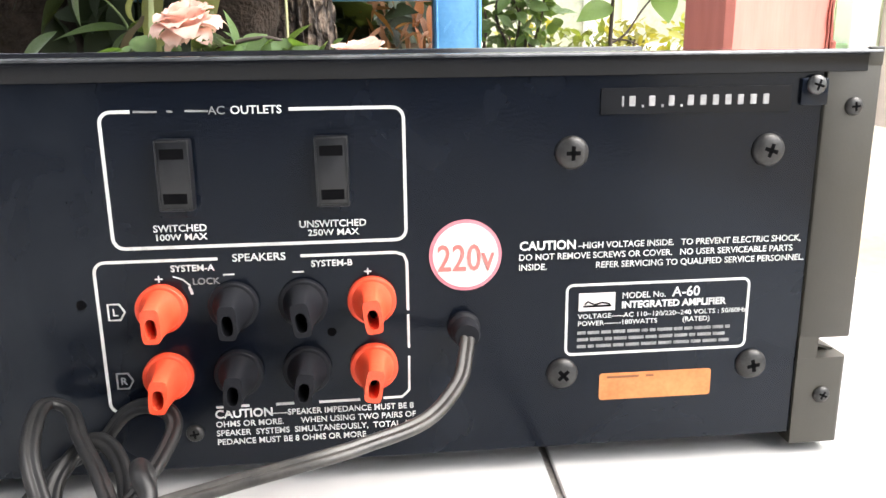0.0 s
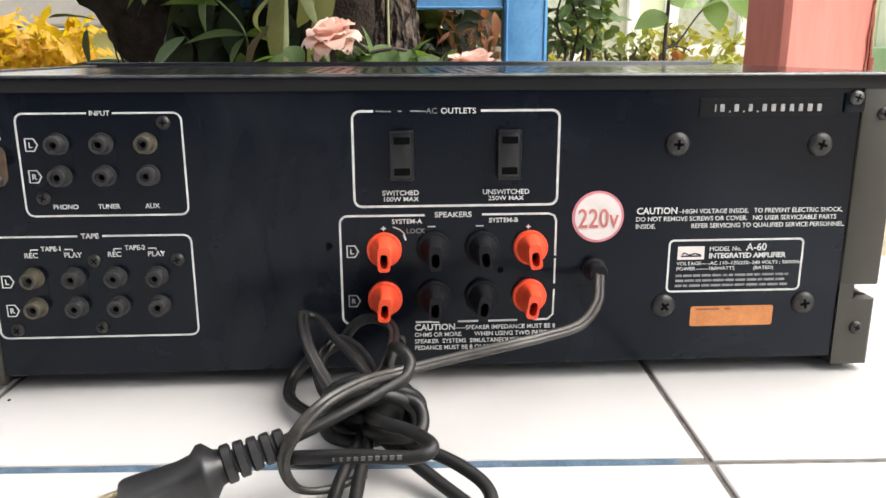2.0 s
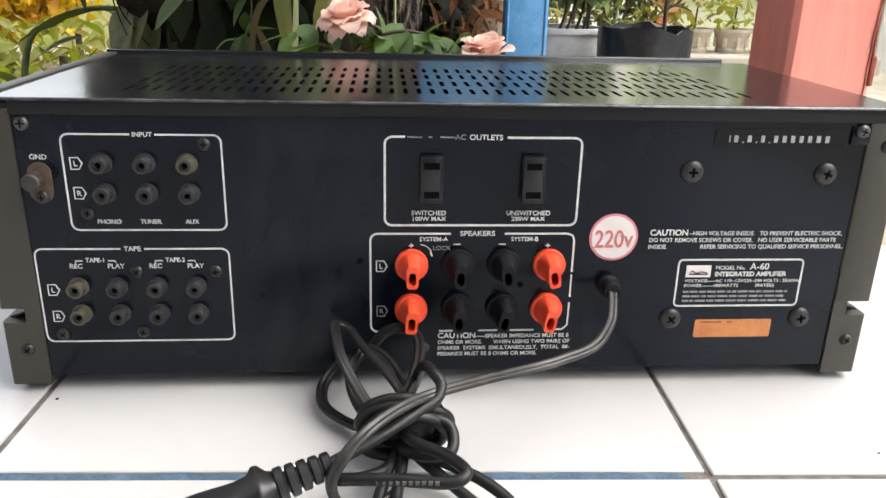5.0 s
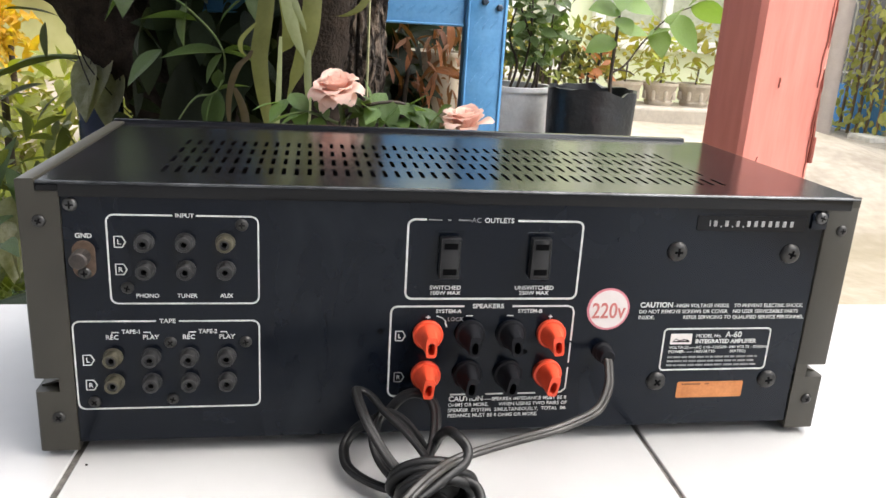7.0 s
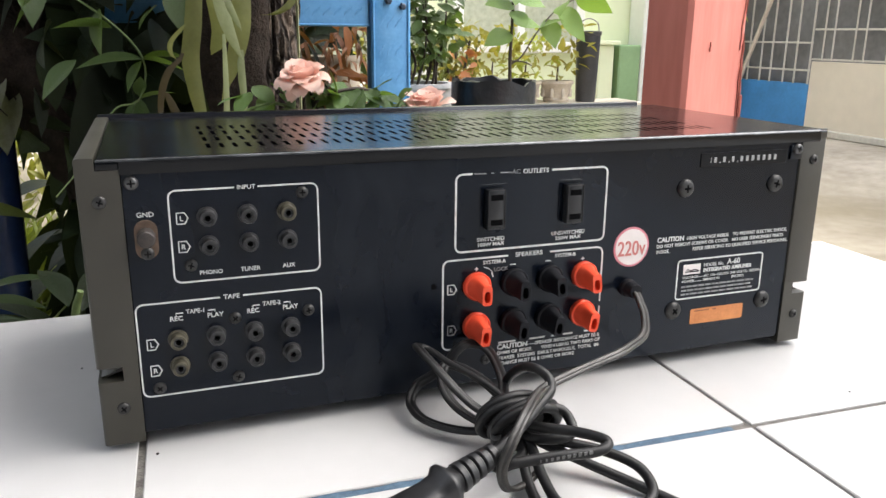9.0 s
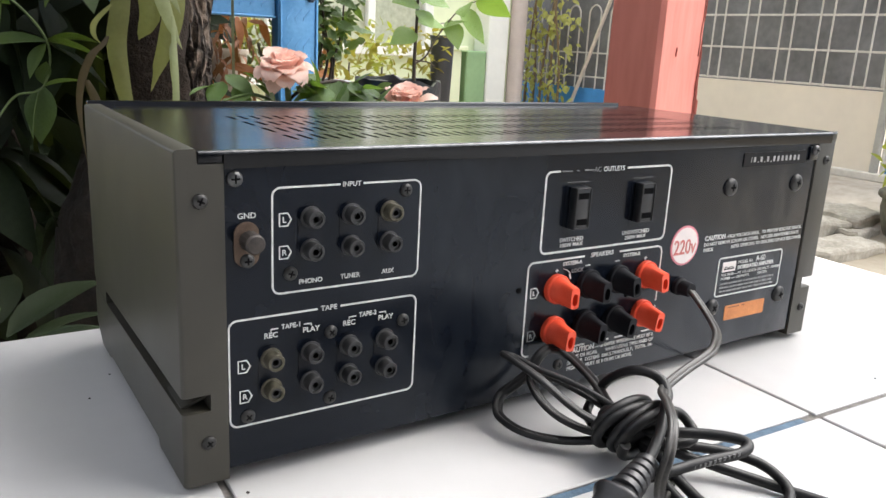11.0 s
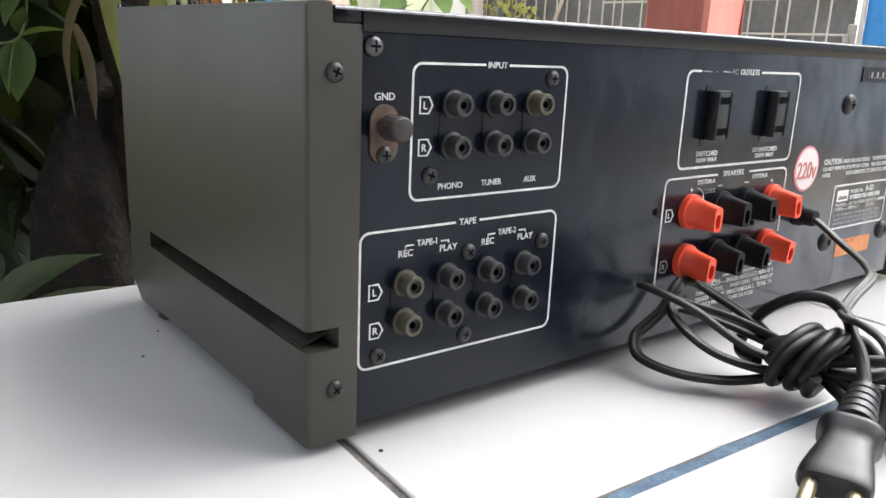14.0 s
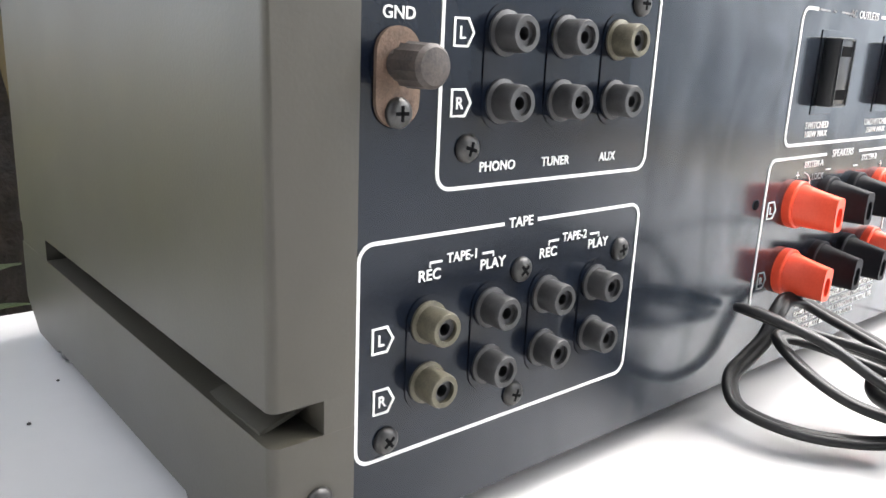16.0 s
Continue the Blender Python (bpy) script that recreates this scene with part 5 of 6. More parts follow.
# vine sprigs with pointed leaves in front of the dark foliage
vine = thing("vine", "climbing vine with pointed fresh green leaves", "plant")
vl = leaf_mesh("pointed_leaf", G_MID, 0.50, 0.25, 0.3)
stem("vine_stem", [(-0.40, 0.60, 0.34), (-0.30, 0.60, 0.27), (-0.22, 0.595, 0.215), (-0.185, 0.595, 0.171), (-0.192, 0.59, 0.127), (-0.217, 0.59, 0.118), (-0.235, 0.59, 0.095), (-0.255, 0.59, 0.06), (-0.29, 0.585, 0.02)], 0.0014, 0.0009, M_STEM, vine)
for p, d, s in (((-0.185, 0.594, 0.171), (-1, -0.2, 0.05), 0.062), ((-0.185, 0.594, 0.171), (1, -0.2, -0.12), 0.046), ((-0.187, 0.594, 0.169), (-0.55, -0.3, -0.75), 0.034), ((-0.185, 0.594, 0.173), (0.75, 0.1, 0.12), 0.042),
                ((-0.192, 0.59, 0.127), (0.85, -0.2, 0.32), 0.036), ((-0.192, 0.59, 0.127), (-0.2, -0.3, -1), 0.050), ((-0.196, 0.59, 0.125), (-0.4, -0.2, -1), 0.044), ((-0.192, 0.594, 0.13), (0.05, -0.3, 0.6), 0.025),
                ((-0.215, 0.595, 0.205), (-0.9, -0.3, 0.15), 0.055), ((-0.225, 0.595, 0.225), (-0.2, -0.3, -0.9), 0.045), ((-0.24, 0.595, 0.235), (0.7, -0.3, 0.3), 0.05), ((-0.255, 0.595, 0.17), (-0.6, -0.3, -0.5), 0.05),
                ((-0.27, 0.6, 0.25), (-0.6, -0.3, -0.5), 0.06), ((-0.23, 0.6, 0.25), (0.5, -0.4, 0.5), 0.05), ((-0.15, 0.6, 0.25), (0.2, -0.4, -0.9), 0.045), ((-0.165, 0.6, 0.23), (-0.5, -0.4, -0.4), 0.035),
                ((-0.30, 0.6, 0.28), (0.2, -0.4, -0.8), 0.07), ((-0.33, 0.6, 0.29), (-0.8, -0.2, 0.1), 0.07)):
    put_leaf(vl, vine, p, d, s * 1.2, rng.uniform(-30, 30))

# staghorn fern with forked straps
fern = thing("staghorn_fern", "staghorn fern with long forked grey-green straps on the trunk", "fern")


G_DRY = leaf_mat("dry_brown_frond", (0.07, 0.055, 0.032), 0.7, per_object=0.2)


def strap(pts, w, material):
    bm = bmesh.new()
    path = smooth_path(pts, 8)
    k = len(path) - 1
    rows = []
    for i, p in enumerate(path):
        t = i / k
        ww = w * (0.55 + 0.6 * math.sin(math.pi * min(1, t * 1.15))) * (1 if t < 0.8 else max(0.05, (1 - t) / 0.2))
        rows.append([bm.verts.new((p.x + s * ww / 2, p.y - 0.15 * ww * (1 - abs(s)), p.z)) for s in (-1, 0, 1)])
    for a, b in zip(rows, rows[1:]):
        for j in (0, 1):
            bm.faces.new((a[j], a[j + 1], b[j + 1], b[j]))
    return part("frond", bm, material, fern, "", 60)


for pts, w, m_ in (
    (((-0.115, 0.53, 0.36), (-0.126, 0.51, 0.27), (-0.133, 0.50, 0.21), (-0.138, 0.50, 0.175), (-0.135, 0.50, 0.14), (-0.129, 0.50, 0.10), (-0.124, 0.50, 0.03)), 0.016, G_FERN),
    (((-0.132, 0.50, 0.20), (-0.147, 0.50, 0.176), (-0.160, 0.50, 0.163), (-0.169, 0.505, 0.14), (-0.172, 0.51, 0.11), (-0.168, 0.51, 0.06)), 0.007, G_DRY),
    (((-0.085, 0.53, 0.36), (-0.082, 0.51, 0.27), (-0.084, 0.50, 0.215), (-0.091, 0.50, 0.18), (-0.100, 0.50, 0.155), (-0.109, 0.50, 0.130)), 0.018, G_FERN),
    (((-0.086, 0.50, 0.20), (-0.087, 0.498, 0.165), (-0.086, 0.497, 0.135), (-0.084, 0.497, 0.09)), 0.007, G_FERNL),
    (((-0.11, 0.50, 0.36), (-0.110, 0.475, 0.27), (-0.106, 0.467, 0.225), (-0.098, 0.464, 0.195), (-0.088, 0.463, 0.172)), 0.013, G_FERNL),
    (((-0.107, 0.47, 0.25), (-0.098, 0.466, 0.225), (-0.088, 0.464, 0.203)), 0.007, G_FERNL),
    (((-0.118, 0.51, 0.27), (-0.105, 0.51, 0.21), (-0.108, 0.51, 0.19), (-0.116, 0.51, 0.178)), 0.017, G_FERN),
    (((-0.06, 0.515, 0.22), (-0.045, 0.51, 0.222), (-0.028, 0.51, 0.235), (-0.012, 0.515, 0.27)), 0.010, G_FERN),
    (((-0.13, 0.50, 0.215), (-0.142, 0.50, 0.207), (-0.156, 0.50, 0.192), (-0.157, 0.50, 0.18), (-0.150, 0.50, 0.172)), 0.005, G_FERN),
    (((-0.165, 0.505, 0.14), (-0.155, 0.51, 0.11), (-0.152, 0.51, 0.06)), 0.008, G_DRY),
    (((-0.112, 0.40, 0.20), (-0.114, 0.39, 0.14), (-0.118, 0.385, 0.09), (-0.121, 0.385, 0.055)), 0.005, G_FERNL),
):
    strap(pts, w, m_)
# pale dry stalk in front of the trunk
st_ = thing("dry_stalk", "pale dry plant stalk standing before the trunk", "stalk")
bm = bmesh.new()
sweep(bm, smooth_path([(-0.021, 0.519, -0.35), (-0.021, 0.519, 0.1), (-0.021, 0.519, 0.45)], 6), [(0.0045, 0), (0, 0.0015), (-0.0045, 0), (0, -0.0015)])
part("stalk", bm, mat("pale_stalk", (0.28, 0.28, 0.15), 0.7, var=0.2, scale=60), st_, "", 20)

# ---- roses ----
rose_plant = thing("rose_bush", "rose bush with two salmon pink blooms", "rose bush")


def bloom(c, r, seed, tilt=(0, 0, 0), loose=0.0, inner=0, outer=8):
    """Full rose: whorls of broad cupped petals whose rims roll outwards to a point."""
    rg = random.Random(seed)
    hub = new("bloom")
    hub.matrix_basis = Matrix.Translation(c) @ pose(0, 0, 0, *tilt)
    hub.parent = rose_plant
    tagged(hub, "salmon pink rose bloom")
    whorls = (
            (3, 0.05, -6, 0.95, 0.42, 0.55, 10), (4, 0.10, 4, 1.02, 0.50, 0.50, 20), (5, 0.16, 15, 1.06, 0.56, 0.42, 34),
            (6, 0.22, 28, 1.10, 0.58, 0.34, 48), (7, 0.26, 42, 1.12, 0.58, 0.26, 62), (7, 0.28, 60, 1.10, 0.56, 0.18, 72), (6, 0.26, 82, 1.02, 0.52, 0.10, 62), (4, 0.22, 112, 0.92, 0.46, 0.05, 40))
    for ring, (cnt, start, lean, length, wide, cup, roll) in enumerate(whorls[inner:outer]):
        for k in range(cnt):
            bm = bmesh.new()
            a = 2 * math.pi * (k + 0.5 * (ring % 2)) / cnt + rg.uniform(-0.22, 0.22)
            l0 = radians(lean + rg.uniform(-9, 9) + loose)
            ln, wd = r * length * rg.uniform(0.84, 1.06 if ring + inner < 4 else 1.25), r * wide * rg.uniform(0.86, 1.1)
            ro = radians(roll * rg.uniform(0.6, 1.4))
            rows, rr, zz = [], r * start, 0.0
            n = 8
            for i in range(n + 1):
                t = i / n
                th = l0 + ro * max(0.0, (t - 0.35) / 0.65) ** 2
                if i:
                    rr += math.sin(th) * ln / n
                    zz += math.cos(th) * ln / n
                point = 0.62 if ring + inner > 3 else 0.8
                w = wd * (0.35 + 0.65 * math.sin(math.pi * min(1.0, 0.10 + 0.62 * t))) * (1 if t < point else 1 - (1.35 - point) * ((t - point) / (1 - point)) ** 1.6)
                row = []
                for s in (-1, -0.6, -0.2, 0.2, 0.6, 1):
                    side_, back = s * w, cup * w * s * s
                    rim = -0.10 * r * t * t * s * s + 0.025 * r * math.sin(5 * s + 9 * t + ring + k)
                    q = rr - back * math.cos(th)
                    z = zz + back * math.sin(th) + rim
                    row.append(bm.verts.new((q * math.cos(a) - side_ * math.sin(a), q * math.sin(a) + side_ * math.cos(a), z - r * 0.42)))
                rows.append(row)
            for p, q in zip(rows, rows[1:]):
                for j in range(5):
                    bm.faces.new((p[j], p[j + 1], q[j + 1], q[j]))
            finish("petal", bm, M_PETAL, hub, "", 70)
    return hub


bloom((-0.063, 0.277, 0.1690), 0.0172, 4, (14, -10, 0), 4)
bloom((0.046, 0.279, 0.1435), 0.0182, 9, (10, -8, 0), -12, 2, 6)
rl = leaf_mesh("rose_leaflet", G_ROSE, 0.55, 0.18, 0.25)
stem("stem", [(-0.03, 0.33, -0.36), (-0.04, 0.31, 0.05), (-0.055, 0.285, 0.13), (-0.060, 0.279, 0.165)], 0.0032, 0.0022, M_STEM, rose_plant)
stem("stem", [(-0.03, 0.33, -0.36), (0.01, 0.31, 0.04), (0.035, 0.288, 0.11), (0.044, 0.28, 0.145)], 0.0032, 0.002, M_STEM, rose_plant)
stem("stem", [(-0.06, 0.285, 0.136), (-0.046, 0.282, 0.149), (-0.02, 0.282, 0.156), (0.0, 0.285, 0.152), (0.03, 0.29, 0.13)], 0.0015, 0.0012, M_WOODY, rose_plant)
stem("stem", [(-0.06, 0.285, 0.136), (-0.085, 0.283, 0.145), (-0.108, 0.285, 0.14)], 0.0015, 0.001, M_STEM, rose_plant)
for p, d, s in (((-0.01, 0.284, 0.155), (0.6, -0.5, -0.35), 0.038), ((-0.01, 0.284, 0.155), (-0.55, -0.5, -0.45), 0.038), ((-0.02, 0.284, 0.157), (0.1, -0.6, -0.55), 0.034), ((0.005, 0.286, 0.150), (0.8, -0.3, -0.2), 0.032),
                ((-0.025, 0.284, 0.155), (-0.9, -0.4, -0.3), 0.036), ((0.0, 0.286, 0.153), (0.35, -0.2, 0.35), 0.025), ((-0.035, 0.284, 0.152), (-0.1, -0.5, -0.6), 0.032), ((0.018, 0.29, 0.142), (0.3, -0.6, -0.4), 0.03),
                ((-0.085, 0.283, 0.145), (-0.7, -0.5, -0.15), 0.034), ((-0.1, 0.285, 0.142), (-0.9, -0.3, -0.35), 0.038), ((-0.075, 0.283, 0.141), (-0.2, -0.6, -0.5), 0.03),
                ((-0.03, 0.3, 0.15), (0.2, 0.3, 0.2), 0.03), ((-0.012, 0.3, 0.145), (0.6, 0.2, 0.0), 0.036), ((-0.055, 0.29, 0.13), (0.4, -0.4, -0.5), 0.034), ((0.03, 0.29, 0.13), (-0.5, -0.5, -0.1), 0.03), ((0.05, 0.29, 0.13), (0.7, -0.4, -0.2), 0.03)):
    put_leaf(rl, rose_plant, p, d, s * 0.92, rng.uniform(-25, 25))
for p, d, s in (((-0.103, 0.30, 0.153), (-0.5, -0.6, -0.5), 0.03), ((-0.100, 0.30, 0.158), (0.4, -0.6, -0.3), 0.03), ((-0.086, 0.30, 0.160), (0.7, -0.5, -0.4), 0.028), ((-0.094, 0.295, 0.150), (0.1, -0.6, -0.6), 0.028), ((-0.078, 0.295, 0.152), (0.3, -0.7, -0.3), 0.026), ((-0.110, 0.30, 0.150), (-0.8, -0.4, -0.1), 0.026)):
    put_leaf(rl, rose_plant, p, d, s, rng.uniform(-20, 20))
scatter(rng, rose_plant, rl, 34, (-0.055, 0.272, 0.132), (0.030, 0.302, 0.154), (0.016, 0.028), (0, -0.5, 0.1), 0.8)

# ---- potted plants behind ----
M_BAG = mat("black_polybag", (0.016, 0.018, 0.022), 0.35, var=0.3, scale=40, bump=0.003, bump_scale=40)
M_GREYPOT = mat("grey_cement_pot", (0.52, 0.53, 0.54), 0.8, var=0.15, scale=22, bump=0.001)
M_CREAM = mat("cream_plastic_pot", (0.55, 0.48, 0.38), 0.6, var=0.1, scale=30)
M_EARTH = mat("dark_potting_soil", (0.05, 0.038, 0.03), 0.95, var=0.5, scale=90, bump=0.004)


def pot(name, label, x, y, z0, z1, r0, r1, material, rim=0.0, wrinkle=0.0):
    ob = thing(name, label, "pot", (x, y, z0))
    h = z1 - z0
    bm = bmesh.new()
    prof = [(r0, 0), (r0 + (r1 - r0) * 0.5, h * 0.5), (r1, h - rim * 2 if rim else h * 0.97)]
    if rim:
        prof += [(r1 + rim, h - rim * 2), (r1 + rim, h)]
    else:
        prof += [(r1, h)]
    prof += [(r1 - 0.006, h), (r1 - 0.008, h - 0.02)]
    lathe(bm, prof, 32, cap=False)
    if wrinkle:
        for v in bm.verts:
            k = 1 + wrinkle * noise.noise((v.co.x * 30, v.co.y * 30, v.co.z * 12 + x * 7))
            v.co.x *= k
            v.co.y *= k
            if v.co.z > h * 0.9:
                v.co.z += wrinkle * 0.25 * noise.noise((v.co.x * 40, v.co.y * 40, 3))
    part("pot_wall", bm, material, ob, "", 50)
    bm = bmesh.new()
    lathe(bm, [(r1 - 0.008, h - 0.024), (r1 - 0.008, h - 0.021)], 24)
    part("soil", bm, M_EARTH, ob)
    return ob


pot("polybag_pot", "black polybag planter with wrinkled rim", 0.363, 0.845, -0.30, 0.128, 0.062, 0.070, M_BAG, 0, 0.05)
pot("cement_pot", "round grey cement flower pot", 0.262, 0.98, -0.30, 0.118, 0.06, 0.072, M_GREYPOT, 0.004)
pot("plastic_pot", "cream plastic flower pot under the blue rail", 0.150, 1.15, -0.29, 0.16, 0.04, 0.062, M_CREAM, 0.004)

sap = thing("sapling", "young tree with thin dark stem and large light leaves", "sapling", (0.040, 0, 0), group="potted plants")
stem("stem", [(0.352, 0.84, 0.10), (0.350, 0.84, 0.16), (0.352, 0.84, 0.24), (0.354, 0.845, 0.42)], 0.0035, 0.002, M_WOODY, sap)
stem("branch", [(0.352, 0.84, 0.155), (0.372, 0.84, 0.168), (0.40, 0.845, 0.205), (0.44, 0.85, 0.245), (0.475, 0.85, 0.262)], 0.0018, 0.0009, M_WOODY, sap)
stem("branch", [(0.352, 0.84, 0.16), (0.375, 0.84, 0.158), (0.39, 0.84, 0.152)], 0.0014, 0.0009, M_WOODY, sap)
bl = leaf_mesh("round_leaf", G_LIGHT, 0.66, 0.14, 0.35)
# base, direction, length and roll of each broad hanging leaf
for p, d, s, roll in (((0.440, 0.85, 0.245), (0.75, -0.25, -0.60), 0.085, 48), ((0.475, 0.85, 0.262), (0.95, -0.2, -0.18), 0.075, -40), ((0.42, 0.85, 0.228), (0.10, -0.6, -0.75), 0.060, 15), ((0.455, 0.85, 0.255), (-0.5, -0.5, -0.2), 0.055, 30), ((0.470, 0.85, 0.262), (0.35, -0.4, 0.55), 0.06, 25),
                      ((0.351, 0.84, 0.205), (-0.9, -0.25, -0.22), 0.062, -38), ((0.352, 0.84, 0.222), (0.9, -0.3, 0.02), 0.055, 35), ((0.352, 0.84, 0.25), (-0.75, -0.35, 0.1), 0.066, -42), ((0.352, 0.84, 0.262), (0.7, -0.4, -0.1), 0.062, 38), ((0.353, 0.84, 0.30), (-0.6, -0.4, 0.2), 0.064, -30),
                      ((0.405, 0.845, 0.212), (0.35, -0.5, 0.35), 0.05, 20), ((0.353, 0.84, 0.33), (0.5, -0.4, 0.3), 0.06, 30), ((0.352, 0.84, 0.24), (0.15, -0.7, -0.35), 0.05, 10), ((0.352, 0.84, 0.275), (-0.2, -0.7, -0.3), 0.055, -12)):
    put_leaf(bl, sap, p, d, s * 0.95, roll)

shrub = thing("potted_shrub", "bushy potted shrub with small dark green leaves", "shrub", group="potted plants")
sl = leaf_mesh("small_shrub_leaf", G_MID, 0.55, 0.2, 0.3)
for k in range(7):
    x = 0.225 + 0.014 * k
    stem("stem", [(x, 0.98, 0.09), (x + rng.uniform(-0.02, 0.02), 0.98, 0.15), (x + rng.uniform(-0.03, 0.03), 0.98, 0.21), (x + rng.uniform(-0.06, 0.06), 0.98, 0.32)], 0.003, 0.0012, M_WOODY, shrub)
for _ in range(420):
    put_leaf(sl, shrub, (rng.uniform(0.215, 0.345), rng.uniform(0.93, 1.05), rng.uniform(0.155, 0.38)), (rng.uniform(-1, 1), rng.uniform(-1, 0.2), rng.uniform(-0.6, 0.6)), rng.uniform(0.018, 0.036), rng.uniform(-60, 60))

rust = thing("rusty_plant", "low plant with drooping rusty brown leaves", "plant")
stem("stem", [(0.08, 1.05, -0.30), (0.08, 1.05, 0.0), (0.09, 1.05, 0.15)], 0.006, 0.004, M_WOODY, rust)
scatter(rng, rust, leaf_mesh("rusty_narrow_leaf", G_ORANGE, 0.16, 0.2, 0.6), 90, (0.04, 1.0, 0.07), (0.20, 1.10, 0.24), (0.03, 0.07), (0, -0.5, -0.3), 0.9)
scatter(rng, rust, leaf_mesh("rusty_broad_leaf", leaf_mat("orange_brown_leaf", (0.34, 0.13, 0.055), 0.55, per_object=0.35), 0.26, 0.2, 0.5), 20, (0.09, 1.0, 0.10), (0.20, 1.05, 0.235), (0.035, 0.065), (0.2, -0.5, -0.5), 0.7)
# dark leaves added behind the rusty ones stand for shade under the rail
scatter(rng, rust, shade_dark_leaf, 110, (-0.03, 1.06, -0.1), (0.13, 1.14, 0.26), (0.06, 0.10), (0, -0.5, -0.4), 0.8)

scatter(rng, rust, leaf_mesh("shaded_leaf", G_SHADE, 0.42, 0.2, 0.4), 130, (0.0, 1.2, -0.15), (0.22, 1.36, 0.26), (0.06, 0.10), (0, -0.5, -0.3), 0.8)

# ---- beside the porch: wall, yellow croton, patterned leaves, blue pot ----
bm = bmesh.new()
box(bm, -3.2, -0.55, 3.0, 3.15, -0.34, 0.235)
tagged(finish("wall_garden", bm, M_LIME), "low pale lime-green garden wall", "wall", kind="structure")
bm = bmesh.new()
box(bm, -3.2, -0.5, 2.9, 3.2, 0.245, 0.42, 0.01)
tagged(finish("wall_coping", bm, mat("grey_beam", (0.34, 0.33, 0.31), 0.8, var=0.12, scale=6)), "grey cement beam on the garden wall", "beam", kind="structure")
croton = thing("croton", "bright yellow and orange croton bush", "shrub")
stem("stem", [(-1.0, 2.3, -0.34), (-1.0, 2.3, 0.1)], 0.015, 0.008, M_WOODY, croton)
leaf_cloud("foliage", leaf_mesh("croton_leaf", G_YELLOW, 0.22, 0.2, 0.5, wavy=0.1), G_YELLOW, croton, rng, 230, (-1.36, 2.15, 0.0), (-0.99, 2.45, 0.20), (0.10, 0.19), (0, -0.6, 0.3), 0.9, "dense yellow croton leaves")
hedge = thing("hedge_plant", "yellow-green leafy plant in sunlight", "shrub")
stem("stem", [(-0.75, 1.5, -0.34), (-0.75, 1.5, 0.0)], 0.012, 0.008, M_WOODY, hedge)
scatter(rng, hedge, leaf_mesh("hedge_leaf", G_YGREEN, 0.32, 0.25, 0.4), 420, (-1.2, 1.25, -0.34), (-0.46, 1.65, 0.07), (0.04, 0.09), (0, -0.6, 0.2), 0.9)
leaf_cloud("backing_foliage", leaf_mesh("hedge_leaf", G_YGREEN, 0.32, 0.25, 0.4), leaf_mat("olive_hedge", (0.20, 0.20, 0.05), 0.55), hedge, rng, 1500, (-1.9, 1.66, -0.32), (-0.42, 2.05, 0.03), (0.05, 0.10), (0, -0.6, 0.3), 0.9, "dense olive foliage behind")
pot("blue_pot", "dark blue glazed flower pot", -0.402, 0.90, -0.30, 0.108, 0.026, 0.034, mat("blue_glaze", (0.02, 0.04, 0.12), 0.25, var=0.2, scale=20), 0.003)
M_SILVER = leaf_mat("silver_veined_leaf", (0.42, 0.42, 0.32), 0.5, tint=(0.03, 0.04, 0.02), scale=9)
silver = thing("caladium", "plant with silver patterned leaves hanging over a pot", "plant")
stem("stem", [(-0.402, 0.89, 0.08), (-0.385, 0.85, 0.16), (-0.362, 0.83, 0.152)], 0.003, 0.002, M_STEM, silver)
slv = leaf_mesh("silver_leaf", M_SILVER, 0.62, 0.35, 0.35)
for p, d, s in (((-0.366, 0.82, 0.155), (-0.36, -0.55, -0.85), 0.115), ((-0.352, 0.81, 0.128), (-0.22, -0.5, -0.85), 0.095), ((-0.383, 0.81, 0.130), (-0.25, -0.5, -0.8), 0.085), ((-0.46, 0.70, -0.03), (-0.1, -0.4, -0.9), 0.10), ((-0.48, 0.68, -0.06), (0.4, -0.4, -0.9), 0.09), ((-0.44, 0.66, -0.06), (-0.3, -0.3, -0.9), 0.08)):
    put_leaf(slv, silver, p, d, s, rng.uniform(-20, 20))
big_l = thing("broad_leaf_plant", "plant with long olive leaves beside the porch", "plant")
stem("stem", [(-0.60, 0.86, -0.34), (-0.56, 0.86, 0.05), (-0.50, 0.85, 0.12), (-0.43, 0.83, 0.14), (-0.36, 0.83, 0.13)], 0.006, 0.003, M_STEM, big_l)
ol = leaf_mesh("olive_long_leaf", leaf_mat("olive_leaf", (0.07, 0.085, 0.03), 0.5), 0.28, 0.3, 0.3)
for p, d, s in (((-0.43, 0.83, 0.138), (-1, -0.3, -0.22), 0.13), ((-0.43, 0.83, 0.138), (0.6, -0.2, -0.15), 0.05), ((-0.45, 0.83, 0.185), (-0.1, -0.2, -1), 0.055), ((-0.39, 0.83, 0.20), (0.5, -0.2, -0.6), 0.06),
                ((-0.50, 0.83, 0.20), (0.8, -0.2, 0.1), 0.08), ((-0.46, 0.83, 0.10), (-0.8, -0.3, -0.2), 0.07), ((-0.44, 0.83, 0.085), (-0.5, -0.3, -0.5), 0.06)):
    put_leaf(ol, big_l, p, d, s, rng.uniform(-20, 20))
scatter(rng, big_l, leaf_mesh("sunny_small_leaf", leaf_mat("sunny_olive_leaf", (0.13, 0.155, 0.04), 0.45), 0.34, 0.25, 0.4), 150, (-0.72, 0.72, -0.25), (-0.40, 0.95, 0.08), (0.03, 0.065), (-0.2, -0.5, -0.1), 0.9)

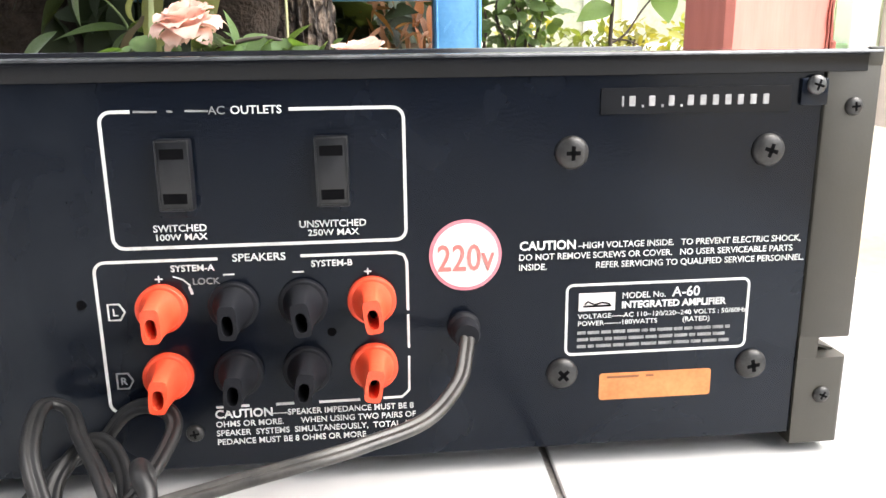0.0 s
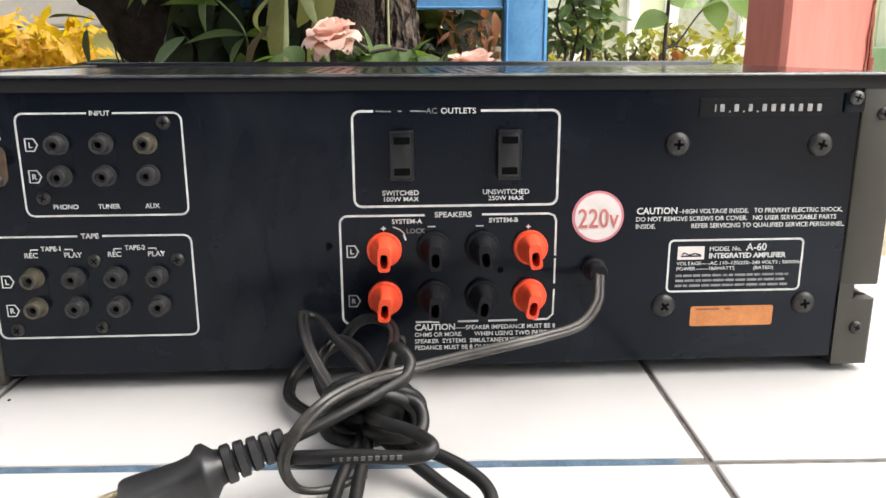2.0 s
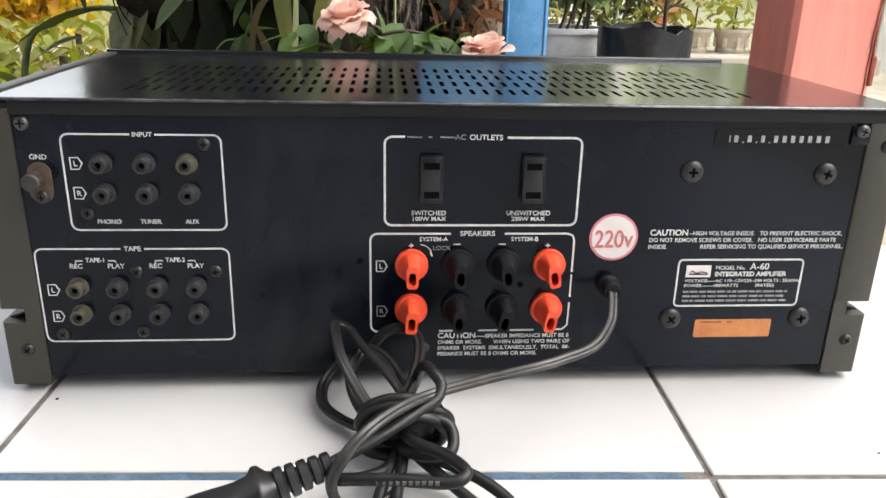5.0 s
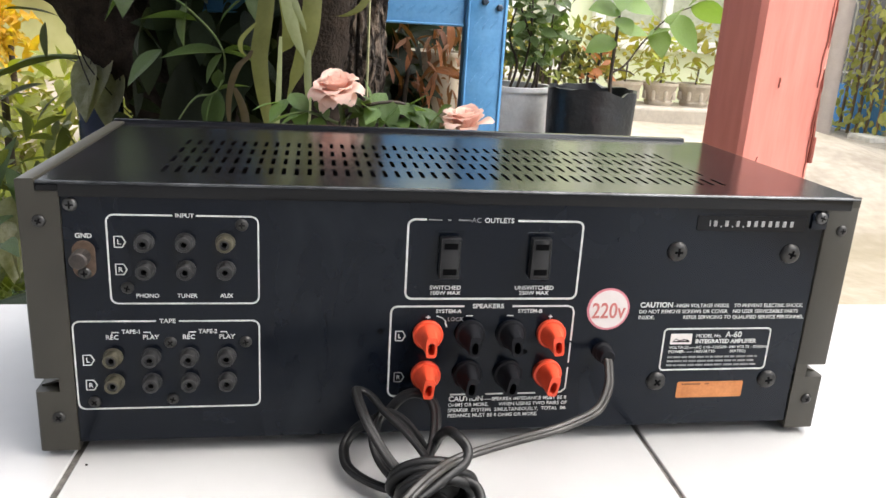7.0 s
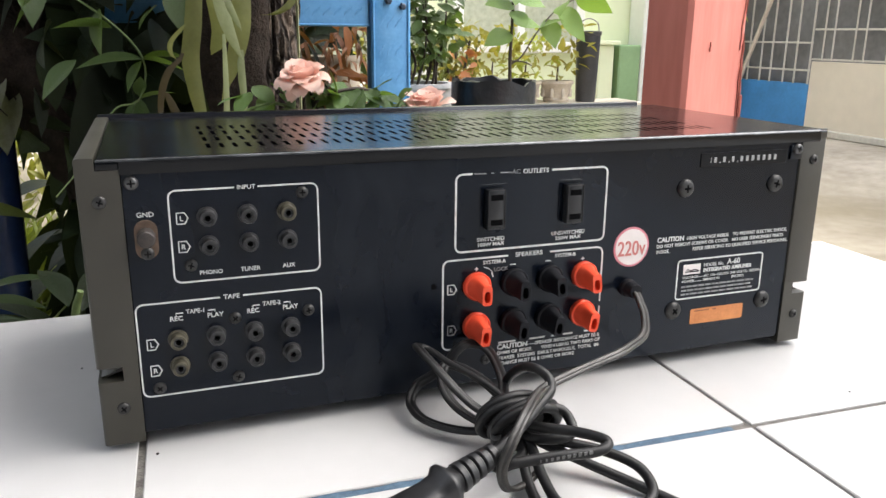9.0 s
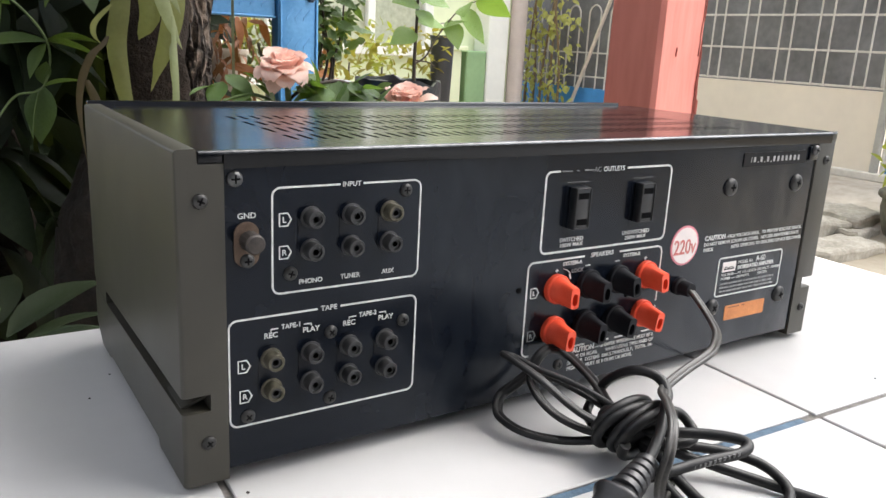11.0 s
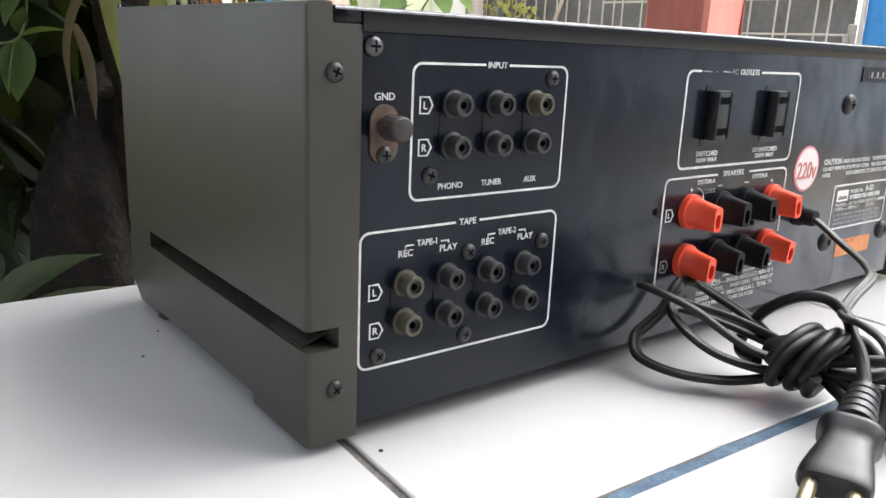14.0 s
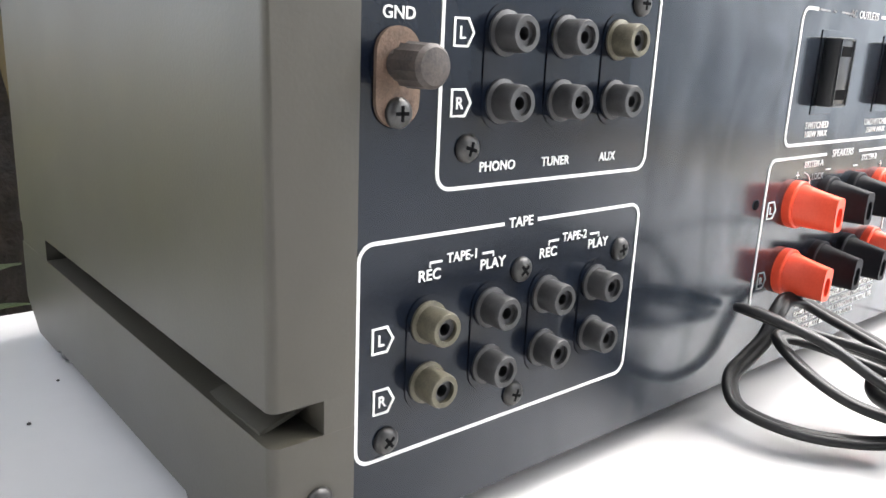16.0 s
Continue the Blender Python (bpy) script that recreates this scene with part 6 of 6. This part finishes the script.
# ---- house and yard beyond ----
M_MINT = mat("pale_green_wall", (0.78, 0.83, 0.57), 0.85, var=0.06, scale=2, bump=0.001)
M_GREEN2 = mat("mid_green_paint", (0.28, 0.43, 0.22), 0.7, var=0.1, scale=6)
M_WHITEP = mat("white_house_paint", (0.84, 0.84, 0.78), 0.8, var=0.05, scale=4)
# pale glass colour stands in for the bright sky it reflects
M_GLASS = mat("pale_reflecting_glass", (0.46, 0.48, 0.36), 0.1, var=0.2)
M_PIPE = mat("pinkish_pipe", (0.55, 0.47, 0.42), 0.6, var=0.08, scale=20)
house = thing("house", "pale green house with white trim and green pilasters", "house", kind="")
bm = bmesh.new()
box(bm, -0.6, 2.35, 3.12, 3.3, -0.34, 2.4)
part("wall", bm, M_MINT, house, "pale green plaster wall", None)
for x0, x1, z0, z1 in ((0.55, 0.98, 0.02, 0.75), (1.2, 1.78, 0.17, 0.8)):
    bm = bmesh.new()
    for a, b, c, d in ((x0 - 0.05, x0, z0, z1), (x1, x1 + 0.05, z0, z1), (x0 - 0.05, x1 + 0.05, z0 - 0.05, z0), (x0 - 0.05, x1 + 0.05, z1, z1 + 0.05), ((x0 + x1) / 2 - 0.02, (x0 + x1) / 2 + 0.02, z0, z1)):
        box(bm, a, b, 3.07, 3.119, c, d, 0.004, 1)
    wf = part("window_frame", bm, M_WHITEP, house, "white window frame", None)
    bm = bmesh.new()
    box(bm, x0, x1, 3.10, 3.118, z0, z1)
    part("pane", bm, M_GLASS, wf, "window pane, bright reflection put into its pale colour", None)
for x0, x1, m_, lab_ in ((1.87, 1.955, M_MINT, "pale green pilaster"), (1.985, 2.105, M_GREEN2, "mid green pilaster"), (2.11, 2.235, M_WHITEP, "white pilaster")):
    bm = bmesh.new()
    box(bm, x0, x1, 2.99, 3.119, -0.34, 2.4 if x0 > 2 else 0.16, 0.006, 1)
    part("pilaster", bm, m_, house, lab_, None)
bm = bmesh.new()
box(bm, 1.85, 1.975, 2.97, 3.115, 0.16, 0.18, 0.004, 1)
part("pilaster_cap", bm, M_MINT, house, "", None)
bm = bmesh.new()
lathe(bm, [(0.042, -0.3), (0.042, 2.4)], 16, at(2.285, 2.98, 0))
part("drain_pipe", bm, M_PIPE, house, "pinkish plastic drain pipe")

# row of cement planters with flowering shrubs
M_PLANTER = mat("stained_cement_planter", (0.5, 0.44, 0.36), 0.9, var=0.2, scale=16, bump=0.002)
for k in range(2, 5):
    x = 0.80 + 0.145 * k
    pl = thing("planter", "small stained cement planter with arched relief", "planter", (x, 2.5, -0.06), group="planters")
    bm = bmesh.new()
    lathe(bm, [(0.05, 0), (0.055, 0.012), (0.05, 0.02), (0.064, 0.07), (0.07, 0.075), (0.07, 0.085), (0.058, 0.085), (0.056, 0.06)], 20, cap=False)
    part("planter_wall", bm, M_PLANTER, pl)
    for i in range(8):
        a = 2 * math.pi * i / 8
        bm = bmesh.new()
        lathe(bm, [(0.008, 0), (0.008, 0.028), (0.004, 0.034)], 8, pose(0.058 * math.cos(a), 0.058 * math.sin(a), 0.022))
        part("arch_relief", bm, M_PLANTER, pl)
    bush = thing("flowering_shrub", "yellow-green shrub in a cement planter" if k % 2 else "orange-tinged shrub in a cement planter", "shrub", (x, 2.5, 0), group="planter shrubs")
    stem("stem", [(0, 0, 0.01), (0.005, 0, 0.1)], 0.005, 0.003, M_WOODY, bush)
    me = leaf_mesh("hedge_leaf", G_YGREEN, 0.32, 0.25, 0.4) if k % 2 else leaf_mesh("orange_shrub_leaf", leaf_mat("orange_shrub", (0.31, 0.26, 0.06), 0.5, tint=(0.25, 0.28, 0.06)), 0.4, 0.2, 0.3)
    scatter(rng, bush, me, 95, (-0.11, -0.10, 0.03), (0.11, 0.10, 0.24), (0.03, 0.065), (0, -0.4, 0.4), 0.9)
for x, h_, tone in ((0.62, 0.26, 0), (0.80, 0.22, 1), (0.95, 0.24, 0)):
    wild = thing("kerb_shrub", "leafy olive and orange shrub growing behind the kerb", "shrub", (x, 2.52, -0.06), group="shrubs behind the kerb")
    for q in range(3):
        stem("stem", [(0.02 * q - 0.02, 0, 0), (0.03 * q - 0.03, 0, 0.10), (0.06 * q - 0.06, 0.01, h_)], 0.008, 0.004, M_WOODY, wild)
    me = leaf_mesh("olive_shrub_leaf", leaf_mat("olive_shrub", (0.16, 0.19, 0.05), 0.5), 0.4, 0.2, 0.3) if tone else leaf_mesh("orange_shrub_leaf", G_YGREEN, 0.4, 0.2, 0.3)
    scatter(rng, wild, me, 110, (-0.10, -0.08, 0.07), (0.10, 0.08, h_ + 0.06), (0.03, 0.06), (0, -0.4, 0.3), 0.9)
    scatter(rng, wild, leaf_mesh("dull_olive_leaf", leaf_mat("dull_olive_shrub", (0.085, 0.10, 0.035), 0.5), 0.42, 0.2, 0.3), 90, (-0.10, 0.0, 0.07), (0.10, 0.09, h_ + 0.03), (0.03, 0.06), (0, -0.4, 0.2), 0.9)
    if x > 0.9:
        scatter(rng, wild, leaf_mesh("salmon_shrub_leaf", leaf_mat("salmon_shrub", (0.46, 0.20, 0.10), 0.5), 0.42, 0.2, 0.3), 36, (-0.05, -0.10, 0.06), (0.05, -0.06, 0.20), (0.03, 0.055), (0, -0.4, 0.3), 0.9)
kerb = bmesh.new()
box(kerb, 0.4, 1.75, 2.38, 2.62, -0.4, -0.06, 0.01)
tagged(finish("kerb", kerb, mat("white_washed_kerb", (0.5, 0.45, 0.38), 0.9, var=0.15, scale=9, bump=0.003)), "whitewashed kerb under the planters", "kerb", kind="structure")

# dark bin with a wire handle standing on the kerb
dbin = thing("bin", "dark grey plastic bin with wire handle on the kerb", "bin", (1.505, 2.48, -0.06))
bm = bmesh.new()
lathe(bm, [(0.038, 0), (0.040, 0.004), (0.049, 0.262), (0.053, 0.266), (0.053, 0.278), (0.048, 0.280), (0.046, 0.262)], 32)
part("bin_body", bm, mat("dark_grey_plastic", (0.035, 0.036, 0.040), 0.4, var=0.25, scale=18, bump=0.0006, bump_scale=50), dbin)
stem("handle", [(-0.049, 0, 0.270), (-0.040, 0, 0.310), (0.0, 0, 0.328), (0.040, 0, 0.310), (0.049, 0, 0.270)], 0.0022, 0.0022, mat("dull_wire", (0.25, 0.24, 0.22), 0.5, metal=0.6), dbin, "bent wire handle")

# ---- gate and fence ----
M_BAR = mat("cream_gate_paint", (0.62, 0.585, 0.53), 0.55, var=0.12, scale=50)
M_SHEET = mat("grey_gate_sheet", (0.17, 0.167, 0.17), 0.55, var=0.35, scale=5, bump=0.001)
M_POSTG = mat("grey_post_paint", (0.40, 0.385, 0.35), 0.6, var=0.15, scale=20)
M_BEIGE = mat("beige_gate_panel", (0.76, 0.68, 0.57), 0.6, var=0.06, scale=3)
M_FBLUE = mat("blue_tarpaulin", (0.04, 0.27, 0.68), 0.45, var=0.15, scale=6, bump=0.003)
gate = thing("gate", "metal gate with square bars over grey sheet and beige base", "gate", (2.6, 0, 0.015))
bm = bmesh.new()
box(bm, 0.0, 0.02, 1.24, 2.40, -0.205, 0.085)
part("lower_panel", bm, M_BEIGE, gate, "smooth beige sheet metal panel", None)
bm = bmesh.new()
box(bm, 0.032, 0.042, 1.24, 2.40, 0.085, 1.3)
part("backing_sheet", bm, M_SHEET, gate, "dull grey backing sheet", None)
for z in (0.095, 0.222, 0.352, 0.482, 0.612, 0.742):
    bm = bmesh.new()
    box(bm, -0.005, 0.005, 1.24, 2.40, z - 0.004, z + 0.004, 0.001, 1)
    part("cross_bar", bm, M_BAR, gate, "", None)
for k in range(9):
    for dy in (0.0, 0.052):
        y = 1.31 + 0.1625 * k + dy
        if y < 2.40:
            bm = bmesh.new()
            box(bm, -0.012, -0.0055, y - 0.0029, y + 0.0029, 0.09, 1.3, 0.001, 1)
            part("bar", bm, M_BAR, gate, "", None)
bm = bmesh.new()
box(bm, -0.012, 0.012, 1.212, 1.236, -0.235, 0.26, 0.003, 1)
part("gate_post", bm, M_POSTG, gate, "", None)
bm = bmesh.new()
box(bm, -0.02, 0.03, 1.0, 2.40, -0.235, -0.205, 0.004, 1)
part("bottom_rail", bm, M_BAR, gate, "", None)
bm = bmesh.new()
box(bm, -0.030, -0.014, 1.226, 1.242, 0.10, 0.225, 0.004, 1)
part("latch", bm, M_POSTG, gate, "", None)

fence = thing("fence", "fence of hooped cream bars over bright blue panel", "fence", (2.6, 0, 0))
bm = bmesh.new()
box(bm, 0.045, 0.06, 2.405, 4.6, -0.05, 1.3)
part("backing_sheet", bm, M_SHEET, fence, "dull grey backing sheet", None)
bm = bmesh.new()
box(bm, 0.0, 0.02, 2.405, 4.6, -0.32, 0.002)
part("lower_panel", bm, mat("blue_fence_paint", (0.055, 0.26, 0.60), 0.5, var=0.14, scale=9, bump=0.001), fence, "bright blue painted lower panel", None)
for z in (0.06, 0.18):
    bm = bmesh.new()
    box(bm, -0.004, 0.004, 2.405, 4.6, z - 0.004, z + 0.004, 0.001, 1)
    part("cross_bar", bm, M_BAR, fence, "", None)
for k in range(14):
    y = 2.70 + 0.152 * (k - 1.9)
    bm = bmesh.new()
    path = [Vector((0, y, 0.0)), Vector((0, y, 0.37))] + [Vector((0, y + 0.042 - 0.042 * math.cos(a), 0.37 + 0.045 * math.sin(a))) for a in (math.pi * i / 8 for i in range(1, 9))] + [Vector((0, y + 0.084, 0.0))]
    sweep(bm, path, circle(0.0045, 6), up=Vector((1, 0, 0)))
    part("hooped_bar", bm, M_BAR, fence, "", 60)
leaning = thing("leaning_pole", "pale bamboo pole leaning against the fence", "pole")
stem("pole", [(2.545, 2.895, -0.24), (2.56, 2.77, 0.08), (2.580, 2.56, 0.62)], 0.0105, 0.0095, mat("pale_bamboo", (0.62, 0.54, 0.44), 0.7, var=0.15, scale=30), leaning)
climb = thing("climbing_shrub", "straggly shrub with small yellow-green leaves before the fence", "shrub")
for k in range(5):
    x, y = 2.49 + 0.012 * k, 2.88 + 0.08 * k
    stem("stem", [(x, y, -0.3), (x + 0.02, y + 0.02, 0.1), (x + rng.uniform(-0.05, 0.05), y + rng.uniform(-0.08, 0.08), 0.6)], 0.009, 0.004, mat("tan_twig", (0.26, 0.18, 0.1), 0.8), climb)
leaf_cloud("foliage", leaf_mesh("fence_leaf_blade", G_YGREEN, 0.5, 0.2, 0.3), leaf_mat("fence_leaf", (0.46, 0.45, 0.15), 0.5), climb, rng, 430, (2.45, 2.80, -0.20), (2.56, 3.30, 0.62), (0.030, 0.058), (-0.4, -0.6, -0.5), 0.7, "many small olive leaves")
big = thing("large_pot", "large mossy dark cement pot with a round belly and thick rim", "flower pot", (2.155, 0.825, -0.335))
bm = bmesh.new()
lathe(bm, [(0.070, 0), (0.076, 0.008), (0.094, 0.045), (0.106, 0.085), (0.110, 0.115), (0.108, 0.138), (0.107, 0.142), (0.116, 0.146), (0.122, 0.152), (0.122, 0.162), (0.116, 0.168), (0.104, 0.168), (0.100, 0.150)], 40)
for v in bm.verts:
    k = 1 + 0.012 * noise.noise(v.co * 28)
    v.co.x *= k
    v.co.y *= k
part("pot_wall", bm, mat("mossy_dark_cement", (0.085, 0.08, 0.062), 0.9, var=0.45, scale=32, bump=0.003, bump_scale=70, tint=(0.17, 0.16, 0.12)), big, "", 50)
bm = bmesh.new()
lathe(bm, [(0.099, 0.146), (0.099, 0.151), (0.05, 0.156), (0.01, 0.157)], 28)
part("soil", bm, M_EARTH, big)
shr = thing("low_shrub", "small yellow-green plant in the large pot", "shrub")
stem("stem", [(2.155, 0.825, -0.2), (2.155, 0.825, -0.08)], 0.006, 0.004, M_STEM, shr)
scatter(rng, shr, leaf_mesh("hedge_leaf", G_YGREEN, 0.32, 0.25, 0.4), 90, (2.06, 0.78, -0.17), (2.24, 0.94, 0.0), (0.03, 0.065), (0, -0.4, 0.4), 0.9)
bluebox = thing("signboard", "bright blue board beside the gate post", "board")
bm = bmesh.new()
box(bm, 2.62, 2.66, 1.05, 1.195, -0.25, 1.4, 0.004)
part("board", bm, M_FBLUE, bluebox)
bm = bmesh.new()
box(bm, 2.66, 2.80, 0.2, 1.18, -0.36, 1.5)
tagged(finish("wall_gate", bm, mat("pale_cream_wall", (0.74, 0.74, 0.52), 0.85, var=0.07, scale=3, bump=0.001)), "plain pale cream wall beside the gate", "wall", kind="structure")

# whitewashed block at the foot of the pole
bm = bmesh.new()
box(bm, 2.40, 2.53, 2.78, 2.94, -0.30, -0.195, 0.012)
for v in bm.verts:
    v.co.x += 0.012 * noise.noise((v.co.x * 9, v.co.y * 9, v.co.z * 9))
blk = thing("stone_block", "rough whitewashed block at the foot of the pole", "block")
part("block", bm, mat("white_washed_stone", (0.74, 0.70, 0.62), 0.9, var=0.15, scale=30, bump=0.004), blk)
# frame of the blue board
bm = bmesh.new()
box(bm, 2.600, 2.619, 1.192, 1.206, -0.25, 1.3, 0.003, 1)
part("board_frame", bm, M_BAR, bluebox, "cream painted frame", None)

# crumbs on the tiles
M_CRUMB = mat("dark_crumb", (0.03, 0.027, 0.025), 0.9, var=0.4, scale=300)
for x, y, r in ((-0.194, -0.0095, 0.0009), (-0.221, 0.141, 0.0006), (-0.236, 0.114, 0.0007), (0.19, -0.07, 0.0007), (-0.12, -0.16, 0.0006)):
    bm = bmesh.new()
    lathe(bm, [(r * 0.7, 0), (r, r * 0.3), (r * 0.6, r * 0.75)], 8)
    crumb = thing("crumb", "tiny dark crumb lying on the white tile", "crumb", (x, y, 0.0), group="crumbs on the tiles")
    part("crumb_body", bm, M_CRUMB, crumb)

# dark leaf mass added far under the blue rail, shade put into its colour
dsh = thing("dark_shrub", "dark leaf mass added for the shade behind the blue frame", "shrub")
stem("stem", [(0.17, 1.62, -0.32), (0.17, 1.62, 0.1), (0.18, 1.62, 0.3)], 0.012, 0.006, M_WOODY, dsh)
scatter(rng, dsh, leaf_mesh("long_dark_leaf", G_SHADE, 0.26, 0.3, 0.5), 110, (0.09, 1.5, 0.08), (0.25, 1.75, 0.42), (0.07, 0.13), (0, -0.5, -0.3), 0.8)
# broken concrete edging before the gate
bm = bmesh.new()
for x0, x1, y0, y1, z1 in ((1.84, 2.06, 0.97, 1.16, -0.268), (2.05, 2.36, 0.95, 1.19, -0.255), (1.70, 1.98, 0.83, 0.96, -0.300), (1.96, 2.10, 0.90, 0.97, -0.285)):
    box(bm, x0, x1, y0, y1, -0.42, z1, 0.012)
bmesh.ops.subdivide_edges(bm, edges=bm.edges[:], cuts=7, use_grid_fill=True)
for v in bm.verts:
    q = v.co.copy()
    v.co.x += 0.024 * noise.noise(q * 8) + 0.008 * noise.noise(q * 30)
    v.co.y += 0.024 * noise.noise(q * 7 + Vector((3, 0, 5))) + 0.008 * noise.noise(q * 27)
    v.co.z += 0.016 * noise.noise(q * 9 + Vector((9, 2, 0))) + 0.006 * noise.noise(q * 34)
tagged(finish("trim", bm, mat("mossy_concrete", (0.34, 0.31, 0.25), 0.95, var=0.35, scale=11, bump=0.006, bump_scale=30, tint=(0.5, 0.46, 0.39))), "broken mossy concrete edging before the gate", "kerb", kind="structure")

# uncut grass beside the porch
G_GRASS = leaf_mat("grass_blade", (0.20, 0.24, 0.05), 0.55, scale=6)
lawn = leaf_cloud("grass", leaf_mesh("grass_leaf", G_GRASS, 0.07, 0.3, 0.5), G_GRASS, None, rng, 6000, (-1.9, 0.72, -0.36), (-0.40, 2.1, -0.32), (0.09, 0.20), (0, -0.1, 1.0), 0.5, "uncut yellow-green grass beside the porch")
tagged(lawn, "uncut yellow-green grass beside the porch", "grass", kind="stuff")

# ---- tiles, one by one ----
bm = bmesh.new()
h = S / 2 - 0.0013
box(bm, -h, h, -h, h, -0.008, 0.0, 0.0006, 1)
first = finish("tile", bm, M_TILE, plinth)
k = 0
for j in range(N_Y0, N_Y1):
    for i in range(N_X0, N_X1):
        # the joint smeared with blue is wider than the others
        x0, x1, y0, y1 = i * S + 0.0013, (i + 1) * S - 0.0013, j * S + 0.0013, (j + 1) * S - 0.0013
        if j == 0:
            y0 = 0.0045 if i < 0 else 0.0024
        if i == N_X1 - 1:
            x1 += WIDE
        if i == -1:
            x0 -= 0.0056
        if i < -1:
            x0, x1 = x0 - 0.0066, x1 - 0.0066
        m = at((x0 + x1) / 2, (y0 + y1) / 2, 0) @ Matrix.Diagonal(((x1 - x0) / (2 * h), (y1 - y0) / (2 * h), 1, 1))
        if k == 0:
            first.matrix_basis = m
        elif j == 0:
            # cut tile along the free edge
            bm = bmesh.new()
            box(bm, x0, x1, y0, y1, -0.008, 0.0, 0.0006, 1)
            for v in bm.verts:
                if v.co.y > S / 2:
                    v.co.y += EDGE * min(0.0, v.co.x)
            finish("tile", bm, M_TILE, plinth)
        else:
            share("tile", first, plinth, m)
        k += 1
# nosing along the free edges
bm = bmesh.new()
box(bm, N_X0 * S, N_X1 * S + WIDE + 0.010, N_Y1 * S + 0.0, N_Y1 * S + 0.010, -0.3, -0.001, 0.003)
box(bm, N_X1 * S + WIDE + 0.0005, N_X1 * S + WIDE + 0.010, N_Y0 * S, N_Y1 * S, -0.3, -0.001, 0.003)
for v in bm.verts:
    if v.co.y > S / 2:
        v.co.y += EDGE * min(0.0, v.co.x)
part("edge_trim", bm, mat("pale_edge_cement", (0.66, 0.64, 0.6), 0.7, var=0.15, scale=20), plinth, "pale cement edge", None)
